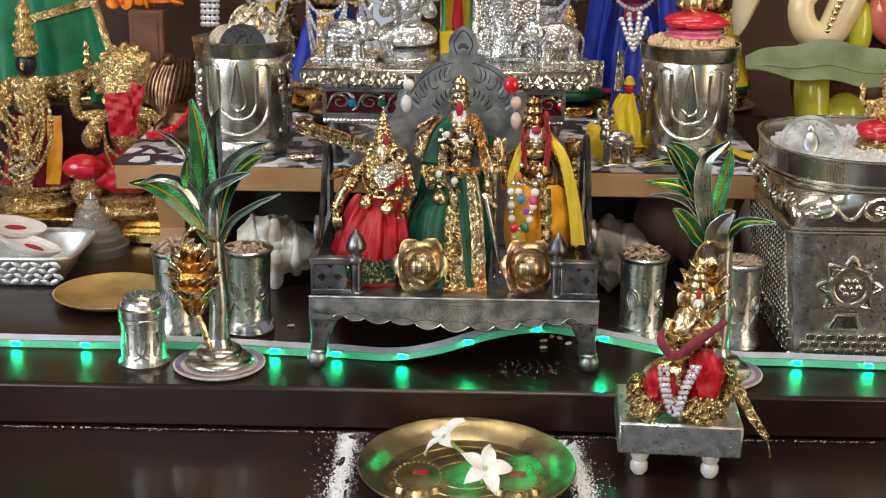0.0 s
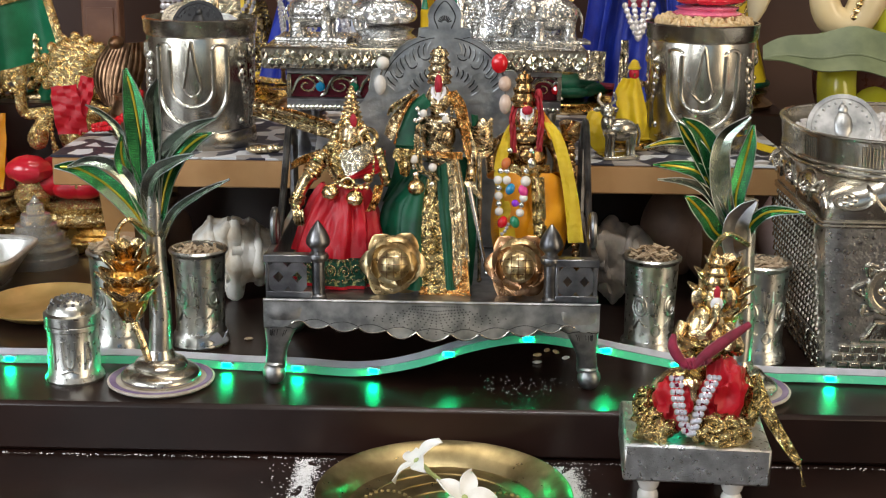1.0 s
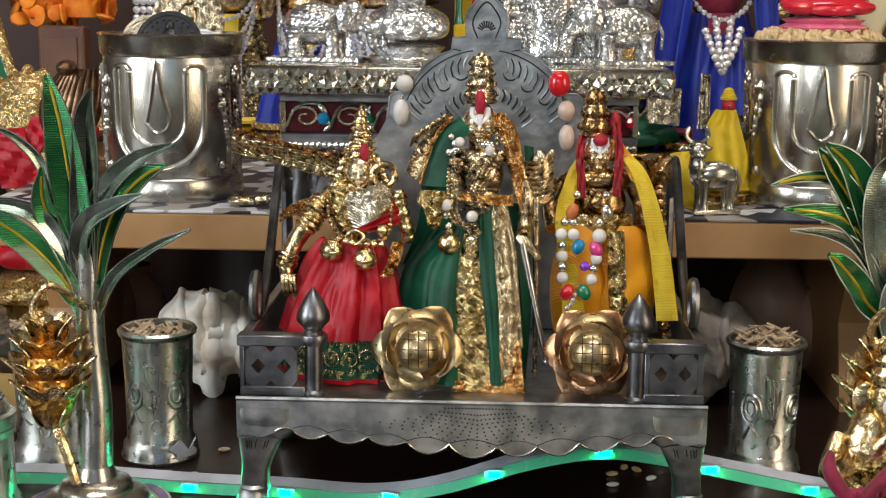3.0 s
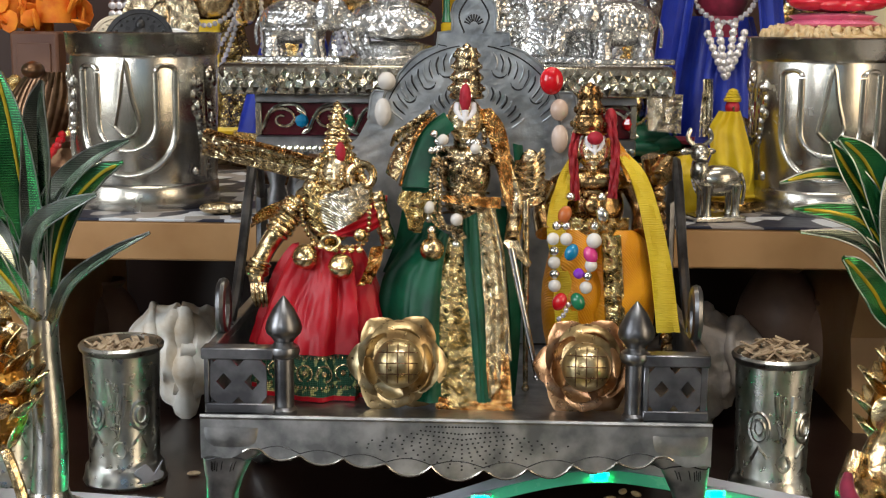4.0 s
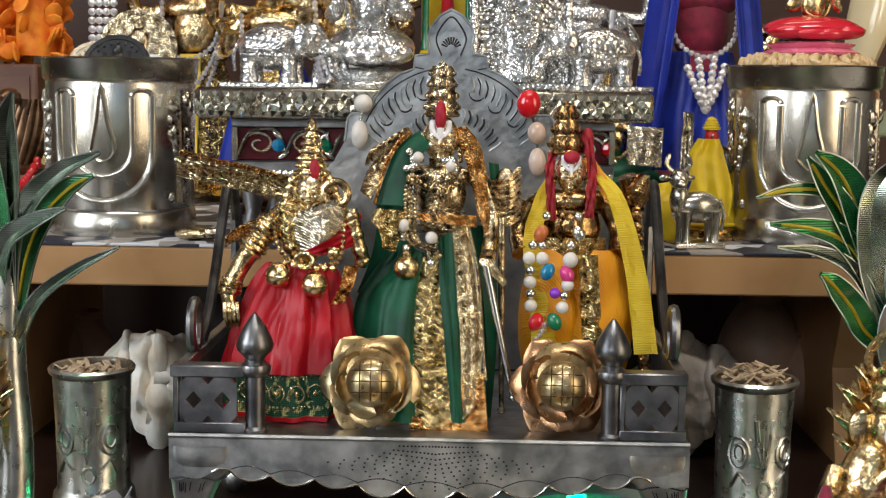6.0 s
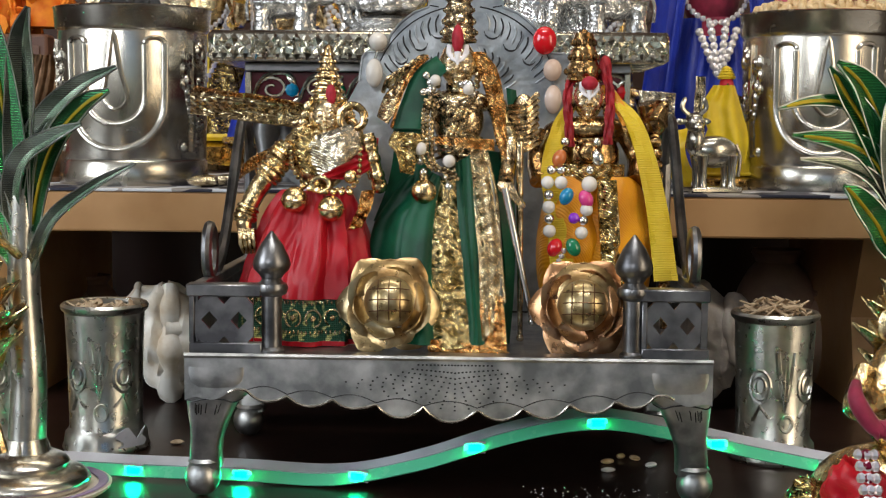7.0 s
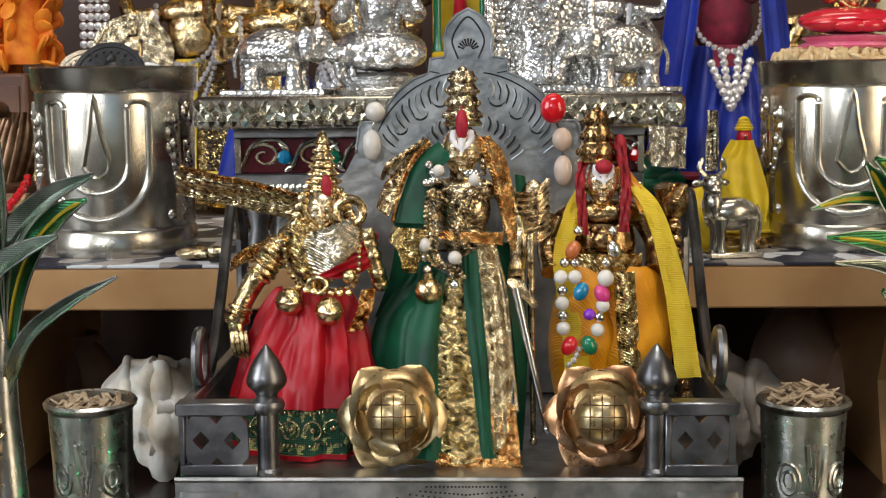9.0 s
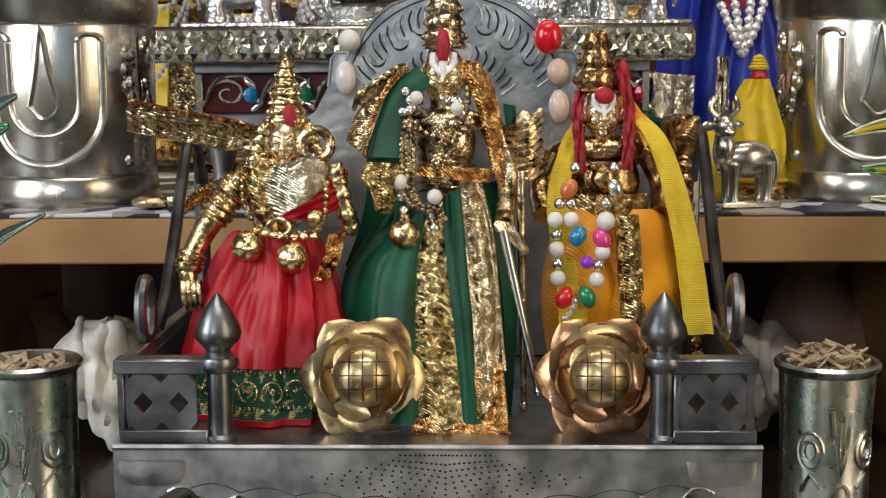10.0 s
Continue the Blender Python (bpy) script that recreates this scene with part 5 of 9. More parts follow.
for i in range(7):
    f.tube(bez([(0.0850 + i * 0.0010, 0.0690, 0.1540 + i * 0.0014), (0.0905 + i * 0.0006, 0.0660, 0.1560 + i * 0.0010), (0.0950, 0.0700, 0.1520 + i * 0.0014)], 4), 0.0012, 0, 6)
f.ell((0.0900, 0.0720, 0.1550), (0.0060, 0.0040, 0.0080), 0, 12, 10)
f.tube([(0.0900, 0.0720, 0.1500), (0.0920, 0.0700, 0.1200), (0.0950, 0.0650, 0.0900), (0.0960, 0.0620, 0.0640)], 0.0024, 0, 8)
for i in range(16):
    f.ell((0.0905 + 0.0055 * i / 16, 0.0690 - 0.008 * i / 16, 0.145 - 0.078 * i / 16), 0.0029, 0, 8, 6)
for s in (-1, 1):
    f.lathe((rx + s * 0.007, ry - 0.004, SZ + 0.0005), [(0.0, 0), (0.008, 0), (0.008, 0.006), (0.0065, 0.02), (0.008, 0.065), (0.0, 0.07)], 0, 14)
for i in range(7):
    a = -1.0 + i * 0.33
    f.ell((rx + math.sin(a) * 0.0105, ry - 0.0092, 0.1500 - math.cos(a) * 0.0055), 0.0017, 0, 8, 6)
f.ell((rx, ry - 0.0098, 0.1405), (0.0045, 0.0026, 0.0050), 0, 12, 8)
solo("male_deity_statue", f, [SKIN_GOLD, FACE_WHITE, TILAK, FACE_GOLD], "gilt male idol with white face paste and small crown", "statue", "idols on the throne")
f = Form()
for s, w in ((-1, 0.0125), (1, 0.0135)):
    f.sheet(lambda u, v, s=s, w=w: (rx + 0.003 + s * 0.009 - math.cos(math.pi * u) * w * (0.75 + 0.5 * math.sin(v * 2.6) ** 1.0), ry - 0.004 - math.sin(math.pi * u) * (0.011 + 0.006 * math.sin(v * 2.6)) + 0.0012 * math.sin(v * 16 + u * 4), 0.1300 - 0.0560 * v), 22, 18, 0.0008)
solo("amber_dhoti", f, ORANGE_SATIN, "amber satin loincloth on the male idol", "loincloth")
f = Form()
f.sheet(lambda u, v: (rx + 0.0030 + 0.0085 * u + 0.004 * v, ry - 0.0205 - 0.004 * v + 0.001 * math.sin(u * 8), 0.1290 - 0.0560 * v), 8, 16, 0.0008)
solo("gold_brocade_band", f, ZARI, "gold brocade band down the amber loincloth", "cloth band", "gold bands on the amber cloth")
f = Form()
f.sheet(lambda u, v: (rx - 0.0135 + 0.029 * u, ry - 0.0105 - 0.005 * math.sin(u * 3.1), 0.1355 - 0.0100 * v), 14, 4, 0.0010)
solo("gold_waist_band", f, ZARI, "gold brocade waistband on the male idol", "waistband")
f = Form()
ribbon(f, [(0.0720, 0.0720, 0.1640), (0.0790, 0.0640, 0.1560), (0.0850, 0.0590, 0.1400), (0.0905, 0.0560, 0.1150), (0.0945, 0.0530, 0.0860)], lambda u: 0.0060 + 0.0042 * u, 0.0008, across=(1, 0, 0.05), wave=0.0006)
solo("yellow_ribbon", f, YELLOW_RIB, "ribbed yellow ribbon hanging from the male idol's shoulder", "ribbon", "yellow ribbons")
f = Form()
ribbon(f, [(0.0530, 0.0740, 0.1600), (0.0480, 0.0650, 0.1500), (0.0445, 0.0600, 0.1330), (0.0480, 0.0560, 0.1100), (0.0500, 0.0500, 0.0880)], lambda u: 0.0055 + 0.0050 * u, 0.0008, across=(1, 0, -0.05), wave=0.0006)
solo("yellow_ribbon", f, YELLOW_RIB, "ribbed yellow ribbon behind the coloured bead necklace", "ribbon", "yellow ribbons")
f = Form()
ribbon(f, [(0.0680, 0.0730, 0.1700), (0.0740, 0.0690, 0.1610), (0.0780, 0.0640, 0.1530)], 0.0050, 0.0008, across=(1, 0, 0.5), wave=0.0004)
solo("amber_ribbon", f, ORANGE_SATIN, "amber ribbon over the male idol's shoulder", "ribbon")
f = Form()
for s, b in ((-1, 0.0), (1, 0.001)):
    ribbon(f, [(rx + s * 0.0065, ry - 0.001, 0.1800 if s > 0 else 0.1740), (rx + s * 0.0092, ry - 0.006, 0.1660), (rx + s * 0.0088, ry - 0.0095, 0.1540), (rx + s * 0.0080, ry - 0.0120, 0.1430 + b)], 0.0036, 0.0010, across=(1, -0.3 * s, 0), wave=0.0009)
f.ell((rx + 0.0075, ry + 0.001, 0.1770), (0.0030, 0.0035, 0.0060), 0, 10, 8)
solo("red_veil", f, VEIL, "crumpled red cloth veil round the male idol's face", "veil")
for a, b, r, m_, lab in (((0.0245, 0.0330, 0.1260), (0.0365, 0.0300, 0.0710), 0.0016, STEEL_BEAD, "thin silver staff leaning on the tall idol"),
                         ((0.0308, 0.0480, 0.1450), (0.0320, 0.0470, 0.0615), 0.0016, GOLD_PALE, "thin upright gold staff beside the tall idol")):
    f = Form().tube([Vector(a).lerp(Vector(b), i / 6) for i in range(7)], [r * (1.0 - 0.05 * i) for i in range(7)], 0, 10)
    f.ell(b, r * 1.1, 0, 10, 6)
    solo("staff", f, m_, lab, "staff", "staffs")

# coloured bead necklace on the male idol: offsets in millimetres
neck = thing("bead_necklace", (0.052, 0.05, 0.10), "necklace of pearl, silver and coloured oval beads on the male idol", "necklace")
S_, P_ = (STEEL_BEAD, 2.1), (PEARL, 2.8)
BEADS = [(50.5, 145.0, S_), (47.8, 138.2, (RUST_GEM, 3.5)), (44.6, 133.2, S_), (48.6, 133.2, S_), (42.8, 128.0, P_), (48.4, 128.0, P_), (43.4, 122.8, S_), (50.8, 122.2, (BLUE_GEM, 3.5)),
         (43.4, 117.6, P_), (43.8, 112.6, S_), (43.9, 107.4, P_), (46.2, 100.4, (RED_GEM, 3.7)), (54.1, 100.6, (GREEN_GEM, 3.7)), (57.4, 106.8, P_), (58.1, 112.0, S_),
         (54.1, 113.0, (PURPLE_GEM, 2.4)), (59.4, 116.6, P_), (59.1, 121.2, (PINK_GEM, 3.6)), (60.4, 127.4, (PEARL, 3.4)), (60.8, 133.2, S_), (64.0, 138.4, (STEEL_BEAD, 3.3)), (64.2, 145.0, S_)]
for x, z, (m_, r) in BEADS:
    oval = m_ in (RUST_GEM, BLUE_GEM, RED_GEM, GREEN_GEM, PINK_GEM) or r == 3.3
    y = 0.0470 + (0.0115 if z > 140 else 0.004 if z > 130 else 0.0)
    f = Form().ell((0, 0, 0), (r * 0.00084, r * 0.00084, r * 0.00112) if oval else r / 1000, 0, 16, 12, m=Matrix.Translation((x / 1000, y, z / 1000)) @ Matrix.Rotation(radians((25 if x < 52 else -25) if oval else 0), 4, "Y"))
    part("bead", f, m_, neck)
f = Form()
string(f, [(0.0500, 0.0470, 0.0990), (0.0480, 0.0450, 0.0950), (0.0440, 0.0430, 0.0920)], 0.0013, 0, 2.0, 7, 5)
part("tassel", f, CRYSTAL_BEAD, neck)

# ---- tumblers on the plank ----
def tumbler(at, label, turn):
    ob = thing("silver_tumbler", at, label, "tumbler", "silver tumblers on the plank")
    ob.rotation_euler, ob.scale = (0, 0, radians(turn)), (1.13, 1.13, 0.975)
    R0, R1, H = 0.0348, 0.0366, 0.098
    prof = [(0.0, 0.0), (R0 + 0.0008, 0.0), (R0 + 0.0012, 0.002), (R0 + 0.0004, 0.0125), (R0 - 0.0004, 0.0138), (R0, 0.015), (R1 - 0.0008, 0.083), (R1 - 0.0012, 0.0845),
            (R1 + 0.0004, 0.0865), (R1 + 0.0010, 0.0965), (R1 + 0.0016, 0.0975), (R1 + 0.0010, H), (R1 - 0.0006, H), (R1 - 0.0008, 0.085), (0.0, 0.084)]
    body = part("body", Form().lathe((0, 0, 0), prof, n=64), SILVER, ob, local=True)

    def on(a, z, lift=0.0):
        r = R0 + (R1 - R0) * z / H + lift
        return (r * math.sin(a), -r * math.cos(a), z)

    f = Form()
    u_line = [on(-0.66, 0.078)] + [on(-0.66, 0.078 - 0.032 * i / 8) for i in range(1, 9)]
    u_line += [on(-0.66 * math.cos(t), 0.046 - 0.026 * math.sin(t)) for t in (math.pi * i / 16 for i in range(1, 16))]
    u_line += [on(0.66, 0.046 + 0.032 * i / 8) for i in range(9)]
    f.tube(u_line, 0.0020, n=10, flat=0.45)
    u2 = [on(-0.40, 0.076 - 0.028 * i / 6) for i in range(7)]
    u2 += [on(-0.40 * math.cos(t), 0.048 - 0.0145 * math.sin(t)) for t in (math.pi * i / 12 for i in range(1, 12))]
    u2 += [on(0.40, 0.048 + 0.028 * i / 6) for i in range(7)]
    f.tube(u2, 0.0016, n=10, flat=0.45)
    for s in (-1, 1):
        f.tube([on(s * 0.53 - 0.13 * math.cos(t), 0.0772 + 0.0030 * math.sin(t)) for t in (math.pi * i / 8 for i in range(9))], 0.0013, n=7)
    part("u_relief", f, SILVER, body, "embossed U-shaped mark", local=True)
    f = Form()
    tri = [on(-0.17, 0.047), on(-0.08, 0.064), on(0.0, 0.083), on(0.08, 0.064), on(0.17, 0.047), on(0.0, 0.041), on(-0.17, 0.047)]
    f.tube(bez(tri, 4), 0.0011, n=7)
    part("flame_relief", f, SILVER, body, "embossed flame mark", local=True)
    for s in (-1, 1):
        f = Form()
        rnd = random.Random(3)
        for q in range(46):
            a, z = s * (0.95 + rnd.random() * 0.42), 0.020 + rnd.random() * 0.058
            f.ell(on(a, z, -0.0010), (0.0018 + rnd.random() * 0.0012, 0.0018 + rnd.random() * 0.0008, 0.0024 + rnd.random() * 0.003), 0, 8, 6)
        f.tube([on(s * 1.12, 0.018, -0.001), on(s * 1.15, 0.05, -0.001), on(s * 1.10, 0.080, -0.001)], 0.0024, n=8)
        part("figure_relief", f, SILVER, body, "embossed side figure", local=True)
    return ob


tum = tumbler((-0.1790, 0.2205, 0.1182), "large silver tumbler with embossed U mark, filled with coins", 0)
tum2 = tumbler((0.1985, 0.2305, 0.1182), "large silver tumbler with embossed U mark, heaped with lentils", -6)


def coin(name, at, r, th, rot, material, label, group=""):
    f = Form().lathe((0, 0, 0), [(0.0, 0), (r * 0.86, 0), (r * 0.88, th * 0.25), (r, th * 0.25), (r, -th), (0, -th)], n=36)
    for i in range(24):
        a = 2 * math.pi * i / 24
        f.ell((r * 0.76 * math.cos(a), r * 0.76 * math.sin(a), 0), r * 0.05, 0, 6, 4)
    f.ell((0, r * 0.1, 0), (r * 0.26, r * 0.42, th * 0.9), 0, 12, 8)
    f.ell((0, r * 0.56, 0), (r * 0.14, r * 0.16, th * 0.9), 0, 10, 6)
    f.ell((0, -r * 0.42, 0), (r * 0.46, r * 0.18, th * 0.9), 0, 12, 6)
    ob = solo(name, f, material, label, "coin", group)
    ob.location = at
    ob.rotation_euler = [radians(q) for q in rot]
    return ob


coin("gold_coin", (-0.172, 0.232, 0.2200), 0.0215, 0.002, (80, 0, 6), GOLD_PALE, "large gold coin standing in the tumbler", "coins in the tumbler")
coin("dark_coin", (-0.178, 0.206, 0.2070), 0.0200, 0.0022, (72, 0, -4), BLACK_STONE, "large dark coin standing in the tumbler", "coins in the tumbler")
coin("silver_coin", (-0.190, 0.222, 0.2080), 0.0185, 0.002, (50, 20, 10), SILVER, "silver coin leaning in the tumbler", "coins in the tumbler")
coin("silver_coin", (-0.160, 0.218, 0.2050), 0.0120, 0.002, (58, -30, 40), SILVER_OLD, "small tarnished coin leaning in the tumbler", "coins in the tumbler")

rnd = random.Random(11)


def heap(cx, cy, z, r, count, size, material, name, label, category, h=0.006, long=1.6):
    f = Form()
    for i in range(count):
        a, q = rnd.random() * 6.283, math.sqrt(rnd.random()) * r
        m = Matrix.Translation((cx + q * math.cos(a), cy + q * math.sin(a), z + h * (1 - (q / r) ** 2) + rnd.random() * size * 0.5)) @ Euler((rnd.random() * 3, rnd.random() * 3, rnd.random() * 6)).to_matrix().to_4x4()
        f.ell((0, 0, 0), (size * long, size, size * 0.7), 0, 7, 5, m=m)
    f.lathe((cx, cy, z), [(r, -0.004), (r, 0.0), (r * 0.6, h * 0.7), (0.0, h)], n=24)
    return solo(name, f, material, label, category, kind="stuff")


heap(0.1985, 0.2270, 0.2145, 0.0350, 420, 0.0022, GRAIN, "lentils", "pale yellow lentils heaped in the tumbler", "lentils")


def idol(name, at, h, mats, label, robe_w=0.30, seat=False, arms=True, garland=0, fan=0.0, group="", seed=0, crown_h=0.26, head=0, puff=0.0):
    """A dressed idol in one plain mesh. mats: skin, robe, trim, garland, pedestal."""
    r = random.Random(seed)
    f = Form()
    w = h * robe_w
    f.lathe((0, 0, 0), [(0.0, 0), (w * 0.95, 0), (w, h * 0.02), (w * 0.8, h * 0.05), (w * 0.92, h * 0.08), (w * 0.6, h * 0.10), (0.0, h * 0.10)], 4, 24)
    b = h * 0.10
    if seat:
        f.ell((0, 0, b + h * 0.10), (w * 1.02, w * 0.75, h * 0.10), 1, 20, 10)
        for s in (-1, 1):
            f.ell((s * w * 0.58, -w * 0.30, b + h * 0.075), (w * 0.46, w * 0.42, h * 0.062), 1, 16, 10)
            f.ell((s * w * 0.15, -w * 0.62, b + h * 0.055), (w * 0.40, w * 0.20, h * 0.045), 1, 14, 8)
    else:
        def gown(u, v):
            a = u * 2 * math.pi
            q = w * (0.85 - 0.45 * v) * (1 + 0.09 * math.sin(a * 9 + v * 2))
            return (math.cos(a) * q, math.sin(a) * q * 0.7, b + h * 0.40 * v)
        f.surf(gown, 60, 10, 1, True)
        f.tube([(math.cos(a) * w * 0.88, math.sin(a) * w * 0.63, b + h * 0.012) for a in (2 * math.pi * i / 30 for i in range(31))], h * 0.014, 2, 6)
        f.sheet(lambda u, v: (w * 0.34 * (u - 0.5), -w * (0.66 - 0.30 * v), b + h * 0.40 * v), 4, 8, h * 0.01, 2)
    t = b + (h * 0.20 if seat else h * 0.40)
    f.ell((0, 0, t + h * 0.08), (h * 0.095, h * 0.065, h * 0.12), 0, 16, 10)
    f.ell((0, 0, t + h * 0.16), (h * 0.135, h * 0.06, h * 0.05), 0, 14, 8)
    hz = t + h * 0.265
    f.ell((0, -h * 0.01, hz), (h * 0.055, h * 0.055, h * 0.072), head, 14, 10)
    f.ell((0, -h * 0.065, hz - h * 0.005), (h * 0.010, h * 0.012, h * 0.022), 0, 6, 5)
    crown(f, (0, 0, hz + h * 0.045), h * 0.058, h * crown_h, 4, 2)
    if puff:
        f.ell((0, h * 0.02, hz + h * 0.07), (h * puff, h * puff * 0.7, h * puff * 1.05), 2, 20, 14)
        f.ell((0, -h * 0.03, hz + h * 0.02), (h * 0.055, h * 0.055, h * 0.06), head, 14, 10)
        for i in range(16):
            a = 2 * math.pi * i / 16
            f.ell((h * puff * math.cos(a), 0, hz + h * 0.07 + h * puff * 1.05 * math.sin(a)), h * 0.022, 2, 8, 6)
    if arms:
        for s in (-1, 1):
            f.tube(bez([(s * h * 0.125, 0, t + h * 0.16), (s * h * 0.19, -h * 0.02, t + h * 0.06), (s * h * 0.15, -h * 0.10, t + h * 0.05), (s * h * 0.13, -h * 0.13, t + h * 0.12)], 5), h * 0.030, 0, 9)
            f.tube(bez([(s * h * 0.12, h * 0.02, t + h * 0.16), (s * h * 0.23, h * 0.01, t + h * 0.16), (s * h * 0.24, -h * 0.01, t + h * 0.27)], 5), h * 0.026, 0, 9)
            f.ell((s * h * 0.24, -h * 0.01, t + h * 0.31), (h * 0.035, h * 0.02, h * 0.045), 2, 10, 8)
    for g in range(garland):
        d = 0.16 + 0.11 * g
        string(f, [(-h * 0.11, -h * 0.06, t + h * 0.18), (-h * 0.09, -h * 0.10, t + h * (0.10 - d * 0.4)), (0, -h * 0.13 - w * 0.12 * g, t + h * (0.14 - d)), (h * 0.09, -h * 0.10, t + h * (0.10 - d * 0.4)), (h * 0.11, -h * 0.06, t + h * 0.18)], h * 0.0105, 3, 1.9, 6, 4)
    if fan:
        for i in range(17):
            a = -1.5 + 3.0 * i / 16
            f.ell((math.sin(a) * h * fan, h * 0.07, hz + h * 0.04 + math.cos(a) * h * fan), h * 0.042, 2, 8, 6)
        f.lathe((0, h * 0.085, hz + h * 0.04), [(0.0, -h * 0.01), (h * fan, -h * 0.01), (h * fan, h * 0.01), (0, h * 0.01)], 2, 28, m=Matrix.Translation((0, h * 0.085, hz + h * 0.04)) @ Matrix.Rotation(radians(90), 4, "X") @ Matrix.Translation((0, -h * 0.085, -hz - h * 0.04)))
    ob = solo(name, f, mats, label, "statue", group)
    ob.location = at
    ob.rotation_euler = (0, 0, radians(r.uniform(-6, 6)))
    return ob


lak = idol("goddess_figurine", (0.2000, 0.2240, 0.2195), 0.072, [GOLD, RED_PAINT, GOLD, GOLD, PINK_PAINT], "small red and gold seated figurine on the lentils", 0.36, True, True, 1, 0, "red and gold figurines", 2)

# ---- jewelled stand with silver figures ----
stand = thing("jewelled_stand", (-0.008, 0.215, 0.1182), "silver stand with diamond-pattern top and jewelled scroll front", "stand")
f = Form().box(-0.1245, 0.1075, 0.156, 0.272, 0.1830, 0.1985, 0.002)
stop = part("top_slab", f, SILVER, stand, "silver top edge embossed with diamonds")
f = Form()
for r in range(2):
    for i in range(44):
        x = -0.1215 + (0.2265 / 43) * i
        zc = 0.1868 + r * 0.0072
        f.add([(x - 0.0025, 0.1558, zc), (x, 0.1558, zc - 0.0034), (x + 0.0025, 0.1558, zc), (x, 0.1558, zc + 0.0034), (x + 0.0012 * math.sin(i * 5.3 + r), 0.1532, zc + 0.0014 * math.sin(i * 3.1 + r * 2))], [(0, 1, 4), (1, 2, 4), (2, 3, 4), (3, 0, 4)])
for r in range(2):
    for i in range(43):
        x = -0.1188 + (0.2265 / 43) * i
        f.add([(x - 0.0024, 0.1558, 0.1904), (x, 0.1558, 0.1904 - 0.0034), (x + 0.0024, 0.1558, 0.1904), (x, 0.1558, 0.1904 + 0.0034), (x + 0.0012 * math.sin(i * 4.7), 0.1538, 0.1904 + 0.0014 * math.sin(i * 2.3 + r))], [(0, 1, 4), (1, 2, 4), (2, 3, 4), (3, 0, 4)])
part("diamond_band", f, SILVER_BRIGHT, stop, "row of raised silver diamonds", flat=True, kind="stuff")
part("upper_frame", Form().box(-0.1075, 0.0895, 0.166, 0.262, 0.1785, 0.1828, 0.0005), SILVER_DARK, stand)
part("front_panel", Form().box(-0.1055, 0.0875, 0.1705, 0.258, 0.1612, 0.1784, 0.0005), PANEL_RED, stand, "dark enamel panel behind silver scrolls")
part("lower_frame", Form().box(-0.1075, 0.0895, 0.167, 0.262, 0.1520, 0.1610, 0.0008), SILVER_DARK, stand)
f = Form()
for i in range(60):
    f.ell((-0.1055 + 0.193 * i / 59, 0.1668, 0.1545), (0.0018, 0.0012, 0.0022), 0, 7, 5)
part("bead_row", f, SILVER_BRIGHT, stand, "row of silver beads", kind="stuff")
for x in (-0.106, 0.088):
    part("end_trim", Form().box(x - 0.0016, x + 0.0016, 0.1675, 0.171, 0.1612, 0.1784, 0.0004), SILVER, stand)
for i in range(8):
    x, s = -0.0935 + i * 0.0242, 1 if i % 2 else -1
    f = Form()
    sp = [(x + (0.0085 * (1 - t * 0.75)) * math.cos(t * 8.2) * s, 0.1698, 0.1697 + 0.0064 * (1 - t * 0.75) * math.sin(t * 8.2)) for t in (j / 26 for j in range(27))]
    f.tube(sp, [0.0012 - 0.0005 * j / 26 for j in range(27)], n=6)
    f.tube(bez([(x - 0.011, 0.1698, 0.1640), (x - 0.004, 0.1690, 0.1760), (x + 0.009, 0.1698, 0.1765), (x + 0.0125, 0.1698, 0.1660)], 5), 0.0010, n=6)
    for q in range(3):
        a = 0.6 + q * 0.9
        f.ell((0, 0, 0), (0.0034, 0.0008, 0.0013), 0, 8, 5, m=Matrix.Translation((x + 0.0125 - q * 0.0015, 0.1694, 0.1640 + q * 0.0050)) @ Matrix.Rotation(a * s, 4, "Y"))
    part("scroll", f, SILVER_BRIGHT, stand)
    g = (BLUE_GEM, GREEN_GEM, BLUE_GEM, RED_GEM)[i % 4]
    if i % 2 == 1 or i == 0:
        f = Form().ell((x + 0.010, 0.1690, 0.1690), (0.0036, 0.0018, 0.0036), 0, 8, 4)
        part("gem", f, g, stand, flat=True)
for x in (-0.098, 0.080):
    for y in (0.176, 0.252):
        part("foot", Form().lathe((x, y, 0.1182), [(0, 0), (0.006, 0), (0.007, 0.006), (0.004, 0.016), (0.007, 0.028), (0.007, 0.0338), (0, 0.0338)], n=14), SILVER_DARK, stand)


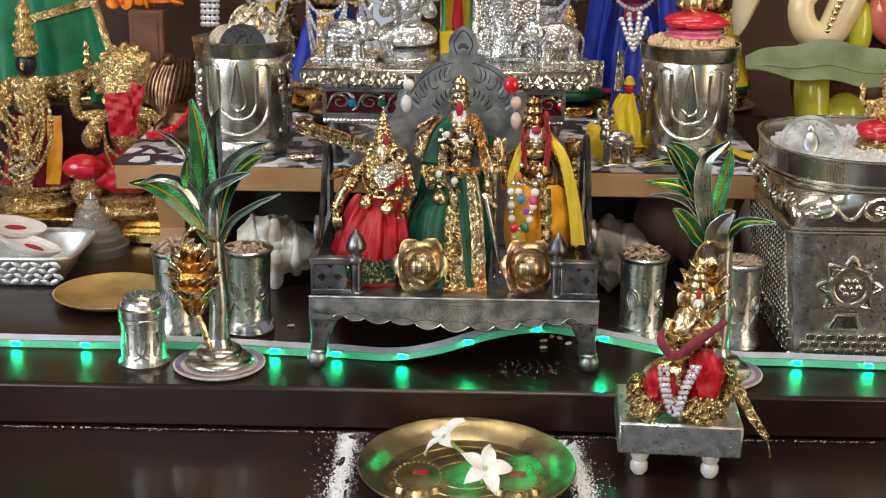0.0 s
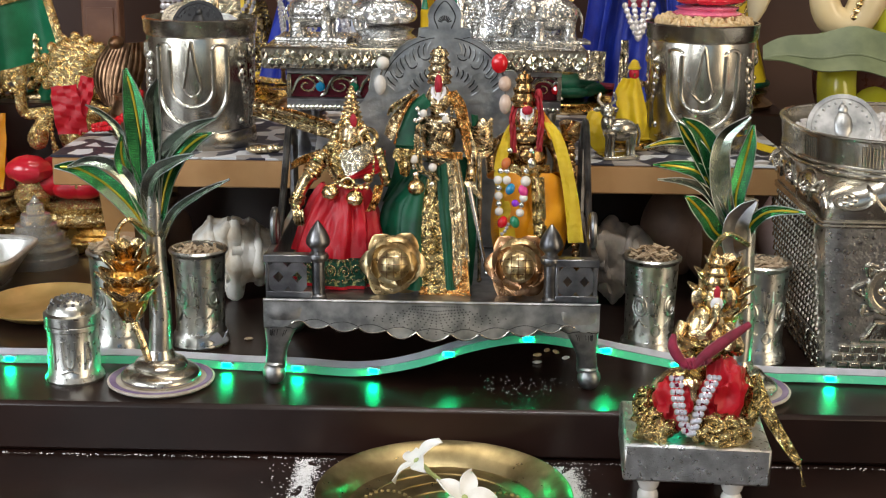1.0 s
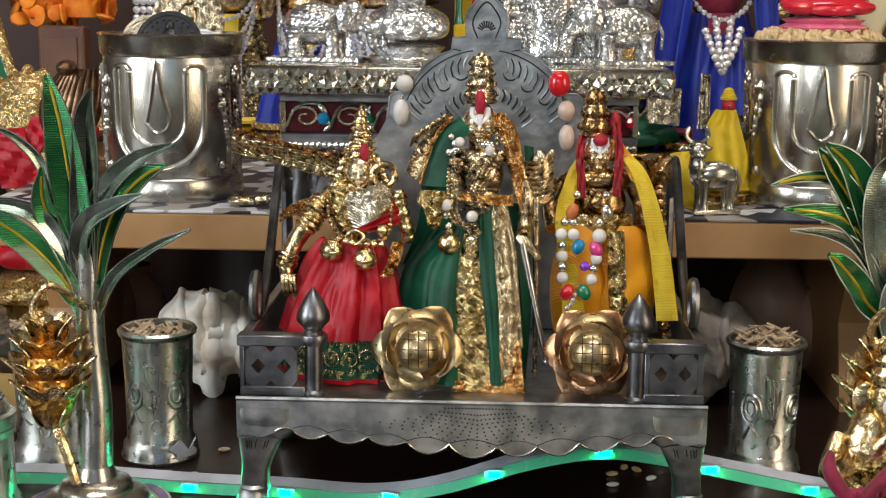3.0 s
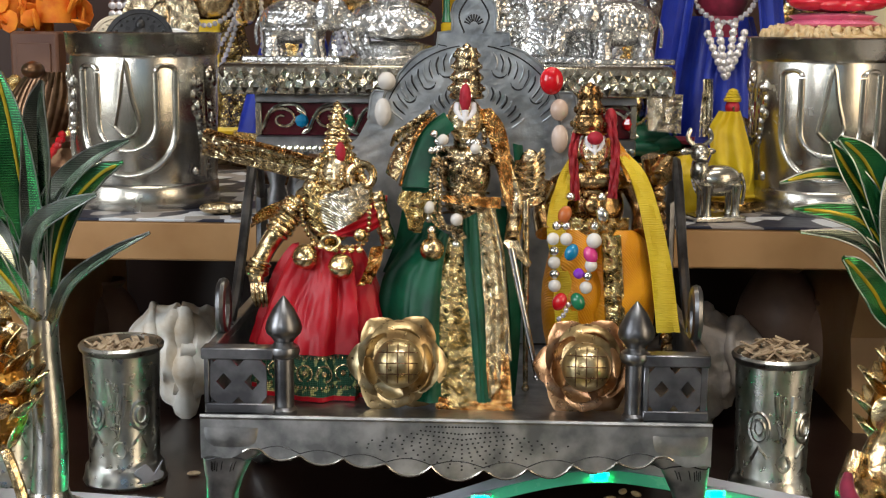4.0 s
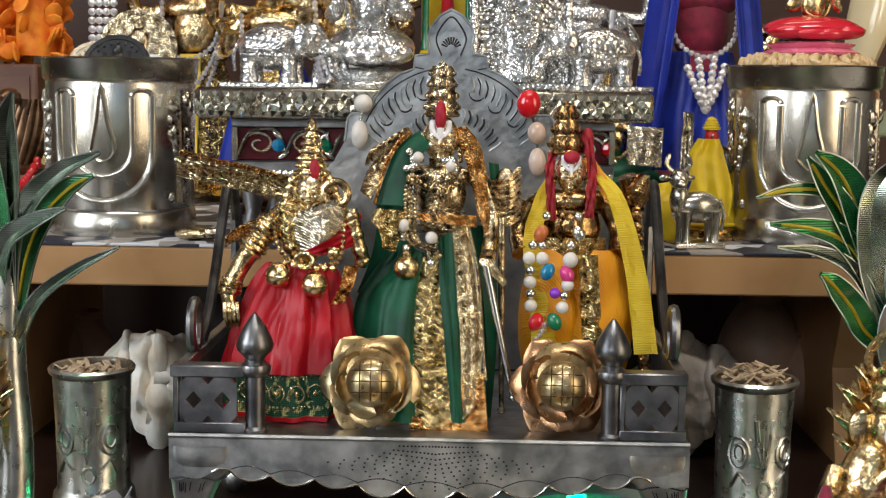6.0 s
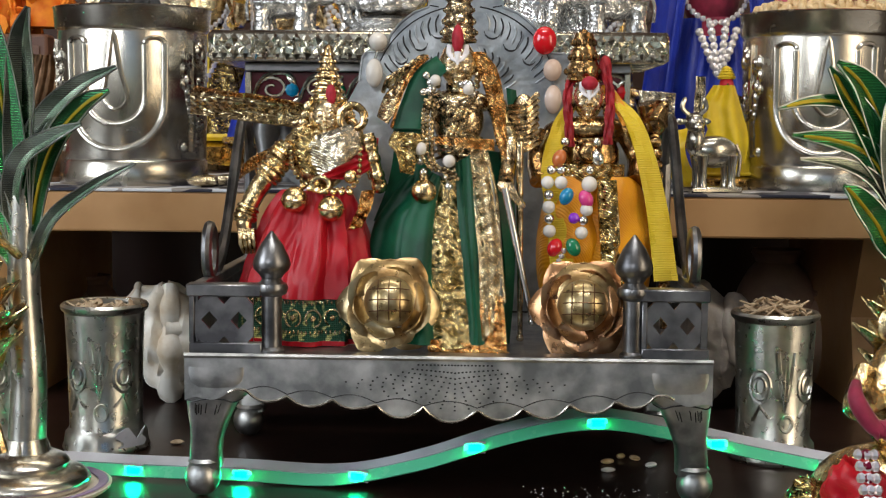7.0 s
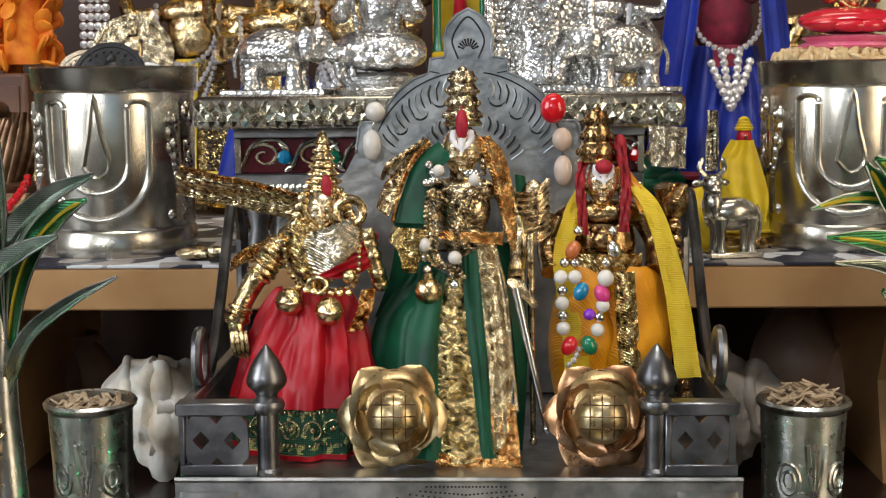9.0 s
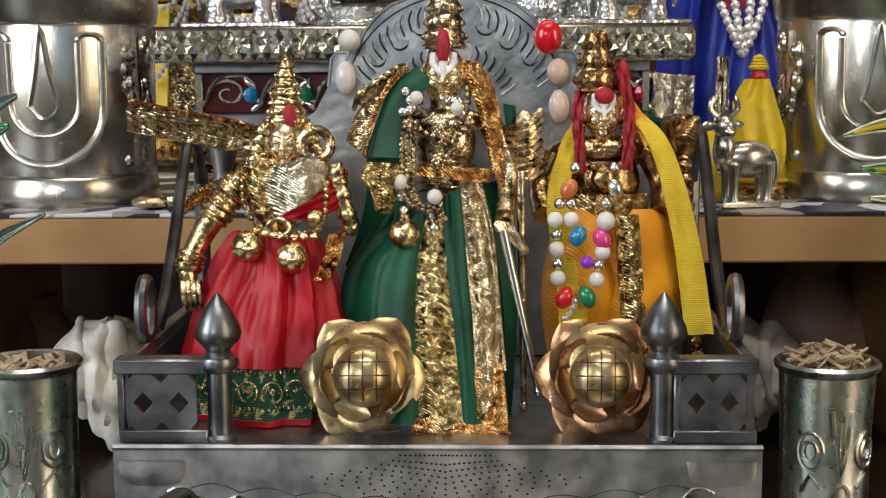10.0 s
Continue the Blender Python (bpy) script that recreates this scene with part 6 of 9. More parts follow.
def elephant(at, s, turn, label):
    f = Form()
    f.box(-0.030, 0.026, -0.010, 0.010, 0.0, 0.003, 0.0008)
    f.ell((-0.002, 0, 0.022), (0.020, 0.0115, 0.0125), 0, 20, 14)
    f.box(-0.016, 0.011, -0.0125, 0.0125, 0.018, 0.030, 0.004)
    f.ell((0.020, 0, 0.026), (0.0085, 0.0080, 0.0095), 0, 16, 12)
    for q in (-1, 1):
        f.ell((0.0165, q * 0.0085, 0.026), (0.0050, 0.0022, 0.0085), 0, 12, 8)
        f.tube(bez([(0.0250, q * 0.004, 0.020), (0.0300, q * 0.0055, 0.018), (0.0335, q * 0.0055, 0.0205)], 4), [0.0014] * 8 + [0.0006], 0, 7)
        for x in (-0.014, 0.009):
            f.lathe((x, q * 0.006, 0.003), [(0.0, 0), (0.0050, 0), (0.0052, 0.002), (0.0042, 0.006), (0.0050, 0.014), (0.0, 0.018)], 0, 12)
        for i in range(12):
            a = 2 * math.pi * i / 12
            f.ell((-0.0025 + 0.009 * math.cos(a), q * 0.0125, 0.0235 + 0.0055 * math.sin(a)), 0.0013, 0, 6, 5)
    tr = bez([(0.0265, 0, 0.025), (0.0310, 0, 0.018), (0.0325, 0, 0.011), (0.0350, 0, 0.0075), (0.0385, 0, 0.0095), (0.0385, 0, 0.0150)], 5)
    f.tube(tr, [0.0046 - 0.0028 * i / (len(tr) - 1) for i in range(len(tr))], 0, 10)
    f.tube(bez([(-0.021, 0, 0.026), (-0.0245, 0, 0.018), (-0.0240, 0, 0.009)], 4), 0.0010, 0, 6)
    for i in range(20):
        f.ell((-0.016 + 0.028 * i / 19, -0.0125, 0.0175), 0.0011, 0, 6, 4)
    ob = solo("elephant_statue", f, GLASS_SILVER, label, "statue", "silver elephants on the stand")
    ob.location, ob.scale = at, (s, s, s)
    ob.rotation_euler = (0, 0, radians(turn))
    return ob


elephant((-0.0900, 0.205, 0.1985), 0.98, -8, "chased silver elephant facing the seated silver idol")
elephant((0.0820, 0.205, 0.1985), 0.98, 188, "chased silver elephant facing the silver plaque")
idol("silver_goddess_statue", (-0.0400, 0.212, 0.1985), 0.112, [GLASS_SILVER] * 5, "bright silver seated idol on a lotus base", 0.215, True, True, 2, 0.0, "silver idols on the stand", 4)
shrine = thing("yellow_shrine", (0.0, 0.240, 0.1985), "small yellow and gold box shrine with a red figure", "shrine")
part("base", Form().box(-0.014, 0.016, 0.228, 0.252, 0.1985, 0.2200, 0.001), YELLOW_PAINT, shrine)
part("backboard", Form().box(-0.014, 0.016, 0.246, 0.252, 0.2202, 0.2900, 0.001), YELLOW_PAINT, shrine)
for x in (-0.011, 0.013):
    part("pillar", Form().lathe((x, 0.232, 0.2202), [(0.0, 0), (0.003, 0), (0.002, 0.006), (0.002, 0.05), (0.003, 0.055), (0, 0.055)], n=12), GREEN_GEM, shrine, "green pillar")
f = Form()
f.lathe((0.001, 0.236, 0.2202), [(0, 0), (0.005, 0), (0.005, 0.01), (0.003, 0.03), (0.0045, 0.036), (0.002, 0.04), (0.003, 0.048), (0, 0.055)], n=14)
part("red_figure", f, RED_PAINT, shrine)

plaque = thing("silver_plaque", (0.0420, 0.215, 0.1985), "silver arched plaque with a raised standing idol", "plaque")
out = [(0.0130, 0.1985), (0.0700, 0.1985), (0.0690, 0.2700), (0.0600, 0.2830), (0.0420, 0.2900), (0.0230, 0.2830), (0.0140, 0.2700)]
part("board", Form().plate(out, 0.216, 0.219), SILVER_CHASED, plaque)
part("base", Form().box(0.0120, 0.0710, 0.204, 0.222, 0.1985, 0.2030, 0.001), GLASS_SILVER, plaque)
f = Form()
f.lathe((0.0420, 0.211, 0.2030), [(0, 0), (0.014, 0), (0.0145, 0.006), (0.010, 0.010), (0.0115, 0.03), (0.008, 0.045), (0.012, 0.052), (0.004, 0.058), (0.0065, 0.066), (0.004, 0.078), (0, 0.085)], n=20, sy=0.6)
for q in range(3):
    string(f, [(0.0340 - q * 0.002, 0.2060, 0.2530), (0.0420, 0.2030, 0.2380 - q * 0.008), (0.0500 + q * 0.002, 0.2060, 0.2530)], 0.0016, 0, 2.0, 7, 5)
part("idol_relief", f, GLASS_SILVER, plaque)
f = Form()
for x in (0.0165, 0.0675):
    f.tube([(x, 0.2150, 0.2030), (x, 0.2150, 0.2680)], 0.0022, n=8)
f.tube(bez([(0.0165, 0.2150, 0.2680), (0.0260, 0.2150, 0.2800), (0.0420, 0.2150, 0.2860), (0.0580, 0.2150, 0.2800), (0.0675, 0.2150, 0.2680)], 6), 0.0022, n=8)
part("frame", f, GLASS_SILVER, plaque)

# small silver cow on the plank
f = Form()
f.box(-0.014, 0.014, -0.010, 0.010, 0.0, 0.003, 0.001)
f.ell((0.002, 0, 0.021), (0.0125, 0.0070, 0.0085), 0, 16, 12)
f.ell((-0.009, -0.001, 0.026), (0.0050, 0.0050, 0.0075), 0, 12, 10)
f.ell((-0.0105, -0.003, 0.036), (0.0050, 0.0060, 0.0052), 0, 12, 10)
f.ell((-0.0115, -0.0085, 0.0335), (0.0032, 0.0040, 0.0032), 0, 10, 8)
for q in (-1, 1):
    f.tube(bez([(-0.0105 + q * 0.003, -0.002, 0.040), (-0.0105 + q * 0.0065, -0.002, 0.0435), (-0.0105 + q * 0.005, -0.002, 0.049)], 4), [0.0013] * 8 + [0.0005], 0, 7)
    f.ell((-0.0105 + q * 0.0065, -0.001, 0.0365), (0.0035, 0.0012, 0.0018), 0, 8, 5)
    for x in (-0.006, 0.010):
        f.lathe((x, q * 0.004, 0.003), [(0, 0), (0.0028, 0), (0.0022, 0.003), (0.0024, 0.010), (0.0036, 0.016), (0, 0.018)], 0, 10)
f.tube(bez([(0.014, 0, 0.025), (0.0165, 0, 0.018), (0.0155, 0, 0.008)], 4), 0.0010, 0, 6)
cow = solo("cow_statue", f, SILVER, "small bright silver cow on the plank", "statue")
cow.location, cow.rotation_euler = (0.1330, 0.1800, 0.1182), (0, 0, radians(14))
f = Form().ell((-0.1300, 0.176, 0.1216), (0.010, 0.007, 0.0034), 0, 16, 8)
f.tube(bez([(-0.122, 0.174, 0.122), (-0.116, 0.173, 0.1225), (-0.112, 0.173, 0.1235)], 4), [0.003] * 5 + [0.0015] * 4, 0, 8)
solo("brass_oil_lamp", f, GOLD_PALE, "small brass oil lamp on the plank", "lamp")
idol("yellow_draped_figurine", (0.1480, 0.2250, 0.1182), 0.074, [GOLD, YELLOW_PAINT, YELLOW_PAINT, GOLD, GOLD, RED_PAINT], "small gold figurine with a red head under yellow cloth", 0.26, False, False, 0, 0, "", 9, 0.10, 5)
f = Form()
strap(f, [(0.1380, 0.2060, 0.1740), (0.1320, 0.2030, 0.1630), (0.1350, 0.1990, 0.1490), (0.1450, 0.1960, 0.1330)], [(0.1490, 0.2060, 0.1740), (0.1530, 0.2030, 0.1600), (0.1560, 0.1990, 0.1460), (0.1540, 0.1960, 0.1330)], th=0.0010, bulge=0.0060, wave=0.0022, waves=1.6, nu=18, nv=24)
solo("yellow_wrap", f, YELLOW_PAINT, "crumpled yellow cloth wrapped round the small gold figurine", "cloth", "yellow cloths")
f = Form()
ribbon(f, [(0.118, 0.20, 0.150), (0.116, 0.194, 0.138), (0.122, 0.192, 0.124), (0.130, 0.196, 0.120)], 0.012, 0.0008, across=(1, 0, 0.2), wave=0.001)
solo("yellow_cloth_tail", f, YELLOW_PAINT, "yellow cloth tail lying on the paper cover", "cloth", "yellow cloths")
f = Form()
ribbon(f, [(0.232, 0.215, 0.128), (0.242, 0.205, 0.124), (0.256, 0.198, 0.1215), (0.266, 0.196, 0.121)], 0.010, 0.0008, across=(0.2, 1, 0.3), wave=0.0006)
solo("yellow_cloth_tail", f, YELLOW_PAINT, "yellow ribbon end beside the tumbler", "cloth", "yellow cloths")

# hooded cobra and pot at the plank's end
f = Form()
f.sheet(lambda u, v: (-0.2530 + (u - 0.5) * 0.038 * math.sin(math.pi * (0.10 + 0.74 * v)) ** 0.7 + 0.010 * v * v, 0.250 - 0.010 * math.sin(math.pi * u) + 0.006 * v - 0.0003 * math.sin(u * 62), 0.142 + 0.048 * v), 60, 14, 0.003)
f.tube(bez([(-0.253, 0.252, 0.152), (-0.251, 0.254, 0.138), (-0.262, 0.250, 0.126), (-0.240, 0.246, 0.1225), (-0.228, 0.256, 0.124)], 6), 0.0050, 0, 10)
f.ell((-0.2470, 0.2350, 0.1915), (0.006, 0.010, 0.005), 0, 12, 8)
solo("cobra_statue", f, COPPER, "brown copper hooded cobra on the plank", "statue")
f = Form().lathe((-0.2330, 0.2350, 0.1182), [(0, 0), (0.018, 0), (0.020, 0.003), (0.015, 0.006), (0.019, 0.012), (0.021, 0.02), (0.016, 0.03), (0.018, 0.034), (0.0, 0.034)], n=24)
pot = thing("copper_pot", (-0.2330, 0.2350, 0.1182), "small copper pot with a red bead garland on the plank", "pot")
part("body", f, COPPER, pot)
f = Form()
for q in range(2):
    string(f, [(-0.2640, 0.222, 0.126 + q * 0.003), (-0.2450, 0.2100, 0.131 + q * 0.004), (-0.2300, 0.2080, 0.146), (-0.2230, 0.213, 0.156 + q * 0.003)], 0.0022, 0, 1.8, 7, 5)
part("bead_garland", f, RED_GEM, pot, "red sparkling bead garland", kind="stuff")


# ---- on the upper step ----
def cup(at, label, chips_h=0.004, seed=0):
    ob = thing("tin_cup", at, label, "cup", "tin cups on the step")
    R = 0.0172
    prof = [(0, 0), (R + 0.0022, 0), (R + 0.0030, 0.0015), (R + 0.0022, 0.0035), (R + 0.0016, 0.008), (R + 0.0004, 0.0095), (R - 0.0004, 0.011), (R, 0.040), (R + 0.0010, 0.064), (R + 0.0026, 0.0655), (R + 0.0030, 0.0672),
            (R + 0.0020, 0.0685), (R + 0.0004, 0.0680), (R, 0.062), (0, 0.061)]
    body = part("body", Form().lathe((0, 0, 0), prof, n=40), TINWARE, ob, local=True)
    f = Form()

    def on(a, z):
        return ((R + 0.0002) * math.sin(a), -(R + 0.0002) * math.cos(a), z)
    f.tube([on(-0.12, 0.052), on(-0.05, 0.040), on(0.10, 0.026), on(0.28, 0.040), on(0.34, 0.052)], 0.0013, n=6)
    f.tube([on(0.10, 0.030), on(0.12, 0.042), on(0.12, 0.051)], 0.0009, n=6)
    for s, c in ((1, -0.55), (-1, 0.75)):
        for r_ in (0.0048, 0.0026):
            f.tube([on(c + (r_ * math.cos(t)) / R, 0.036 + 1.5 * r_ * math.sin(t)) for t in (2 * math.pi * i / 14 for i in range(15))], 0.0008, n=5)
        f.tube([on(c - 0.2 * s, 0.020), on(c, 0.027), on(c + 0.25 * s, 0.022)], 0.0009, n=5)
    f.tube([on(0.15 + 0.16 * math.cos(t), 0.0195 + 0.0036 * math.sin(t)) for t in (2 * math.pi * i / 12 for i in range(13))], 0.0009, n=5)
    part("relief", f, TINWARE, body, "embossed scrolls", local=True)
    r = random.Random(seed)
    f = Form()
    for i in range(110):
        a, q = r.random() * 6.283, math.sqrt(r.random()) * (R - 0.003)
        m = Matrix.Translation((q * math.cos(a), q * math.sin(a), 0.0635 + r.random() * chips_h)) @ Euler((r.uniform(-0.6, 0.6), r.uniform(-0.6, 0.6), r.random() * 6)).to_matrix().to_4x4()
        f.box(-0.0045, 0.0045, -0.0011, 0.0011, -0.0004, 0.0004, 0.0002, 0, m)
    f.lathe((0, 0, 0.0612), [(R - 0.0006, 0), (R - 0.002, 0.002), (0, 0.003)], n=16)
    part("wood_chip_fill", f, CHIPS, ob, "dry pale wood chips", local=True, kind="stuff")
    return ob


cup((-0.2150, 0.0850, 0.0), "embossed tin cup heaped with dry wood chips", 0.010, 1)
cupb = cup((-0.1600, 0.0920, 0.0), "embossed tin cup of flat chips with a paper scrap beside it", 0.003, 2)
cup((0.1500, 0.0920, 0.0), "embossed tin cup heaped with pale wood chips", 0.009, 3)
cup((0.2220, 0.0800, 0.0), "embossed tin cup of chips beside the silver bin", 0.005, 4)
def scrap(u, v):
    a = 0.55 + 0.62 * u + 0.10 * math.sin(v * 7)
    z = 0.0035 + 0.0085 * v * (0.75 + 0.35 * math.sin(u * 6.5 + 0.6))
    return (-0.1600 + 0.0212 * math.sin(a), 0.0920 - 0.0212 * math.cos(a), z)


f = Form().sheet(scrap, 14, 6, 0.0005)
solo("paper_scrap", f, STRIP, "pale blue torn paper scrap at a tin cup's foot", "paper")

pot = thing("lidded_pot", (-0.2270, 0.0180, 0.0), "small silver pot with pierced domed lid", "pot")
R = 0.0165
part("body", Form().lathe((-0.2270, 0.0180, 0), [(0, 0), (R + 0.002, 0), (R + 0.0025, 0.002), (R + 0.001, 0.0045), (R, 0.006), (R - 0.0004, 0.034), (R + 0.0010, 0.035), (R + 0.0010, 0.0375), (R, 0.0385), (0, 0.0385)], n=36), TINWARE, pot)
lid = part("lid", Form().lathe((-0.2270, 0.0180, 0.0385), [(R + 0.001, 0), (R + 0.0012, 0.006), (R - 0.001, 0.007), (R - 0.002, 0.010), (R - 0.006, 0.0145), (0, 0.0165)], n=36), TINWARE, pot)
f = Form()
for q in range(3):
    for i in range(8 + 4 * q):
        a = 2 * math.pi * i / (8 + 4 * q)
        rr = 0.004 + 0.004 * q
        f.ell((-0.2270 + rr * math.cos(a), 0.0180 + rr * math.sin(a), 0.0550 - (rr / 0.0165) ** 2 * 0.0062), 0.0012, 0, 7, 5)
part("perforation", f, SILVER_DARK, lid, kind="stuff")
f = Form()
for pts in ([(-0.25, 0.029), (-0.20, 0.015), (0.0, 0.011), (0.20, 0.015), (0.25, 0.029)], [(0.0, 0.014), (0.0, 0.028)], [(-0.35, 0.008), (0.0, 0.010), (0.35, 0.008)], [(0.6, 0.010), (0.65, 0.028)], [(-0.6, 0.010), (-0.65, 0.028)], [(0.75, 0.028), (0.9, 0.018), (0.75, 0.010)]):
    f.tube(bez([(-0.2270 + R * math.sin(a + 0.1), 0.0180 - R * math.cos(a + 0.1), z) for a, z in pts], 4), 0.0010, n=6)
part("relief", f, TINWARE, pot)


def leaf(form, pts, w, k=0):
    """An enamelled leaf that arches along the points: a folded blade with a raised midrib."""
    line = bez(pts, 8)
    n_ = len(line) - 1

    def fn(u, v):
        i = min(n_, round(v * n_))
        d = (line[min(i + 1, n_)] - line[max(i - 1, 0)]).normalized()
        side = d.cross(Vector((0, -1, 0.35))).normalized()
        up = side.cross(d)
        t = i / n_
        ww = w * math.sin(math.pi * min(0.97, 0.10 + 0.88 * t)) ** 0.75
        s = (u - 0.5) * 2
        return line[i] + side * s * ww + up * abs(s) * ww * 0.45
    form.sheet(fn, 6, n_, 0.0007, k)
    return line


def plant_lamp(at, tips, bud, label, trunk_top, mirror=1):
    ob = thing("plantain_ornament", at, label, "ornament", "plantain tree ornaments")
    x, y, z = at
    part("saucer", Form().lathe((x, y, 0), [(0, 0.0), (0.0300, 0.0), (0.0335, 0.0022), (0.0338, 0.0034), (0.0325, 0.0036), (0.0290, 0.0028), (0.0, 0.0028)], n=48), PLATE_CREAM, ob, "white and purple rimmed saucer")
    part("saucer_band", Form().lathe((x, y, 0.0004), [(0.0285, 0.0027), (0.0300, 0.0032), (0.0318, 0.0036), (0.0325, 0.0036), (0.0318, 0.0040), (0.0285, 0.0032)], n=48), PLATE_PURPLE, ob)
    part("foot", Form().lathe((x, y, 0.0030), [(0, 0), (0.0245, 0), (0.0254, 0.0016), (0.0252, 0.0036), (0.0230, 0.0060), (0.0185, 0.0078), (0.0168, 0.0084), (0.0170, 0.0100), (0.0155, 0.0122), (0.0120, 0.0138), (0.0098, 0.0146), (0.0092, 0.0165), (0.0080, 0.020), (0.0, 0.020)], n=40), SILVER, ob, "domed silver foot")
    tr = bez([(x, y, 0.018), (x + 0.0012 * mirror, y + 0.001, 0.050), (x - 0.0005 * mirror, y + 0.002, 0.085), (x, y + 0.002, trunk_top)], 6)
    part("trunk", Form().tube(tr, [0.0078 - 0.0020 * i / (len(tr) - 1) for i in range(len(tr))], 0, 14), TINWARE, ob, "ridged silver trunk")
    for pts, w, m_ in tips:
        f = Form()
        p0 = Vector((x, y + 0.002, min(trunk_top - 0.036, pts[0][2] - 0.012)))
        world_pts = [p0] + [Vector((x + a, y + b, c)) for a, b, c in pts]
        line = leaf(f, world_pts, w)
        lf = part("leaf", f, m_, ob)
        e = Form()
        for s_ in (0, 1):
            e.tube([f.v[j * 7 + 6 * s_] for j in range(len(line))], 0.0003, 0, 5)
        e.v = [tuple(p) for p in e.v]
        part("leaf_edge", e, SILVER_OLD, lf, "fine silver edge", local=True)
        if m_ is ENAMEL:
            f = Form()
            f.tube([q + Vector((0, -0.0006, 0.0002)) for q in line[3:-2]], [0.0008] * (len(line) - 6) + [0.0004], 0, 6)
            part("midrib", f, ENAMEL_RIB, lf)
    bx, by, bz = bud
    f = Form().tube(bez([(x, y - 0.004, 0.098), (bx + 0.002, by, 0.1130 + bz - 0.07), (bx - 0.006 * mirror, by, 0.104 + bz - 0.07), (bx - 0.004 * mirror, by, bz + 0.022)], 6), 0.0018, 0, 8)
    part("flower_stem", f, GOLD, ob)
    f = Form().tube(bez([(bx, by, bz - 0.018), (bx + 0.006 * mirror, by - 0.003, bz - 0.030), (bx + 0.011 * mirror, by - 0.004, bz - 0.046)], 5), 0.0024, 0, 8)
    part("flower_stalk", f, GOLD, ob)
    for ring, (zz, rr, cnt) in enumerate(((0.019, 0.0085, 6), (0.011, 0.0135, 8), (0.001, 0.0160, 9), (-0.009, 0.0140, 8), (-0.018, 0.0085, 6))):
        for i in range(cnt):
            a = 2 * math.pi * (i + 0.5 * (ring % 2)) / cnt
            c, s = math.cos(a), math.sin(a)
            f = Form()

            def fn(u, v, c=c, s=s, zz=zz, rr=rr):
                q = (u - 0.5) * 2
                w_ = 0.0064 * math.sin(math.pi * min(0.96, 0.2 + v * 0.78)) ** 0.8
                r_ = rr * (0.45 + 0.85 * v)
                return (bx + r_ * c - q * w_ * s, by + r_ * s * 0.8 + q * w_ * c, bz + zz - 0.004 + 0.014 * v + abs(q) * w_ * 0.4)
            f.sheet(fn, 4, 5, 0.0006)
            part("petal", f, GOLD, ob)
    part("flower_core", Form().ell((bx, by, bz), (0.0125, 0.0105, 0.021), 0, 18, 14), BUD_GOLD, ob, "orange gold bud core")
    return ob


GT = ENAMEL
plant_lamp((-0.1700, 0.0120, 0.0), [
    ([(-0.0030, -0.0020, 0.1350), (-0.0050, -0.0060, 0.1600), (-0.0070, -0.0100, 0.1830), (-0.0100, -0.0140, 0.2020)], 0.0080, GT),
    ([(0.0000, -0.0020, 0.1360), (0.0030, -0.0060, 0.1600), (0.0050, -0.0100, 0.1830), (0.0090, -0.0140, 0.1960)], 0.0062, ENAMEL_SILVER),
    ([(-0.0090, -0.0020, 0.1290), (-0.0160, -0.0060, 0.1600), (-0.0250, -0.0100, 0.1730), (-0.0350, -0.0140, 0.1800)], 0.0024, ENAMEL_SILVER),
    ([(-0.0110, -0.0020, 0.1110), (-0.0260, -0.0060, 0.1290), (-0.0420, -0.0100, 0.1400), (-0.0560, -0.0140, 0.1420)], 0.0062, GT),
    ([(-0.0080, -0.0020, 0.1190), (-0.0180, -0.0060, 0.1380), (-0.0340, -0.0100, 0.1450), (-0.0480, -0.0140, 0.1420)], 0.0042, ENAMEL_SILVER),
    ([(0.0030, -0.0020, 0.1320), (0.0110, -0.0060, 0.1510), (0.0260, -0.0100, 0.1650), (0.0430, -0.0140, 0.1730)], 0.0048, ENAMEL_SILVER),
    ([(0.0080, -0.0020, 0.1270), (0.0170, -0.0060, 0.1460), (0.0290, -0.0100, 0.1580), (0.0400, -0.0140, 0.1640)], 0.0056, GT),
    ([(-0.0030, -0.0020, 0.1190), (0.0020, -0.0060, 0.1360), (0.0150, -0.0100, 0.1450), (0.0290, -0.0140, 0.1510)], 0.0044, ENAMEL_SILVER),
    ([(0.0050, -0.0020, 0.0960), (0.0140, -0.0060, 0.1130), (0.0310, -0.0100, 0.1260), (0.0500, -0.0140, 0.1360)], 0.0028, ENAMEL_SILVER),
    ([(-0.0120, -0.0020, 0.1300), (-0.0160, -0.0080, 0.1460), (-0.0140, -0.0140, 0.1620)], 0.0052, GT),
], (-0.1830, -0.0060, 0.068), "silver plantain tree ornament with green leaves and a gold blossom", 0.125)
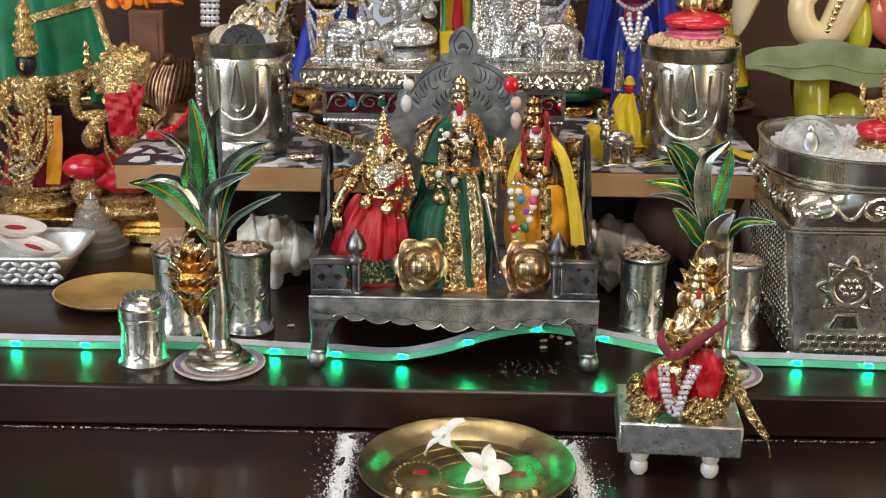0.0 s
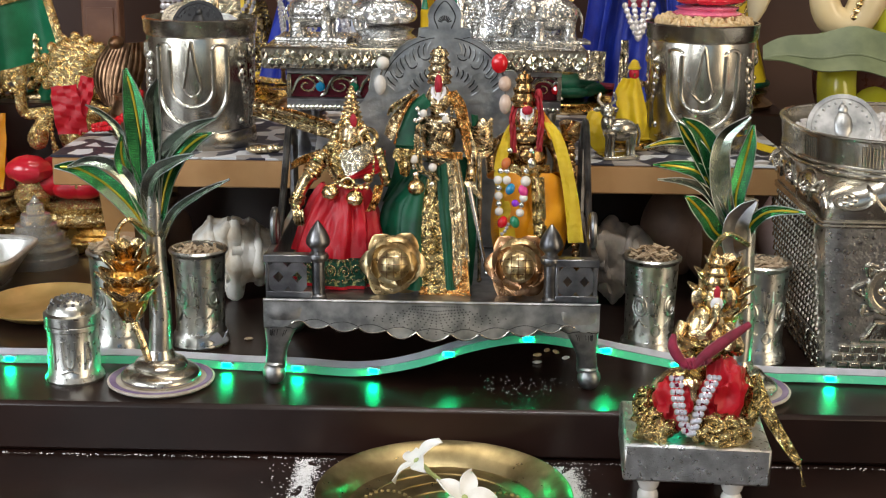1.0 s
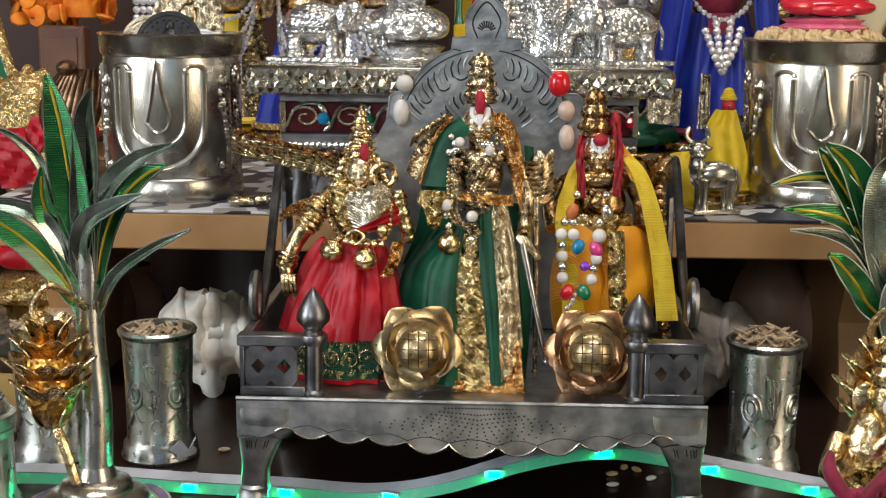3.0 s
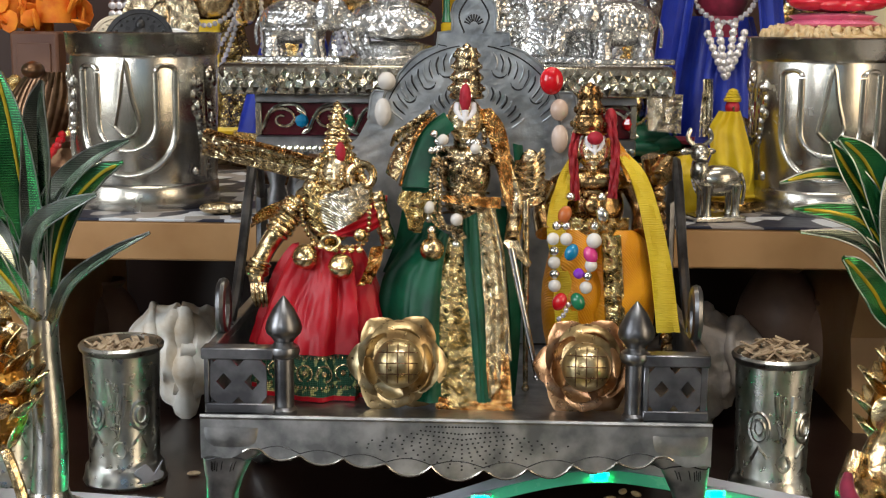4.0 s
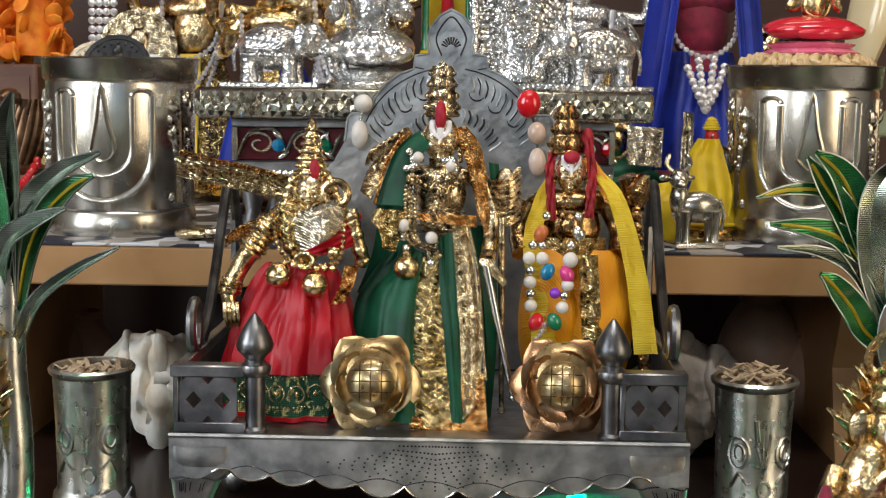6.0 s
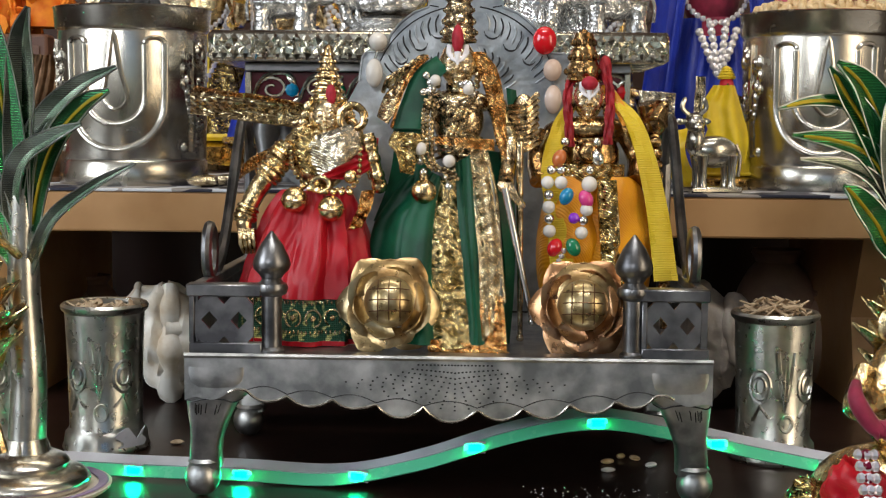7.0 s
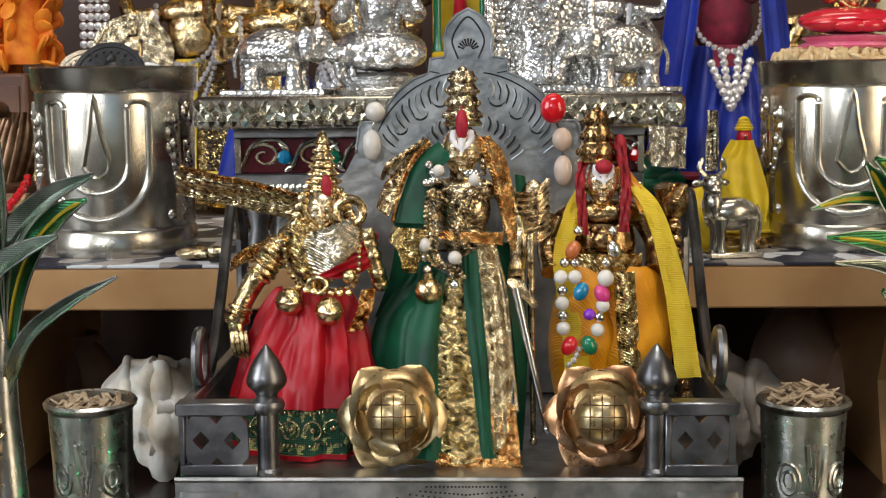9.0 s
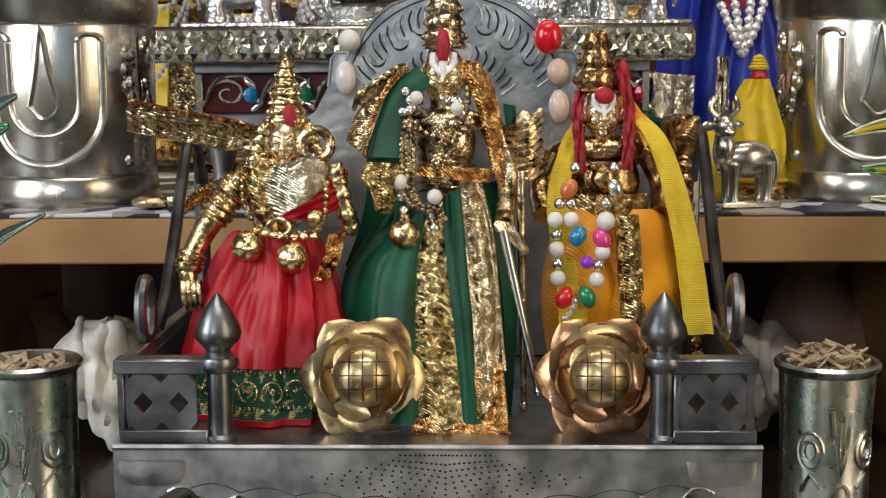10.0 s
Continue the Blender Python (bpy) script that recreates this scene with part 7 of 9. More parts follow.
plant_lamp((0.1960, 0.0120, 0.0), [
    ([(-0.0150, -0.0020, 0.1180), (-0.0210, -0.0060, 0.1430), (-0.0200, -0.0100, 0.1640), (-0.0060, -0.0140, 0.1790)], 0.0064, ENAMEL_SILVER),
    ([(-0.0090, -0.0020, 0.1220), (-0.0070, -0.0060, 0.1450), (-0.0050, -0.0100, 0.1610), (-0.0040, -0.0140, 0.1740)], 0.0056, GT),
    ([(-0.0190, -0.0020, 0.1360), (-0.0280, -0.0060, 0.1570), (-0.0360, -0.0100, 0.1690), (-0.0460, -0.0140, 0.1770)], 0.0072, GT),
    ([(-0.0220, -0.0020, 0.1340), (-0.0320, -0.0060, 0.1520), (-0.0410, -0.0100, 0.1640), (-0.0490, -0.0140, 0.1750)], 0.0056, GT),
    ([(-0.0230, -0.0020, 0.1530), (-0.0400, -0.0060, 0.1610), (-0.0540, -0.0100, 0.1620), (-0.0680, -0.0140, 0.1590)], 0.0028, GT),
    ([(-0.0200, -0.0020, 0.1270), (-0.0320, -0.0060, 0.1420), (-0.0450, -0.0100, 0.1470), (-0.0620, -0.0140, 0.1490)], 0.0052, GT),
    ([(-0.0160, -0.0020, 0.1150), (-0.0280, -0.0060, 0.1310), (-0.0420, -0.0100, 0.1380), (-0.0590, -0.0140, 0.1400)], 0.0030, ENAMEL_SILVER),
    ([(-0.0190, -0.0020, 0.1040), (-0.0270, -0.0060, 0.1150), (-0.0360, -0.0100, 0.1250), (-0.0420, -0.0140, 0.1300)], 0.0058, GT),
    ([(-0.0080, -0.0020, 0.0940), (-0.0090, -0.0060, 0.1100), (-0.0050, -0.0100, 0.1200), (0.0010, -0.0140, 0.1280)], 0.0078, SILVER_DARK),
    ([(-0.0010, -0.0020, 0.1060), (0.0060, -0.0060, 0.1170), (0.0150, -0.0100, 0.1210), (0.0310, -0.0140, 0.1210)], 0.0040, GT),
], (0.1780, -0.0100, 0.066), "silver plantain tree ornament with a gold blossom behind the draped idol", 0.125)

# conch shells under the plank


def conch(at, s, material, turn, label, seed):
    f = Form()

    def fn(u, v):
        a, t = u * 2 * math.pi, v
        r = math.sin(math.pi * (0.02 + 0.96 * t)) ** 0.46 * (0.031 - 0.008 * t)
        knob = max(0.0, math.sin(a * 3 + seed + t * 3)) ** 3 * math.exp(-((t - 0.38) / 0.16) ** 2)
        whorl = 0.10 * abs(math.sin(t * 16 + a * 0.5)) * (1 - t)
        r *= 1 + 0.62 * knob - 2.0 * whorl + 0.16 * abs(noise.noise(Vector((math.cos(a) * 2.6, math.sin(a) * 2.6 + seed, t * 9)))) + 0.24 * noise.noise(Vector((math.cos(a) * 1.3 + seed, math.sin(a) * 1.3, t * 4)))
        return (-0.040 + 0.090 * t, r * math.cos(a), r * math.sin(a) - 0.016 * t * t)
    f.surf(fn, 60, 56, 0, True)
    for t0, rr in ((0.16, 0.0050), (0.40, 0.0075), (0.64, 0.0050)):
        band = [Vector(fn((i / 30 + seed * 0.13) % 1.0, min(0.95, t0 + 0.10 * i / 30))) for i in range(31)]
        band = [Vector((p.x, p.y * 0.97, p.z * 0.97)) for p in band]
        f.tube(band, [rr * (0.35 + 0.65 * math.sin(math.pi * i / 30)) * (1 + 0.25 * math.sin(i * 1.3)) for i in range(31)], 0, 10)
    for q in range(6):
        p = Vector(fn((q / 6 + 0.07 * seed) % 1.0, 0.42 + 0.02 * (q % 3)))
        d = Vector((0.15, p.y, p.z)).normalized()
        f.tube([p - d * 0.004, p + d * 0.003, p + d * 0.0065], [0.0075, 0.0050, 0.0018], 0, 9)
    f.tube(bez([(0.036, 0, -0.014), (0.044, -0.004, -0.020), (0.052, -0.005, -0.027)], 5), [0.010 - 0.0008 * i for i in range(11)], 0, 10)
    ob = solo("conch_shell", f, material, label, "shell", "conch shells")
    ob.location, ob.scale = at, (s, s, s)
    ob.rotation_euler = (radians(24), radians(4), radians(turn))
    low_z = min((ob.rotation_euler.to_matrix() @ (Vector(v) * s)).z for v in f.v)
    ob.location.z = -low_z
    return ob


conch((-0.1530, 0.2020, 0.03), 0.84, SHELL, 8, "knobbly cream conch shell under the plank", 1)
conch((0.1360, 0.2050, 0.03), 0.86, SHELL_GREY, 150, "grey and tan conch shell under the plank", 6)

# ---- dim round pots under the plank ----
CLAY = mat("brown_clay", (0.20, 0.12, 0.08), (0.32, 0.20, 0.14), rough=0.5, scale=40, bump=0.3, bscale=90)
BLUSH = mat("blush_shell", (0.52, 0.36, 0.34), (0.70, 0.58, 0.54), rough=0.35, scale=24, bump=0.2, bscale=70)


def round_pot(x, y, r, h, material, label):
    prof = [(0.0, 0.0), (r * 0.55, 0.0), (r * 0.62, h * 0.04)] + [(r * math.sin(0.62 + 1.95 * i / 14) ** 0.8, h * (0.04 + 0.80 * i / 14)) for i in range(1, 15)]
    prof += [(r * 0.46, h * 0.90), (r * 0.58, h * 0.97), (r * 0.55, h), (r * 0.42, h * 0.95), (0.0, h * 0.90)]
    return solo("round_pot", Form().lathe((x, y, 0.0002), prof, n=32), material, label, "pot", "round pots under the plank")


round_pot(0.195, 0.300, 0.027, 0.078, CLAY, "dull brown clay pot standing under the plank")
round_pot(0.227, 0.285, 0.024, 0.055, CLAY, "dull brown clay pot standing under the plank")
round_pot(0.287, 0.300, 0.022, 0.075, BLUSH, "pale pink glossy pot standing under the plank")
round_pot(-0.249, 0.300, 0.024, 0.059, CLAY, "dull brown clay pot standing under the plank")
round_pot(-0.233, 0.315, 0.022, 0.055, CLAY, "dull brown clay pot standing under the plank")

# ---- silver bin at the step's end ----
binx, biny = 0.3280, 0.1130
sbin = thing("silver_bin", (binx, biny, 0.0), "square silver bin with embossed wheel and scrolls, filled with salt", "bin")


def bin_wall(z):
    """Half size and squareness of the bin at a height."""
    t = z / 0.158
    return 0.0690 + 0.0180 * t, 26 if z < 0.100 else 26 - 23.4 * min(1, (z - 0.100) / 0.03)


def bin_pt(a, z, lift=0.0):
    s, n_ = bin_wall(z)
    c, q = math.cos(a), math.sin(a)
    r = (s + lift) / (abs(c) ** n_ + abs(q) ** n_) ** (1 / n_)
    return (binx + r * c, biny + r * q, z)


def bin_part(name, z0, z1, lift, material, nz, label="", parent=None):
    f = Form()
    f.surf(lambda u, v: bin_pt(u * 2 * math.pi, z0 + (z1 - z0) * v, lift), 120, nz, 0, True)
    return part(name, f, material, parent or sbin, label)


body = bin_part("body", 0.0, 0.105, 0.0, SILVER_REPOUSSE, 10, "embossed silver body")
bin_part("scroll_band", 0.105, 0.139, 0.0005, SILVER, 6)
bin_part("rim_band", 0.139, 0.158, 0.0012, SILVER, 4, "plain ribbed silver rim")
for z in (0.105, 0.1075, 0.136, 0.1395, 0.158):
    part("moulding", Form().tube([bin_pt(2 * math.pi * i / 120, z, 0.0012) for i in range(121)], 0.0014 if z < 0.16 else 0.0018, 0, 7), SILVER, sbin)
f = Form()
for i in range(4):
    for q in range(7):
        a = -2.75 + i * 0.52 + q * 0.022
        f.tube([bin_pt(a, 0.142, 0.0014), bin_pt(a, 0.155, 0.0014)], 0.0006, 0, 5)
part("rim_ribs", f, SILVER, sbin, kind="stuff")
f = Form()
for i in range(14):
    a0 = -math.pi + i * 2 * math.pi / 14
    sg = 1 if i % 2 else -1
    f.tube([bin_pt(a0 + (0.17 * (1 - t * 0.8)) * math.cos(t * 9) * sg, 0.122 + 0.0105 * (1 - t * 0.8) * math.sin(t * 9), 0.001) for t in (j / 24 for j in range(25))], [0.0019 - 0.0008 * j / 24 for j in range(25)], 0, 7)
    for k in range(5):
        b = 2 * math.pi * k / 5
        f.ell(bin_pt(a0 + 0.03 * math.cos(b), 0.122 + 0.0026 * math.sin(b), 0.001), 0.0017, 0, 7, 5)
    f.tube([bin_pt(a0 + 0.10 + 0.24 * t, 0.115 + 0.014 * math.sin(t * 3.1) if sg > 0 else 0.129 - 0.014 * math.sin(t * 3.1), 0.001) for t in (j / 8 for j in range(9))], 0.0015, 0, 7)
part("scroll_relief", f, SILVER, sbin, "raised vine scrolls")


def wall_pt(side, s, z, lift=0.0):
    """A place on the bin's front (0) or side (1), s metres from the middle of that face."""
    h_, _ = bin_wall(z)
    return (binx + s, biny - h_ - lift, z) if side == 0 else (binx - h_ - lift, biny + s, z)


for side in (0, 1):
    f = Form()
    for row in range(4):
        for i in range(17):
            s = -0.062 + i * 0.0078 + (0.0039 if row % 2 else 0)
            if abs(s) > 0.0635:
                continue
            z = 0.0035 + row * 0.0058
            p = wall_pt(side, s, z, 0.0006)
            d = 0.0016 if (i + row) % 2 else 0.0026
            if side == 0:
                f.box(p[0] - 0.0033, p[0] + 0.0033, p[1] - d, p[1] + 0.002, z - 0.0024, z + 0.0024, 0.0006)
            else:
                f.box(p[0] - d, p[0] + 0.002, p[1] - 0.0033, p[1] + 0.0033, z - 0.0024, z + 0.0024, 0.0006)
    if side == 1:
        for row in range(16):
            for i in range(18):
                s = -0.060 + i * 0.0071
                z = 0.0275 + row * 0.0052
                p = wall_pt(1, s + (0.0035 if row % 2 else 0), z, 0.0004)
                f.ell(p, (0.0016, 0.0030, 0.0024), 0, 6, 4)
    part("embossed_border" if side == 0 else "embossed_side", f, SILVER, sbin, "rows of raised blocks", kind="stuff")
wheel = part("wheel_boss", Form().lathe((0, 0, 0), [(0.0, 0.002), (0.0115, 0.002), (0.0125, 0.0040), (0.0150, 0.0042), (0.0165, 0.0025), (0.0170, 0.0)], n=40, m=Matrix.Translation(wall_pt(0, -0.033, 0.062)) @ Matrix.Rotation(radians(86), 4, "X")), SILVER, sbin, "raised wheel with a flower hub")
f = Form()
for i in range(6):
    a = 2 * math.pi * i / 6
    p = wall_pt(0, -0.033 + 0.0060 * math.cos(a), 0.062 + 0.0060 * math.sin(a), 0.0025)
    f.ell(p, (0.0028, 0.0016, 0.0028), 0, 10, 6)
f.ell(wall_pt(0, -0.033, 0.062, 0.003), (0.0018, 0.002, 0.0018), 0, 8, 6)
part("hub_flower", f, SILVER, wheel)
f = Form()
for i in range(8):
    a = math.pi / 2 + 2 * math.pi * i / 8
    if abs(a - 3 * math.pi / 2) < 0.3:
        continue
    p = [wall_pt(0, -0.033 + r_ * math.cos(a + o), 0.062 + r_ * math.sin(a + o), 0.001) for r_, o in ((0.0178, -0.24), (0.0232, 0.0), (0.0178, 0.24))]
    f.tube(bez(p, 5), 0.0016, 0, 7)
    f.ell(wall_pt(0, -0.033 + 0.0205 * math.cos(a), 0.062 + 0.0205 * math.sin(a), 0.0005), (0.0024, 0.0014, 0.0024), 0, 8, 6)
part("flame_petals", f, SILVER, sbin, "raised flames round the wheel")
f = Form()
for i in range(9):
    s = -0.033 + (i - 4) * 0.0030
    f.tube([wall_pt(0, s * 1.0, 0.0285, 0.001), wall_pt(0, -0.033 + (i - 4) * 0.0016, 0.0395, 0.002)], 0.0016, 0, 7)
f.tube([wall_pt(0, -0.0485, 0.0275, 0.001), wall_pt(0, -0.0175, 0.0275, 0.001)], 0.0020, 0, 8)
f.tube([wall_pt(0, -0.041, 0.0405, 0.001), wall_pt(0, -0.025, 0.0405, 0.001)], 0.0018, 0, 8)
part("pedestal_relief", f, SILVER, sbin, "raised ribbed pedestal")
f = Form()
f.tube([wall_pt(0, 0.004, 0.098, 0.001), wall_pt(0, 0.004, 0.056, 0.001)] + [wall_pt(0, 0.020 - 0.016 * math.cos(t), 0.056 - 0.016 * math.sin(t), 0.001) for t in (math.pi * i / 12 for i in range(1, 12))] + [wall_pt(0, 0.036, 0.056, 0.001), wall_pt(0, 0.036, 0.098, 0.001)], 0.0030, 0, 9)
f.tube([wall_pt(0, 0.020, 0.094, 0.001), wall_pt(0, 0.020, 0.062, 0.001)], 0.0024, 0, 8)
part("u_relief", f, SILVER, sbin, "raised U mark")
heap(binx, biny, 0.1510, 0.0810, 900, 0.0019, SALT, "rock_salt", "white rock salt crystals filling the silver bin", "salt", 0.004, 1.2)
coin("silver_coin", (0.2680, 0.0800, 0.1590), 0.0235, 0.0022, (64, 0, -4), SILVER_OLD, "large tarnished coin standing in the salt", "coins in the bin")
coin("silver_coin", (0.3480, 0.0520, 0.1540), 0.0160, 0.0022, (60, 0, 14), SILVER_OLD, "small tarnished coin standing in the salt", "coins in the bin")
idol("goddess_figurine", (0.3270, 0.1000, 0.1530), 0.078, [GOLD_BEAD, RED_PAINT, GOLD_BEAD, GOLD_BEAD, GOLD_BEAD], "red and gold figurine standing in the salt", 0.26, True, True, 1, 0.0, "red and gold figurines", 5)

# ---- light strip ----
run = bez([(-0.60, 0.062, 0.001), (-0.45, 0.050, 0.001), (-0.349, 0.045, 0.001), (-0.261, 0.044, 0.001), (-0.195, 0.046, 0.001), (-0.126, 0.038, 0.001), (-0.085, 0.035, 0.001), (-0.045, 0.030, 0.001), (-0.010, 0.021, 0.010),
           (0.028, 0.022, 0.022), (0.060, 0.023, 0.028), (0.088, 0.029, 0.024), (0.126, 0.034, 0.015), (0.170, 0.034, 0.007), (0.215, 0.036, 0.001), (0.260, 0.034, 0.001), (0.330, 0.030, 0.001), (0.45, 0.026, 0.001), (0.60, 0.030, 0.001)], 10)
strip = thing("led_strip", (0, 0.05, 0), "white flexible LED strip glowing green, arched under the throne", "light strip")


def strip_pt(i, up, out):
    d = (run[min(i + 1, len(run) - 1)] - run[max(i - 1, 0)]).normalized()
    return run[i] + Vector((d.y, -d.x, 0)) * out + Vector((0, 0, up))


n = len(run) - 1
f = Form().sheet(lambda u, v: strip_pt(round(v * n), 0.0048 + 0.0026 * u, 0.0010 - 0.0052 * u), 3, n, 0.0008)
part("tape", f, STRIP, strip)
f = Form().sheet(lambda u, v: strip_pt(round(v * n), 0.0004 + 0.0042 * u, 0.0046 - 0.0030 * u), 3, n, 0.0008)
part("lit_face", f, STRIP_GLOW, strip, "clear green glowing face")
for k_ in range(-12, 10):
    x = 0.0150 + 0.0490 * k_
    i = min(range(n), key=lambda j: abs(run[j].x - x))
    d = (run[i + 1] - run[i]).normalized()
    m = Matrix.Translation(strip_pt(i, 0.0030, 0.0042)) @ Matrix.Rotation(math.atan2(d.y, d.x), 4, "Z")
    f = Form().box(-0.0026, 0.0026, -0.0007, 0.0005, -0.0013, 0.0013, 0.0003, 0, m)
    # added back shield and roof that keep the LED's light off the cups
    f.box(-0.0045, 0.0045, 0.0008, 0.0015, -0.0026, 0.0026, 0.0002, 1, m)
    f.box(-0.0045, 0.0045, -0.0004, 0.0015, 0.0018, 0.0026, 0.0002, 1, m)
    part("led", f, [LED, STRIP], strip)

# ---- left end of the step ----
ps = thing("brass_plate", (-0.2860, 0.1580, 0.0), "shallow brass plate with a gold chain in it", "plate", "brass plates")
part("dish", Form().lathe((-0.2860, 0.1580, 0), [(0, 0.0008), (0.036, 0.0008), (0.044, 0.005), (0.0485, 0.007), (0.0490, 0.008), (0.0475, 0.0085), (0.043, 0.0065), (0.036, 0.0025), (0, 0.0025)], n=56), BRASS_DULL, ps)
f = Form()
for q in range(5):
    string(f, [(-0.2650 + 0.003 * q, 0.140 + 0.004 * q, 0.0035), (-0.2560, 0.148 + 0.003 * q, 0.0040 + 0.0006 * q), (-0.2480 + 0.002 * q, 0.142 + 0.005 * q, 0.0045)], 0.0012, 0, 1.9, 6, 4)
solo("gold_chain", f, GOLD, "thin gold chain coiled in the brass plate", "chain", "gold chains")

tray = thing("foil_tray", (-0.405, 0.235, 0.0), "woven silver tray holding white oval dishes", "tray")
f = Form()
ring = lambda u, v: (-0.405 + (0.062 + 0.018 * v) * math.copysign(abs(math.cos(u * 6.2832)) ** 0.3, math.cos(u * 6.2832)), 0.222 + (0.034 + 0.012 * v) * math.copysign(abs(math.sin(u * 6.2832)) ** 0.3, math.sin(u * 6.2832)), 0.001 + 0.027 * v)
f.surf(ring, 72, 6, 0, True)
f.tube([ring(i / 72, 1.0) for i in range(73)], 0.0022, 0, 7)
f.box(-0.465, -0.345, 0.191, 0.253, 0.001, 0.004, 0.001)
part("basket", f, FOIL, tray)
f = Form()
for row in range(4):
    for i in range(15):
        x, z = -0.462 + i * 0.0085 + (0.004 if row % 2 else 0), 0.005 + row * 0.0058
        f.ell((x, 0.1854 - row * 0.0026, z), (0.0052, 0.0010, 0.0026), 0, 8, 5, m=Matrix.Translation((x, 0.1854 - row * 0.0026, z)) @ Matrix.Rotation(radians(28 if (i + row) % 2 else -28), 4, "Y") @ Matrix.Translation((-x, -0.1854 + row * 0.0026, -z)))
part("weave", f, FOIL, tray, "raised woven strips", kind="stuff")
for i, (x, y, z, a, b) in enumerate(((-0.430, 0.215, 0.029, 10, -8), (-0.372, 0.212, 0.028, -14, 8), (-0.395, 0.240, 0.036, 24, 12), (-0.440, 0.245, 0.040, -20, -16))):
    ob = thing("white_dish", (x, y, z), "white oval shell dish with a red smear in the tray", "dish", "white dishes in the tray")
    ob.rotation_euler = (radians(a * 0.6), radians(b), radians(a * 2))
    part("shell", Form().lathe((0, 0, 0), [(0, -0.003), (0.024, -0.002), (0.031, 0.003), (0.032, 0.005), (0.030, 0.005), (0.024, 0.001), (0, 0.0005)], n=30, sy=0.62), WHITE_DISH, ob, local=True)
    part("red_smear", Form().ell((0.004, 0.002, 0.0008), (0.011, 0.005, 0.0012), 0, 12, 6), TILAK, ob, local=True)

f = Form()
prof = [(0.0, 0)]
for i in range(6):
    r0 = 0.034 - i * 0.0052
    prof += [(r0, i * 0.0085), (r0 - 0.0012, i * 0.0085 + 0.0075), (r0 - 0.0045, i * 0.0085 + 0.0085)]
prof += [(0.0045, 0.0515), (0.0, 0.058)]
f.lathe((-0.3380, 0.2950, 0.0), prof, 0, 24)
solo("crystal_pyramid", f, GLASS, "clear stepped crystal pyramid on the step", "crystal")
f = Form().box(-0.56, -0.262, 0.335, 0.55, 0.0, 0.020, 0.002)
solo("brass_riser", f, BRASS_BRIGHT, "low brass covered riser behind the tray", "riser")
f = Form().box(-0.32, -0.215, 0.315, 0.333, 0.0, 0.012, 0.002)
solo("brass_bar", f, BRASS_BRIGHT, "short brass block beside the riser", "block")

idol("black_faced_statue", (-0.4180, 0.385, 0.0205), 0.184, [GOLD_BEAD, VEIL, GOLD_BEAD, GOLD_BEAD, GOLD_BEAD, BLACK_STONE], "gold beaded idol with black face and tall crown", 0.21, False, False, 5, 0, "gold idols on the brass riser", 21, 0.30, 5)
for x in (-0.452, -0.388):
    f = Form()
    ribbon(f, [(x, 0.362, 0.115), (x + 0.002, 0.352, 0.085), (x - 0.002, 0.350, 0.050)], 0.014, 0.0012, across=(1, 0, 0), wave=0.001)
    solo("orange_streamer", f, ORANGE_SATIN, "orange cloth streamer on the black-faced idol", "cloth", "orange streamers")
for w, z0 in ((0.012, 0.105), (0.018, 0.088), (0.024, 0.070), (0.030, 0.056)):
    f = Form()
    for s in (-1, 1):
        string(f, [(-0.418 + s * 0.008, 0.352, 0.152), (-0.418 + s * w, 0.344, 0.130), (-0.418 + s * w * 1.05, 0.338, (0.130 + z0) / 2), (-0.418 + s * w * 0.5, 0.335, z0 + 0.008), (-0.418, 0.334, z0)], 0.0026, 0, 1.9, 7, 5)
    solo("gold_chain_garland", f, GOLD_BEAD, "gold bead garland hung round the black-faced idol", "garland", "garlands on the black-faced idol")
coin("gold_medallion", (-0.4160, 0.340, 0.066), 0.0135, 0.003, (88, 0, 0), GOLD_PALE, "oval gold medallion hung on the beaded idol")
idol("red_robed_statue", (-0.3180, 0.370, 0.0205), 0.206, [GOLD_BEAD, RED_SATIN, GOLD_BEAD, GOLD_BEAD, GOLD_BEAD], "gold beaded idol in red cloth with round halo", 0.20, True, True, 2, 0.0, "gold idols on the brass riser", 22, 0.16, 0, 0.14)
f = Form().ell((-0.3560, 0.340, 0.070), (0.021, 0.016, 0.013), 0, 7, 6)
f.lathe((-0.3560, 0.345, 0.0205), [(0, 0), (0.014, 0), (0.010, 0.01), (0.016, 0.025), (0.010, 0.040), (0, 0.04)], 1, 16)
solo("red_cushion_stand", f, [RED_PAINT, GOLD_BEAD], "glossy red seat on a gold stand", "stand")
idol("gold_attendant_statue", (-0.3720, 0.430, 0.0205), 0.150, [GOLD, GOLD, GOLD, GOLD, GOLD], "small gold idol holding up one hand", 0.16, False, True, 1, 0, "gold idols on the brass riser", 23)
f = Form()


def drape(u, v):
    """A corner of cloth: u runs along the lower edge, v from the top down."""
    x = (-0.500 + 0.115 * u) * (1 - v) + (-0.470 + 0.134 * u) * v
    z = (0.330 - 0.030 * u) * (1 - v) + (0.118 + 0.034 * u) * v
    return (x, 0.432 + 0.007 * math.sin(u * 15 + v * 2) * (0.4 + v) - 0.015 * v, z)


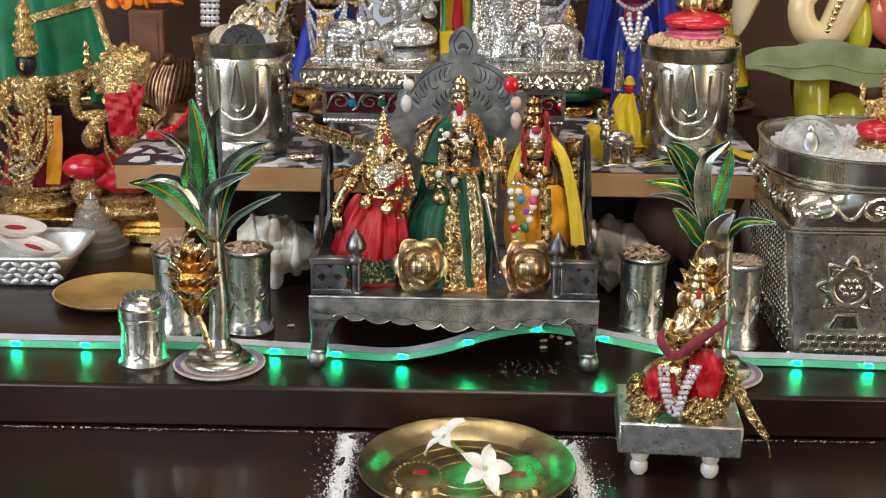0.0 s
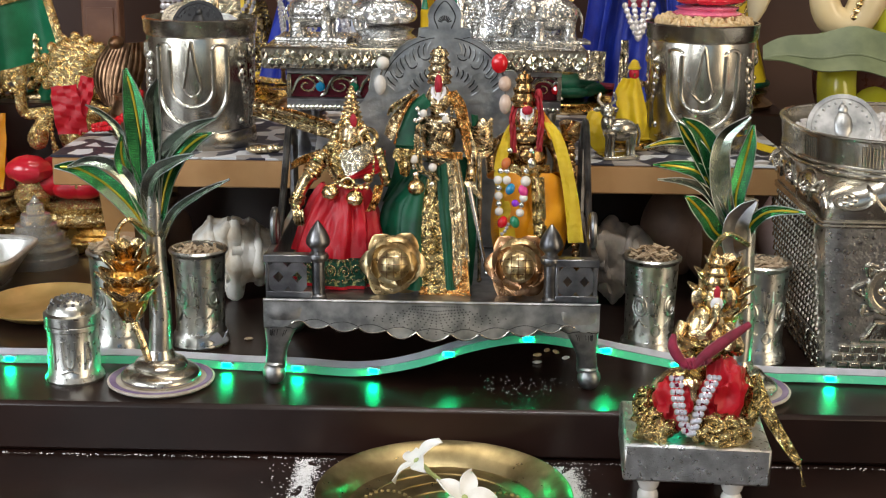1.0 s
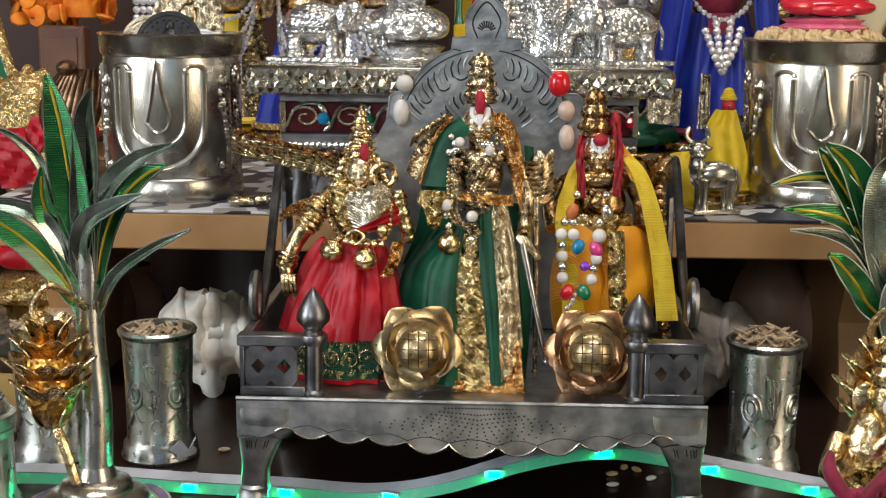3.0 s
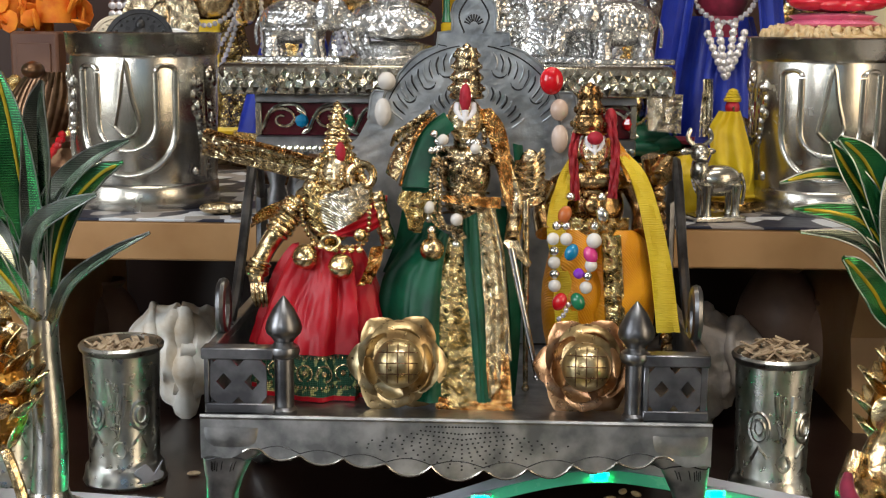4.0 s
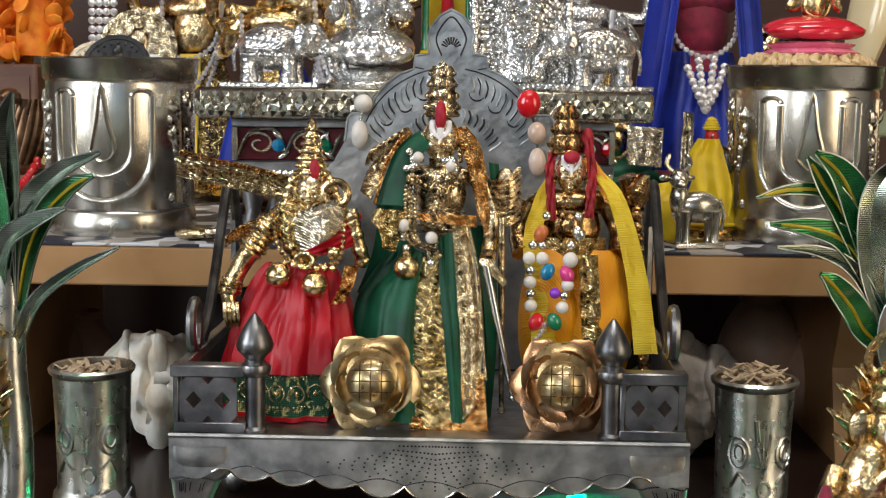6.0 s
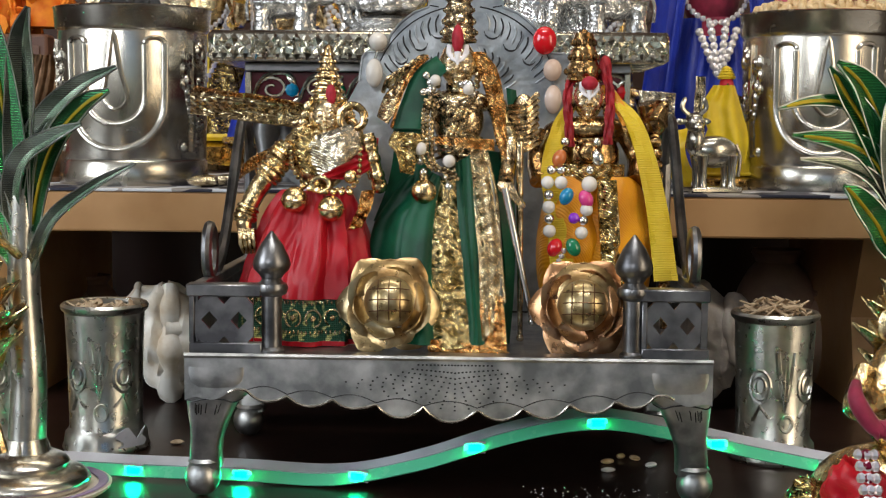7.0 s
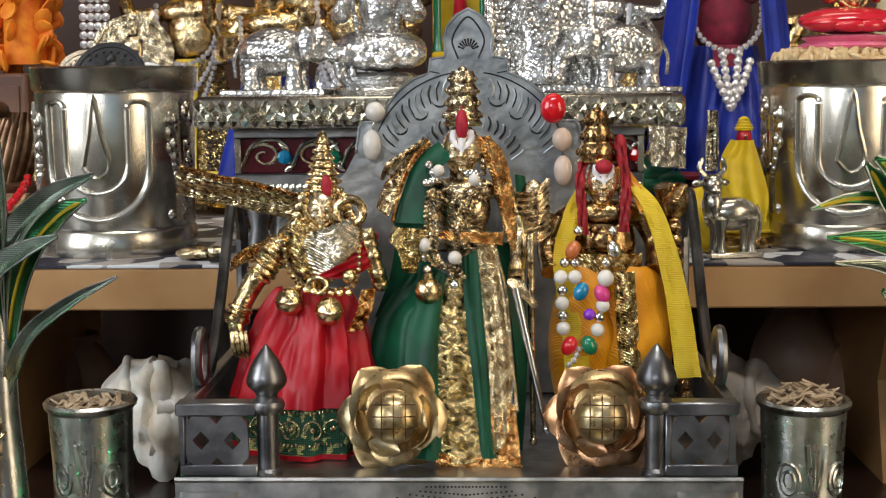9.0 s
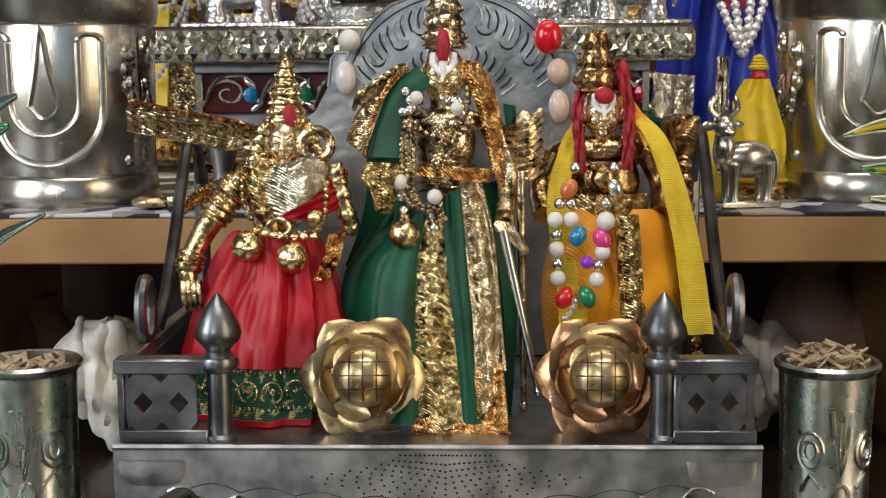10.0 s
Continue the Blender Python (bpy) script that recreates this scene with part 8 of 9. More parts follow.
f.sheet(drape, 40, 20, 0.0015)
f.sheet(lambda u, v: (-0.372 + 0.030 * u - 0.012 * v, 0.424 + 0.003 * math.sin(u * 9), 0.165 - 0.055 * v - 0.014 * u), 10, 10, 0.0015)
solo("green_drape", f, mat("bright_green_satin", (0.004, 0.12, 0.05), (0.012, 0.20, 0.09), rough=0.45, scale=40, bump=0.4, bscale=300, kind="twill"), "green satin drape hanging behind the gold idols", "drape")
f = Form()
f.tube([Vector(drape(1.0, i / 14)) + Vector((0, -0.003, 0)) for i in range(15)], 0.0042, 0, 8)
f.sheet(lambda u, v: Vector(drape(u, 1.0)) + Vector((0, -0.003, 0.010 - 0.012 * v)), 30, 3, 0.002)
f.sheet(lambda u, v: Vector(drape(0.35 + 0.65 * u, 0.66 - 0.10 * u)) + Vector((0, -0.003, 0.005 - 0.008 * v)), 30, 3, 0.002)
for i in range(22):
    p = Vector(drape(i / 21, 1.0))
    f.ell(p + Vector((0, -0.004, -0.006 - 0.004 * (i % 2))), 0.0042, 0, 8, 6)
solo("gold_drape_border", f, GOLD_BEAD, "gold beaded border of the green drape", "trim border")
f = Form()
ribbon(f, [(-0.317, 0.325, 0.145), (-0.313, 0.318, 0.128), (-0.309, 0.318, 0.106)], lambda u: 0.022 + 0.004 * u, 0.0012, across=(1, 0, 0.1), wave=0.0022)
ribbon(f, [(-0.297, 0.330, 0.152), (-0.301, 0.322, 0.132), (-0.309, 0.318, 0.106)], 0.013, 0.0012, across=(1, 0, -0.2), wave=0.0016)
solo("red_neck_cloth", f, RED_SATIN, "red cloth hung on the gold haloed idol", "cloth")

# ---- back row behind the plank, on a dark ledge ----
slab("shelf_back", -0.70, 0.31, 0.402, 0.638, 0.0005, 0.118, MAHOGANY, "dark brown raised ledge behind the plank", 0.002)
idol("blue_robed_statue", (-0.1280, 0.440, 0.1185), 0.190, [GOLD, BLUE_SATIN, GOLD_BEAD, CRYSTAL_BEAD, GOLD], "idol in blue satin with silver bead garlands", 0.26, False, True, 4, 0, "dressed idols in the back row", 31)
idol("gold_robed_statue", (-0.1900, 0.470, 0.1185), 0.205, [GOLD, ZARI, YELLOW_PAINT, CRYSTAL_BEAD, GOLD], "idol in gold brocade with yellow garlands", 0.22, False, True, 3, 0.13, "dressed idols in the back row", 32)
idol("blue_robed_statue", (0.1700, 0.420, 0.1185), 0.215, [MAROON, BLUE_SATIN, MAROON, CRYSTAL_BEAD, GOLD], "idol in blue satin and maroon veil with crystal garlands", 0.25, False, False, 1, 0, "dressed idols in the back row", 33, 0.2)
f = Form()
for s in (-1, 1):
    f.sheet(lambda u, v, s=s: (0.170 + s * (0.014 + 0.020 * u + 0.020 * v), 0.392 + 0.012 * u + 0.003 * math.sin(u * 9), 0.300 - 0.165 * v - 0.012 * u), 8, 14, 0.0015)
solo("blue_cape", f, BLUE_SATIN, "blue satin cape on the back-row idol", "cape")
f = Form()
strap(f, [(0.160, 0.388, 0.212), (0.153, 0.376, 0.172), (0.146, 0.366, 0.124)], [(0.186, 0.388, 0.212), (0.195, 0.376, 0.172), (0.202, 0.366, 0.124)], th=0.0015, bulge=0.006, wave=0.0022, waves=3, nu=24)
solo("blue_gown_front", f, BLUE_SATIN, "pleated blue satin gown front on the back-row idol", "gown")
f = Form()
for p in ((0.1560, 0.3750, 0.2140), (0.1800, 0.3750, 0.2150), (0.1630, 0.3750, 0.2190), (0.1730, 0.3750, 0.2200)):
    string(f, [p, Vector(p).lerp(Vector((0.1680, 0.3720, 0.1860)), 0.5) + Vector((0, -0.003, -0.002)), (0.1680, 0.3720, 0.1860)], 0.0029, 0, 1.7, 8, 6)
solo("crystal_pendant_garland", f, CRYSTAL_BEAD, "crystal bead garland hanging to a point on blue satin", "garland", kind="stuff")
f = Form()
strap(f, [(0.1540, 0.3720, 0.1850), (0.1520, 0.3680, 0.1470)], [(0.1600, 0.3720, 0.1850), (0.1600, 0.3680, 0.1470)], th=0.0012, wave=0.0010, nu=8, nv=14)
solo("silver_lace_band", f, ZARI_SILVER, "silvery lace band down the blue gown", "cloth band")
f = Form()
strap(f, [(0.118, 0.380, 0.176), (0.119, 0.379, 0.150)], [(0.142, 0.381, 0.174), (0.141, 0.380, 0.148)], th=0.0020, bulge=0.003, wave=0.0008, nu=10, nv=10)
solo("silver_scarf", f, ZARI_SILVER, "silvery cloth end hanging beside the blue cape", "cloth band")
idol("green_robed_statue", (0.1100, 0.410, 0.1185), 0.120, [GOLD, GREEN_SATIN, GOLD_BEAD, GOLD_BEAD, GOLD], "small idol in green and gold cloth", 0.30, True, True, 2, 0, "dressed idols in the back row", 34)
idol("copper_statue", (-0.1150, 0.330, 0.1182), 0.072, [COPPER, COPPER, COPPER, GOLD, COPPER], "small brown copper seated figurine on the plank", 0.30, True, True, 1, 0, "", 35)
idol("white_robed_statue", (0.0900, 0.450, 0.1185), 0.200, [GLASS_SILVER, GLASS_SILVER, GLASS_SILVER, CRYSTAL_BEAD, GOLD], "silver idol in pale cloth behind the plaque", 0.24, False, True, 3, 0, "dressed idols in the back row", 36)
idol("crystal_garland_statue", (-0.0750, 0.440, 0.1185), 0.215, [GOLD, GLASS_SILVER, CRYSTAL_BEAD, CRYSTAL_BEAD, GOLD], "idol covered in crystal bead garlands", 0.24, False, True, 4, 0, "dressed idols in the back row", 37)
idol("yellow_robed_statue", (0.2550, 0.450, 0.1185), 0.190, [GOLD, YELLOW_PAINT, GREEN_SATIN, GOLD_BEAD, GOLD], "idol in yellow cloth with green and gold trim", 0.26, False, True, 2, 0, "dressed idols in the back row", 38)


def garland(name, x, y, z0, z1, r, material, label, seed):
    q = random.Random(seed)
    f = Form()
    for i in range(int((z1 - z0) / (r * 0.045))):
        z, a = z0 + i * r * 0.045, q.random() * 6.283
        m = Matrix.Translation((x + math.cos(a) * r * 0.8, y + math.sin(a) * r * 0.8, z)) @ Euler((q.random() * 3, q.random() * 3, a)).to_matrix().to_4x4()
        f.ell((0, 0, 0), (r * 0.34, r * 0.26, r * 0.09), 0, 8, 5, m=m)
    f.tube([(x, y, z0), (x, y, z1)], r * 0.6, 0, 10)
    solo(name, f, material, label, "garland", "marigold garlands")


garland("marigold_garland", -0.3280, 0.440, 0.214, 0.420, 0.026, MARIGOLD, "orange marigold garland hanging behind the idols", 1)
garland("marigold_garland", -0.2960, 0.430, 0.218, 0.420, 0.024, MARIGOLD, "orange marigold garland beside the brown box", 2)
f = Form().box(-0.322, -0.288, 0.405, 0.425, 0.1185, 0.212, 0.002)
f.box(-0.317, -0.293, 0.4035, 0.4055, 0.150, 0.204, 0.001)
solo("brown_box", f, mat("brown_box_wood", (0.10, 0.045, 0.03), (0.16, 0.08, 0.05), rough=0.4, scale=30), "upright brown wooden box in the back row", "box")
f = Form()
for q in range(4):
    string(f, [(-0.248 + q * 0.005, 0.398, 0.330), (-0.246 + q * 0.005, 0.396, 0.260), (-0.247 + q * 0.0045, 0.398, 0.200)], 0.0028, 0, 2.1, 7, 5)
solo("crystal_bead_strings", f, CRYSTAL_BEAD, "hanging strings of crystal beads", "beads", kind="stuff")

# glossy painted elephant-headed statue and a leaf
f = Form()
gx, gy = 0.3950, 0.440
f.lathe((gx, gy, 0.0005), [(0, 0), (0.085, 0), (0.085, 0.05), (0.070, 0.09), (0, 0.09)], 3, 32)
# dark torso colour stands in for the shaded gap between the limbs
f.ell((gx, gy, 0.150), (0.058, 0.040, 0.068), 4, 24, 16)
f.ell((gx + 0.020, gy + 0.005, 0.275), (0.050, 0.040, 0.045), 0, 20, 14)
tr = bez([(gx + 0.006, gy - 0.030, 0.290), (gx - 0.014, gy - 0.046, 0.262), (gx - 0.026, gy - 0.050, 0.225), (gx - 0.040, gy - 0.050, 0.200), (gx - 0.060, gy - 0.050, 0.206), (gx - 0.066, gy - 0.048, 0.230), (gx - 0.052, gy - 0.046, 0.248)], 6)
f.tube(tr, [0.019 - 0.008 * i / (len(tr) - 1) for i in range(len(tr))], 0, 14)
f.tube(bez([(gx - 0.010, gy + 0.005, 0.318), (gx - 0.070, gy - 0.015, 0.322), (gx - 0.104, gy - 0.035, 0.285), (gx - 0.116, gy - 0.040, 0.240), (gx - 0.124, gy - 0.040, 0.198)], 6), [0.020] * 18 + [0.019, 0.017, 0.015, 0.013, 0.011, 0.008, 0.004], 0, 14, flat=0.6)
f.ell((gx + 0.034, gy - 0.045, 0.222), (0.036, 0.018, 0.034), 2, 18, 12)
f.tube(bez([(gx + 0.012, gy - 0.052, 0.255), (gx + 0.030, gy - 0.064, 0.215), (gx + 0.070, gy - 0.060, 0.190)], 6), 0.013, 2, 12)
f.tube(bez([(gx - 0.046, gy - 0.040, 0.195), (gx - 0.052, gy - 0.060, 0.150), (gx - 0.048, gy - 0.062, 0.110), (gx - 0.046, gy - 0.060, 0.060)], 6), 0.017, 1, 14)
f.ell((gx - 0.020, gy - 0.066, 0.122), (0.022, 0.018, 0.026), 1, 18, 12)
f.ell((gx + 0.014, gy - 0.062, 0.112), (0.026, 0.018, 0.022), 3, 18, 12)
f.ell((gx - 0.008, gy - 0.044, 0.205), (0.014, 0.012, 0.030), 1, 14, 10)
solo("elephant_headed_statue", f, [CREAM_GLOSS, LIME_GLOSS, CORAL_GLOSS, TEAL_GLOSS, mat("dark_gap_gloss", (0.05, 0.015, 0.012), (0.10, 0.03, 0.02), rough=0.3)], "glossy painted cream, lime and coral elephant-headed idol", "statue")
f = Form()


def big_leaf(u, v):
    s, w_ = (v - 0.5) * 2, 0.022 * math.sin(math.pi * min(0.98, 0.06 + 0.93 * u)) ** 0.7
    return (0.274 + 0.196 * u, 0.362 - 0.01 * math.sin(u * 3) - s * w_ * 0.6, 0.172 - 0.034 * u + 0.020 * math.sin(u * 2.6) - s * w_ * 0.8 + abs(s) * 0.005 + 0.002 * math.sin(u * 20))


f.sheet(big_leaf, 30, 8, 0.0012)
f.tube([Vector(big_leaf(i / 20, 0.5)) + Vector((0, -0.001, 0)) for i in range(20)], 0.0012, 0, 6)
solo("broad_leaf", f, LEAF, "broad wilting grey-green leaf before the painted idol", "leaf")
f = Form()
string(f, [(0.375, 0.372, 0.275), (0.362, 0.372, 0.240), (0.352, 0.378, 0.205)], 0.0032, 0, 1.9, 7, 5)
solo("gold_chain", f, GOLD, "gold chain hanging before the painted idol", "chain", "gold chains")

# ---- lower step ----
plate = thing("brass_plate", (0.0130, -0.0985, -0.033), "round brass plate holding foot-shaped brass pieces and white flowers", "plate", "brass plates")
px_, py_, pz_ = 0.0130, -0.0985, -0.033
part("dish", Form().lathe((px_, py_, pz_), [(0, 0.0006), (0.056, 0.0006), (0.0620, 0.006), (0.0705, 0.0105), (0.0726, 0.0120), (0.0720, 0.0132), (0.0695, 0.0125), (0.0610, 0.0082), (0.0550, 0.0030), (0, 0.0030)], n=72), BRASS, plate)
f = Form()
for i in range(3):
    rr = 0.020 + i * 0.012
    f.tube([(px_ + rr * math.cos(a), py_ + rr * math.sin(a), pz_ + 0.0031) for a in (2 * math.pi * j / 48 for j in range(49))], 0.0006, 0, 5)
part("engraved_rings", f, BRASS, plate)
for x, y, m_, lab in ((-0.0190, -0.1080, TILAK, "red smear"), (0.0450, -0.1080, TILAK, "red smear")):
    ob = thing("brass_footprint", (x, y, pz_ + 0.003), "embossed brass foot-shaped piece with coloured powder", "ornament", "brass footprints")
    f = Form()
    out_ = [(0.0195 * math.cos(a) * (1 + 0.06 * math.cos(a * 16)), 0.024 * math.sin(a) * (1 + 0.04 * math.cos(a * 16))) for a in (2 * math.pi * i / 48 for i in range(48))]
    f.add([(a, b, 0.0) for a, b in out_] + [(a * 0.9, b * 0.9, 0.0034) for a, b in out_] + [(0, 0, 0.0052)],
          [(i, (i + 1) % 48, 48 + (i + 1) % 48, 48 + i) for i in range(48)] + [(48 + i, 48 + (i + 1) % 48, 96) for i in range(48)] + [tuple(reversed(range(48)))])
    part("sole", f, BRASS, ob, local=True)
    f = Form()
    for i in range(28):
        a = 2 * math.pi * i / 28
        f.ell((0.0155 * math.cos(a), 0.0212 * math.sin(a), 0.0038), 0.0012, 0, 6, 4)
    part("beaded_edge", f, BRASS, ob, local=True, kind="stuff")
    part("powder_smear", Form().ell((0.002, 0.003, 0.0045), (0.006, 0.005, 0.0012), 0, 14, 8), m_, ob, lab, local=True)


def blossom(at, rot, label, petals=5, size=0.017):
    ob = thing("white_flower", at, label, "flower", "white flowers on the plate")
    ob.rotation_euler = [radians(q) for q in rot]
    for i in range(petals):
        a = 2 * math.pi * i / petals
        f = Form()

        def fn(u, v, a=a):
            s, w_ = (u - 0.5) * 2, size * 0.30 * math.sin(math.pi * min(0.99, 0.16 + 0.83 * v)) ** 0.9
            r_ = 0.001 + size * v
            x, y, z = r_, s * w_, 0.004 * math.sin(v * 2.6) - 0.003 * v + 0.0015 * s * v + 0.001 * s * s
            return (x * math.cos(a) - y * math.sin(a), x * math.sin(a) + y * math.cos(a), z)
        f.sheet(fn, 6, 8, 0.0006)
        part("petal", f, FLOWER, ob, local=True)
    part("tube", Form().tube(bez([(0, 0, 0.001), (0.001, 0, -0.008), (0.003, 0, -0.020)], 4), [0.0016] * 5 + [0.0012] * 4, 0, 8), STALK, ob, local=True)
    part("centre", Form().ell((0, 0, 0.001), (0.0018, 0.0018, 0.001), 0, 8, 6), STALK, ob, local=True)
    return ob


blossom((0.0245, -0.1270, -0.0110), (38, 6, 12), "open white five-petal flower on the brass plate", 5, 0.0170)
blossom((-0.0020, -0.1000, -0.0020), (-8, -38, 20), "white flower lying on its stalk on the brass plate", 4, 0.0165)

stool = thing("silver_stool", (0.155, -0.068, -0.033), "small square silver stool with turned white feet", "stool")
rot = Matrix.Translation((0.1555, -0.0660, 0)) @ Matrix.Rotation(radians(-4), 4, "Z")
part("top", Form().box(-0.0405, 0.0405, -0.0345, 0.0330, -0.0125, 0.0100, 0.0014, 0, rot), SILVER_FINE, stool, "dull silver slab")
for x in (-0.025, 0.022):
    for y in (-0.020, 0.020):
        f = Form().lathe((x, y, -0.033), [(0, 0), (0.0038, 0.0005), (0.0060, 0.004), (0.0060, 0.008), (0.0046, 0.0105), (0.0058, 0.0125), (0.0068, 0.016), (0.0068, 0.0206), (0, 0.0206)], 0, 18, rot)
        part("foot", f, PEARL, stool, "turned pearly foot")

# the draped idol on the stool
def settle(f):
    """Lets the lower part of a form sink onto the stool's top."""
    f.v = [(a, b - 0.002, c - 0.0085 * max(0.0, min(1.0, 1 - (c - 0.0187) / 0.07))) for a, b, c in f.v]
    return f


f = Form()
dx, dy = 0.1530, -0.0640
f.ell((dx, dy, 0.034), (0.024, 0.017, 0.0155), 0, 18, 12)
f.ell((dx + 0.006, dy, 0.064), (0.0125, 0.0100, 0.0190), 0, 16, 12)
f.ell((dx + 0.010, dy - 0.003, 0.0870), (0.0066, 0.0066, 0.0085), 0, 16, 12)
f.tube(bez([(dx + 0.010, dy - 0.009, 0.086), (dx + 0.009, dy - 0.012, 0.077), (dx + 0.004, dy - 0.012, 0.071)], 5), [0.0027] * 6 + [0.002] * 5, 0, 9)
for s in (-1, 1):
    f.ell((dx + 0.010 + s * 0.0085, dy - 0.001, 0.086), (0.0045, 0.0016, 0.0060), 0, 10, 8)
    f.tube(bez([(dx + 0.006 + s * 0.012, dy, 0.072), (dx + 0.006 + s * 0.018, dy - 0.008, 0.062), (dx + 0.006 + s * 0.012, dy - 0.015, 0.066)], 5), 0.0038, 0, 9)
    for q in range(5):
        f.ell((dx + 0.006 + s * (0.014 + 0.001 * q), dy - 0.003 * q, 0.071 - 0.0022 * q), 0.0026, 0, 8, 6)
crown(f, (dx + 0.0105, dy - 0.002, 0.0920), 0.0060, 0.0190, 3)
f.ell((dx + 0.010, dy - 0.0088, 0.0910), (0.0020, 0.0016, 0.0044), 2, 8, 6)
f.ell((dx + 0.010, dy - 0.0098, 0.0855), (0.0036, 0.0020, 0.0036), 1, 8, 6)
solo("draped_idol_statue", settle(f), [GOLD, FACE_WHITE, TILAK], "small gold idol seated on the silver stool", "statue")


def crumple(c, r, seed, rough_=0.30, m=None):
    """A lump of folded cloth."""
    def fn(u, v):
        a, b = u * 2 * math.pi, (v - 0.5) * math.pi * 0.999
        d = Vector((math.cos(a) * math.cos(b), math.sin(a) * math.cos(b), math.sin(b)))
        fold = abs(noise.noise(d * 1.5 + Vector((seed, 0, 0)))) * 1.5 + 0.22 * abs(noise.noise(d * 4.0 + Vector((0, seed, 0))))
        q = 1 - rough_ * fold
        return (c[0] + r[0] * d.x * q, c[1] + r[1] * d.y * q, max(0.0188, c[2] + r[2] * d.z * q))
    return Form().surf(fn, 48, 32, 0, True, m)


for c, r, sd in (((0.1400, -0.0820, 0.0340), (0.0125, 0.0115, 0.0165), 1), ((0.1690, -0.0800, 0.0400), (0.0150, 0.0125, 0.0220), 7)):
    solo("red_cloth", settle(crumple(c, r, sd, 0.46)), RED_SATIN, "crumpled red satin cloth over the small gold idol", "cloth", "red cloths on the stool")
for c, r, sd in (((0.1300, -0.0870, 0.0250), (0.0155, 0.0125, 0.0100), 3), ((0.1660, -0.0930, 0.0250), (0.0190, 0.0110, 0.0100), 5), ((0.1830, -0.0740, 0.0350), (0.0085, 0.0130, 0.0190), 9), ((0.1270, -0.0700, 0.0300), (0.0080, 0.0120, 0.0110), 12), ((0.1600, -0.0700, 0.0590), (0.0165, 0.0120, 0.0085), 14)):
    solo("gold_cloth", settle(crumple(c, r, sd, 0.48)), ZARI, "crumpled gold brocade cloth on the silver stool", "cloth", "gold cloths on the stool")
f = Form()
ribbon(f, [(0.1880, -0.0700, 0.044), (0.1940, -0.0780, 0.032), (0.2030, -0.0860, 0.018), (0.2120, -0.0900, 0.006)], lambda u: 0.012 - 0.007 * u, 0.001, across=(0.45, 0.5, 0.6), wave=0.0007)
for q in range(3):
    f.tube(bez([(0.2110 + q * 0.0006, -0.0900, 0.006), (0.2130, -0.0910 - q * 0.001, 0.000), (0.2140 + q * 0.001, -0.0910, -0.007)], 4), 0.0003, 0, 5)
solo("gold_strap", settle(f), ZARI, "gold brocade strap hanging past the stool's edge", "strap")
f = Form()
f.tube(bez([(0.1390, -0.0830, 0.0690), (0.1380, -0.0880, 0.0640), (0.1430, -0.0900, 0.0560), (0.1490, -0.0910, 0.0530)], 6), [0.0016 + 0.0014 * math.sin(math.pi * i / 18) for i in range(19)], 0, 10)
f.tube(bez([(0.1490, -0.0910, 0.0530), (0.1570, -0.0900, 0.0610), (0.1680, -0.0860, 0.0680), (0.1810, -0.0800, 0.0750)], 6), [0.0018 + 0.0015 * math.sin(math.pi * i / 18) for i in range(19)], 0, 10)
knot = [Vector((0.1430, -0.0880, 0.0550)).lerp(Vector((0.1580, -0.0880, 0.0570)), q / 13) + Vector((0, -0.002, 0.0010 * math.cos(q * 3.1))) for q in range(14)]
f.tube(knot, [0.0026 + 0.0009 * math.sin(q * 2.7) for q in range(14)], 0, 10)
solo("maroon_scarf", f, MAROON, "knotted maroon scarf round the small gold idol", "scarf")
f = Form()
for q in (-1, 0, 1):
    string(f, [(0.1400 + q * 0.0026, -0.0920, 0.0520), (0.1415 + q * 0.0022, -0.0960, 0.0400), (0.1480 + q * 0.0014, -0.0985, 0.0250), (0.1540 + q * 0.0020, -0.0960, 0.0400), (0.1610 + q * 0.0026, -0.0915, 0.0530)], 0.0017, 0 if q else 1, 2.0, 6, 4)
solo("rhinestone_garland", settle(f), [CRYSTAL_BEAD, PINK_STONE], "sparkling rhinestone garland on the red cloth", "garland", kind="stuff", flat=True)

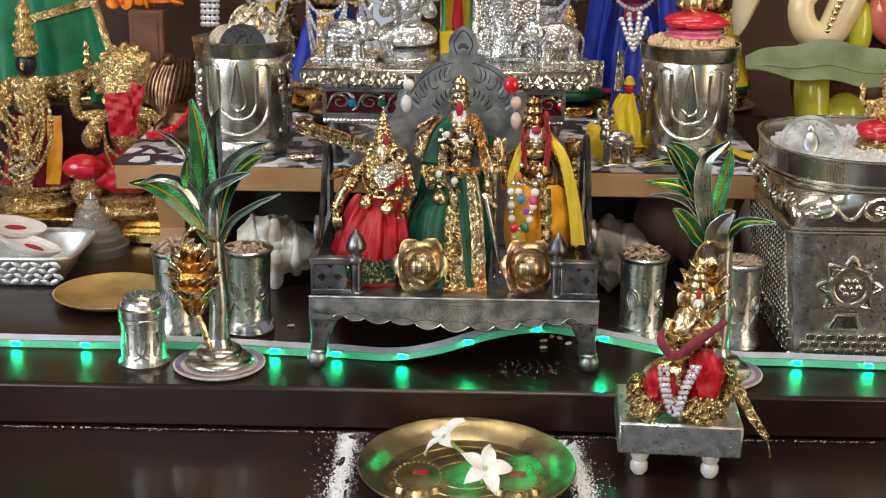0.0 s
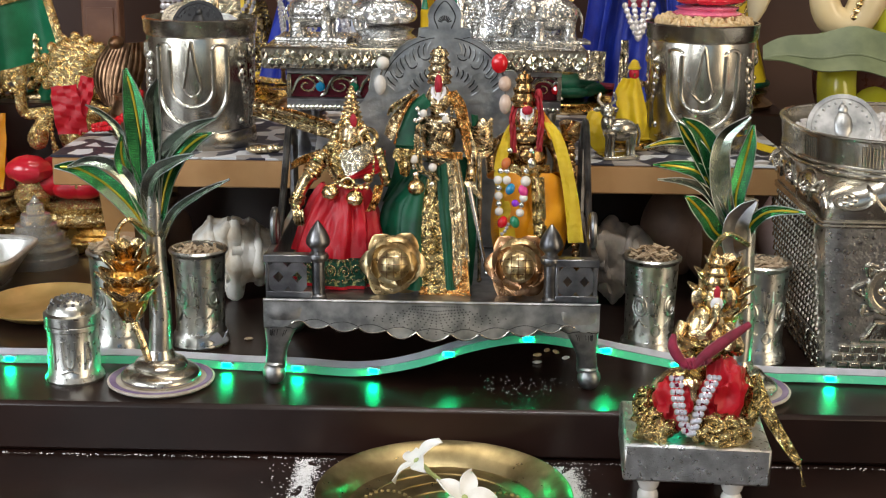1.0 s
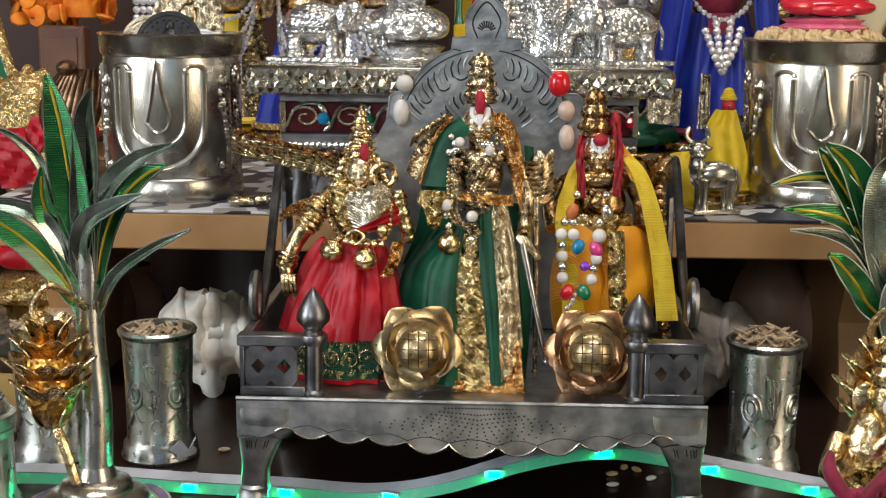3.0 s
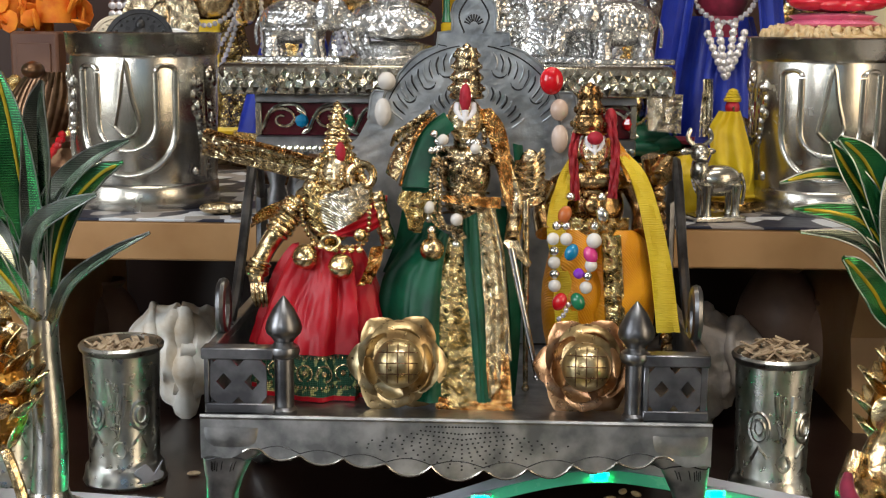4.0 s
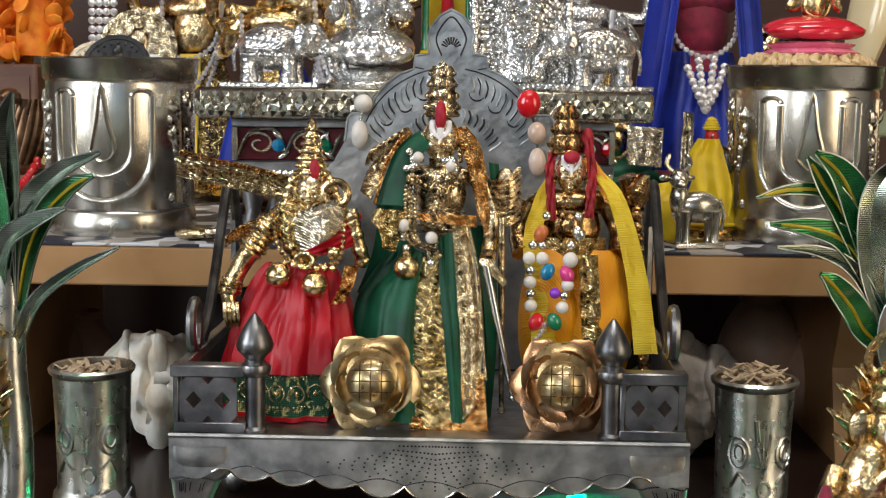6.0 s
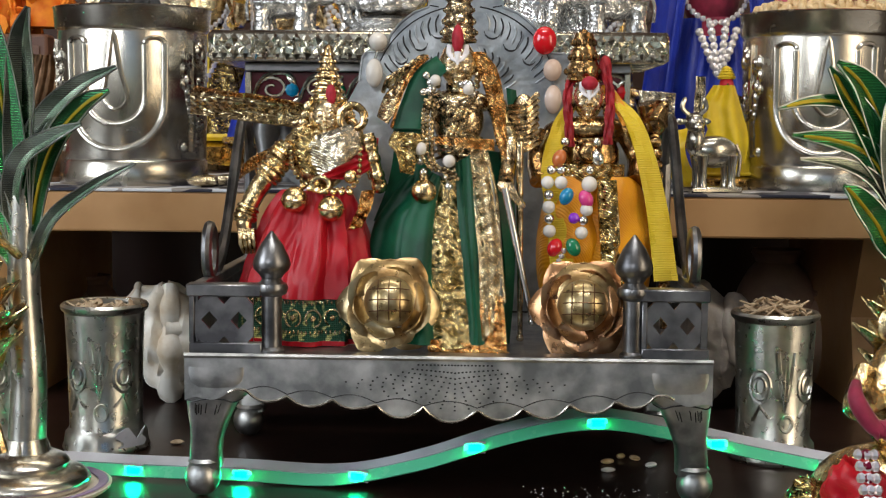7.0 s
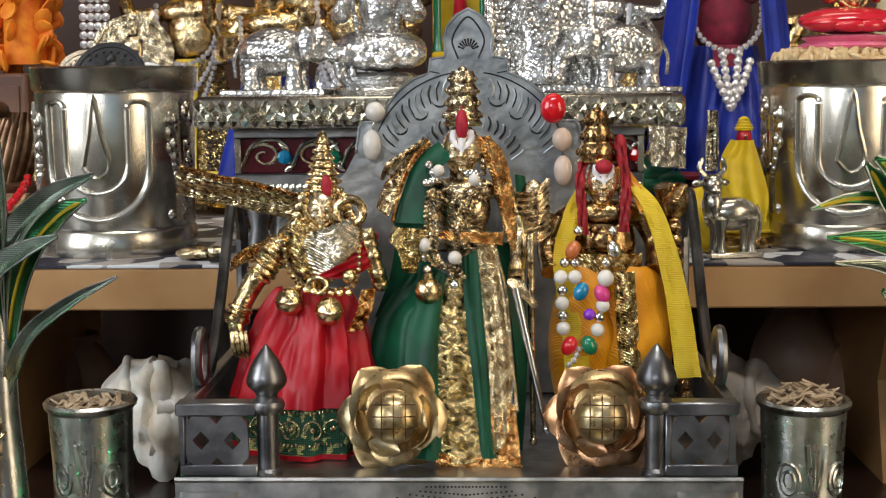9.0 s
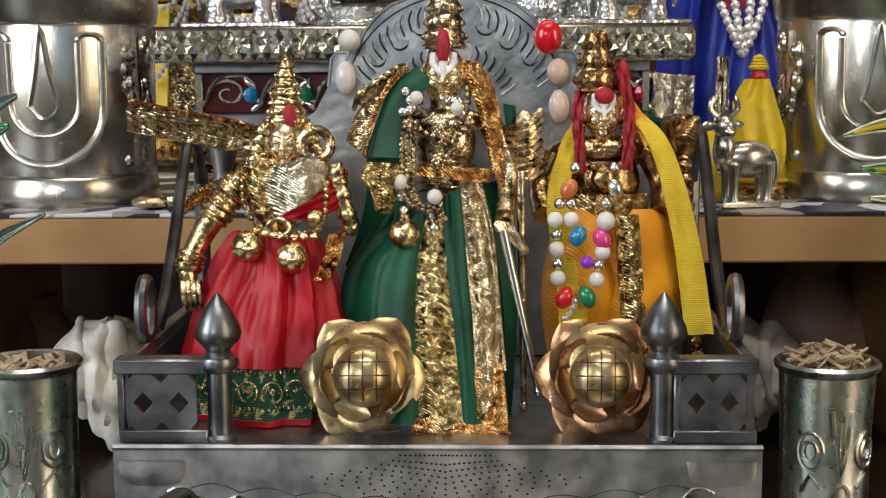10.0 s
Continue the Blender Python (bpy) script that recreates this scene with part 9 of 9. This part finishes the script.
# ---- loose bits ----
rnd = random.Random(5)
f = Form()
for i in range(15000):
    if i % 2:
        x = -0.071 + rnd.gauss(0, 0.0026) + 0.003 * math.sin(i * 0.0011)
        y = -0.030 - rnd.random() * 0.16
    else:
        t = rnd.random()
        x = 0.084 + 0.018 * t - 0.010 * t * t + rnd.gauss(0, 0.0036)
        y = -0.034 - 0.16 * t
    if rnd.random() < 0.07:
        x += rnd.gauss(0, 0.009)
    elif noise.noise(Vector((x * 160, y * 70, 0))) < -0.30:
        continue
    s = 0.00016 + rnd.random() * 0.00036
    f.add([(x - s, y - s, -0.0329), (x + s, y - s * 0.6, -0.0329), (x + s * 0.7, y + s, -0.0329), (x - s * 0.8, y + s, -0.0329), (x, y, -0.0329 + s)], [(0, 1, 4), (1, 2, 4), (2, 3, 4), (3, 0, 4)])
for i in range(500):
    x, y, s = rnd.uniform(-0.35, 0.35), -0.0275 - abs(rnd.gauss(0, 0.0012)), 0.0003 + rnd.random() * 0.0004
    f.add([(x - s, y - s, -0.0329), (x + s, y, -0.0329), (x, y + s, -0.0329), (x, y, -0.0329 + s)], [(0, 1, 3), (1, 2, 3), (2, 0, 3)])
solo("rice_powder", f, POWDER, "white rice powder lines sprinkled on the lower step", "powder", kind="stuff", flat=True)
f = Form()
for i in range(110):
    x, y, s = rnd.gauss(0.06, 0.020), rnd.uniform(0.0, 0.035), 0.0002 + rnd.random() * 0.0003
    f.add([(x - s, y - s, 0.0001), (x + s, y, 0.0001), (x, y + s, 0.0001), (x, y, s)], [(0, 1, 3), (1, 2, 3), (2, 0, 3)])
solo("crumbs", f, POWDER, "pale crumbs scattered on the upper step", "crumbs", kind="stuff", flat=True)
for x, y, a, m_ in ((0.073, 0.075, 20, GRAIN), (0.080, 0.085, 70, GRAIN), (0.086, 0.082, 120, GRAIN), (0.092, 0.070, 40, POWDER), (0.072, 0.060, 10, PEARL), (-0.128, 0.098, 15, CHIPS), (-0.136, 0.060, 50, GRAIN)):
    f = Form().ell((0, 0, 0.0012), (0.0034, 0.0020, 0.0012), 0, 10, 6, m=Matrix.Translation((x, y, 0)) @ Matrix.Rotation(radians(a), 4, "Z"))
    solo("seed", f, m_, "pale loose seed on the dark step", "seed", "loose seeds")
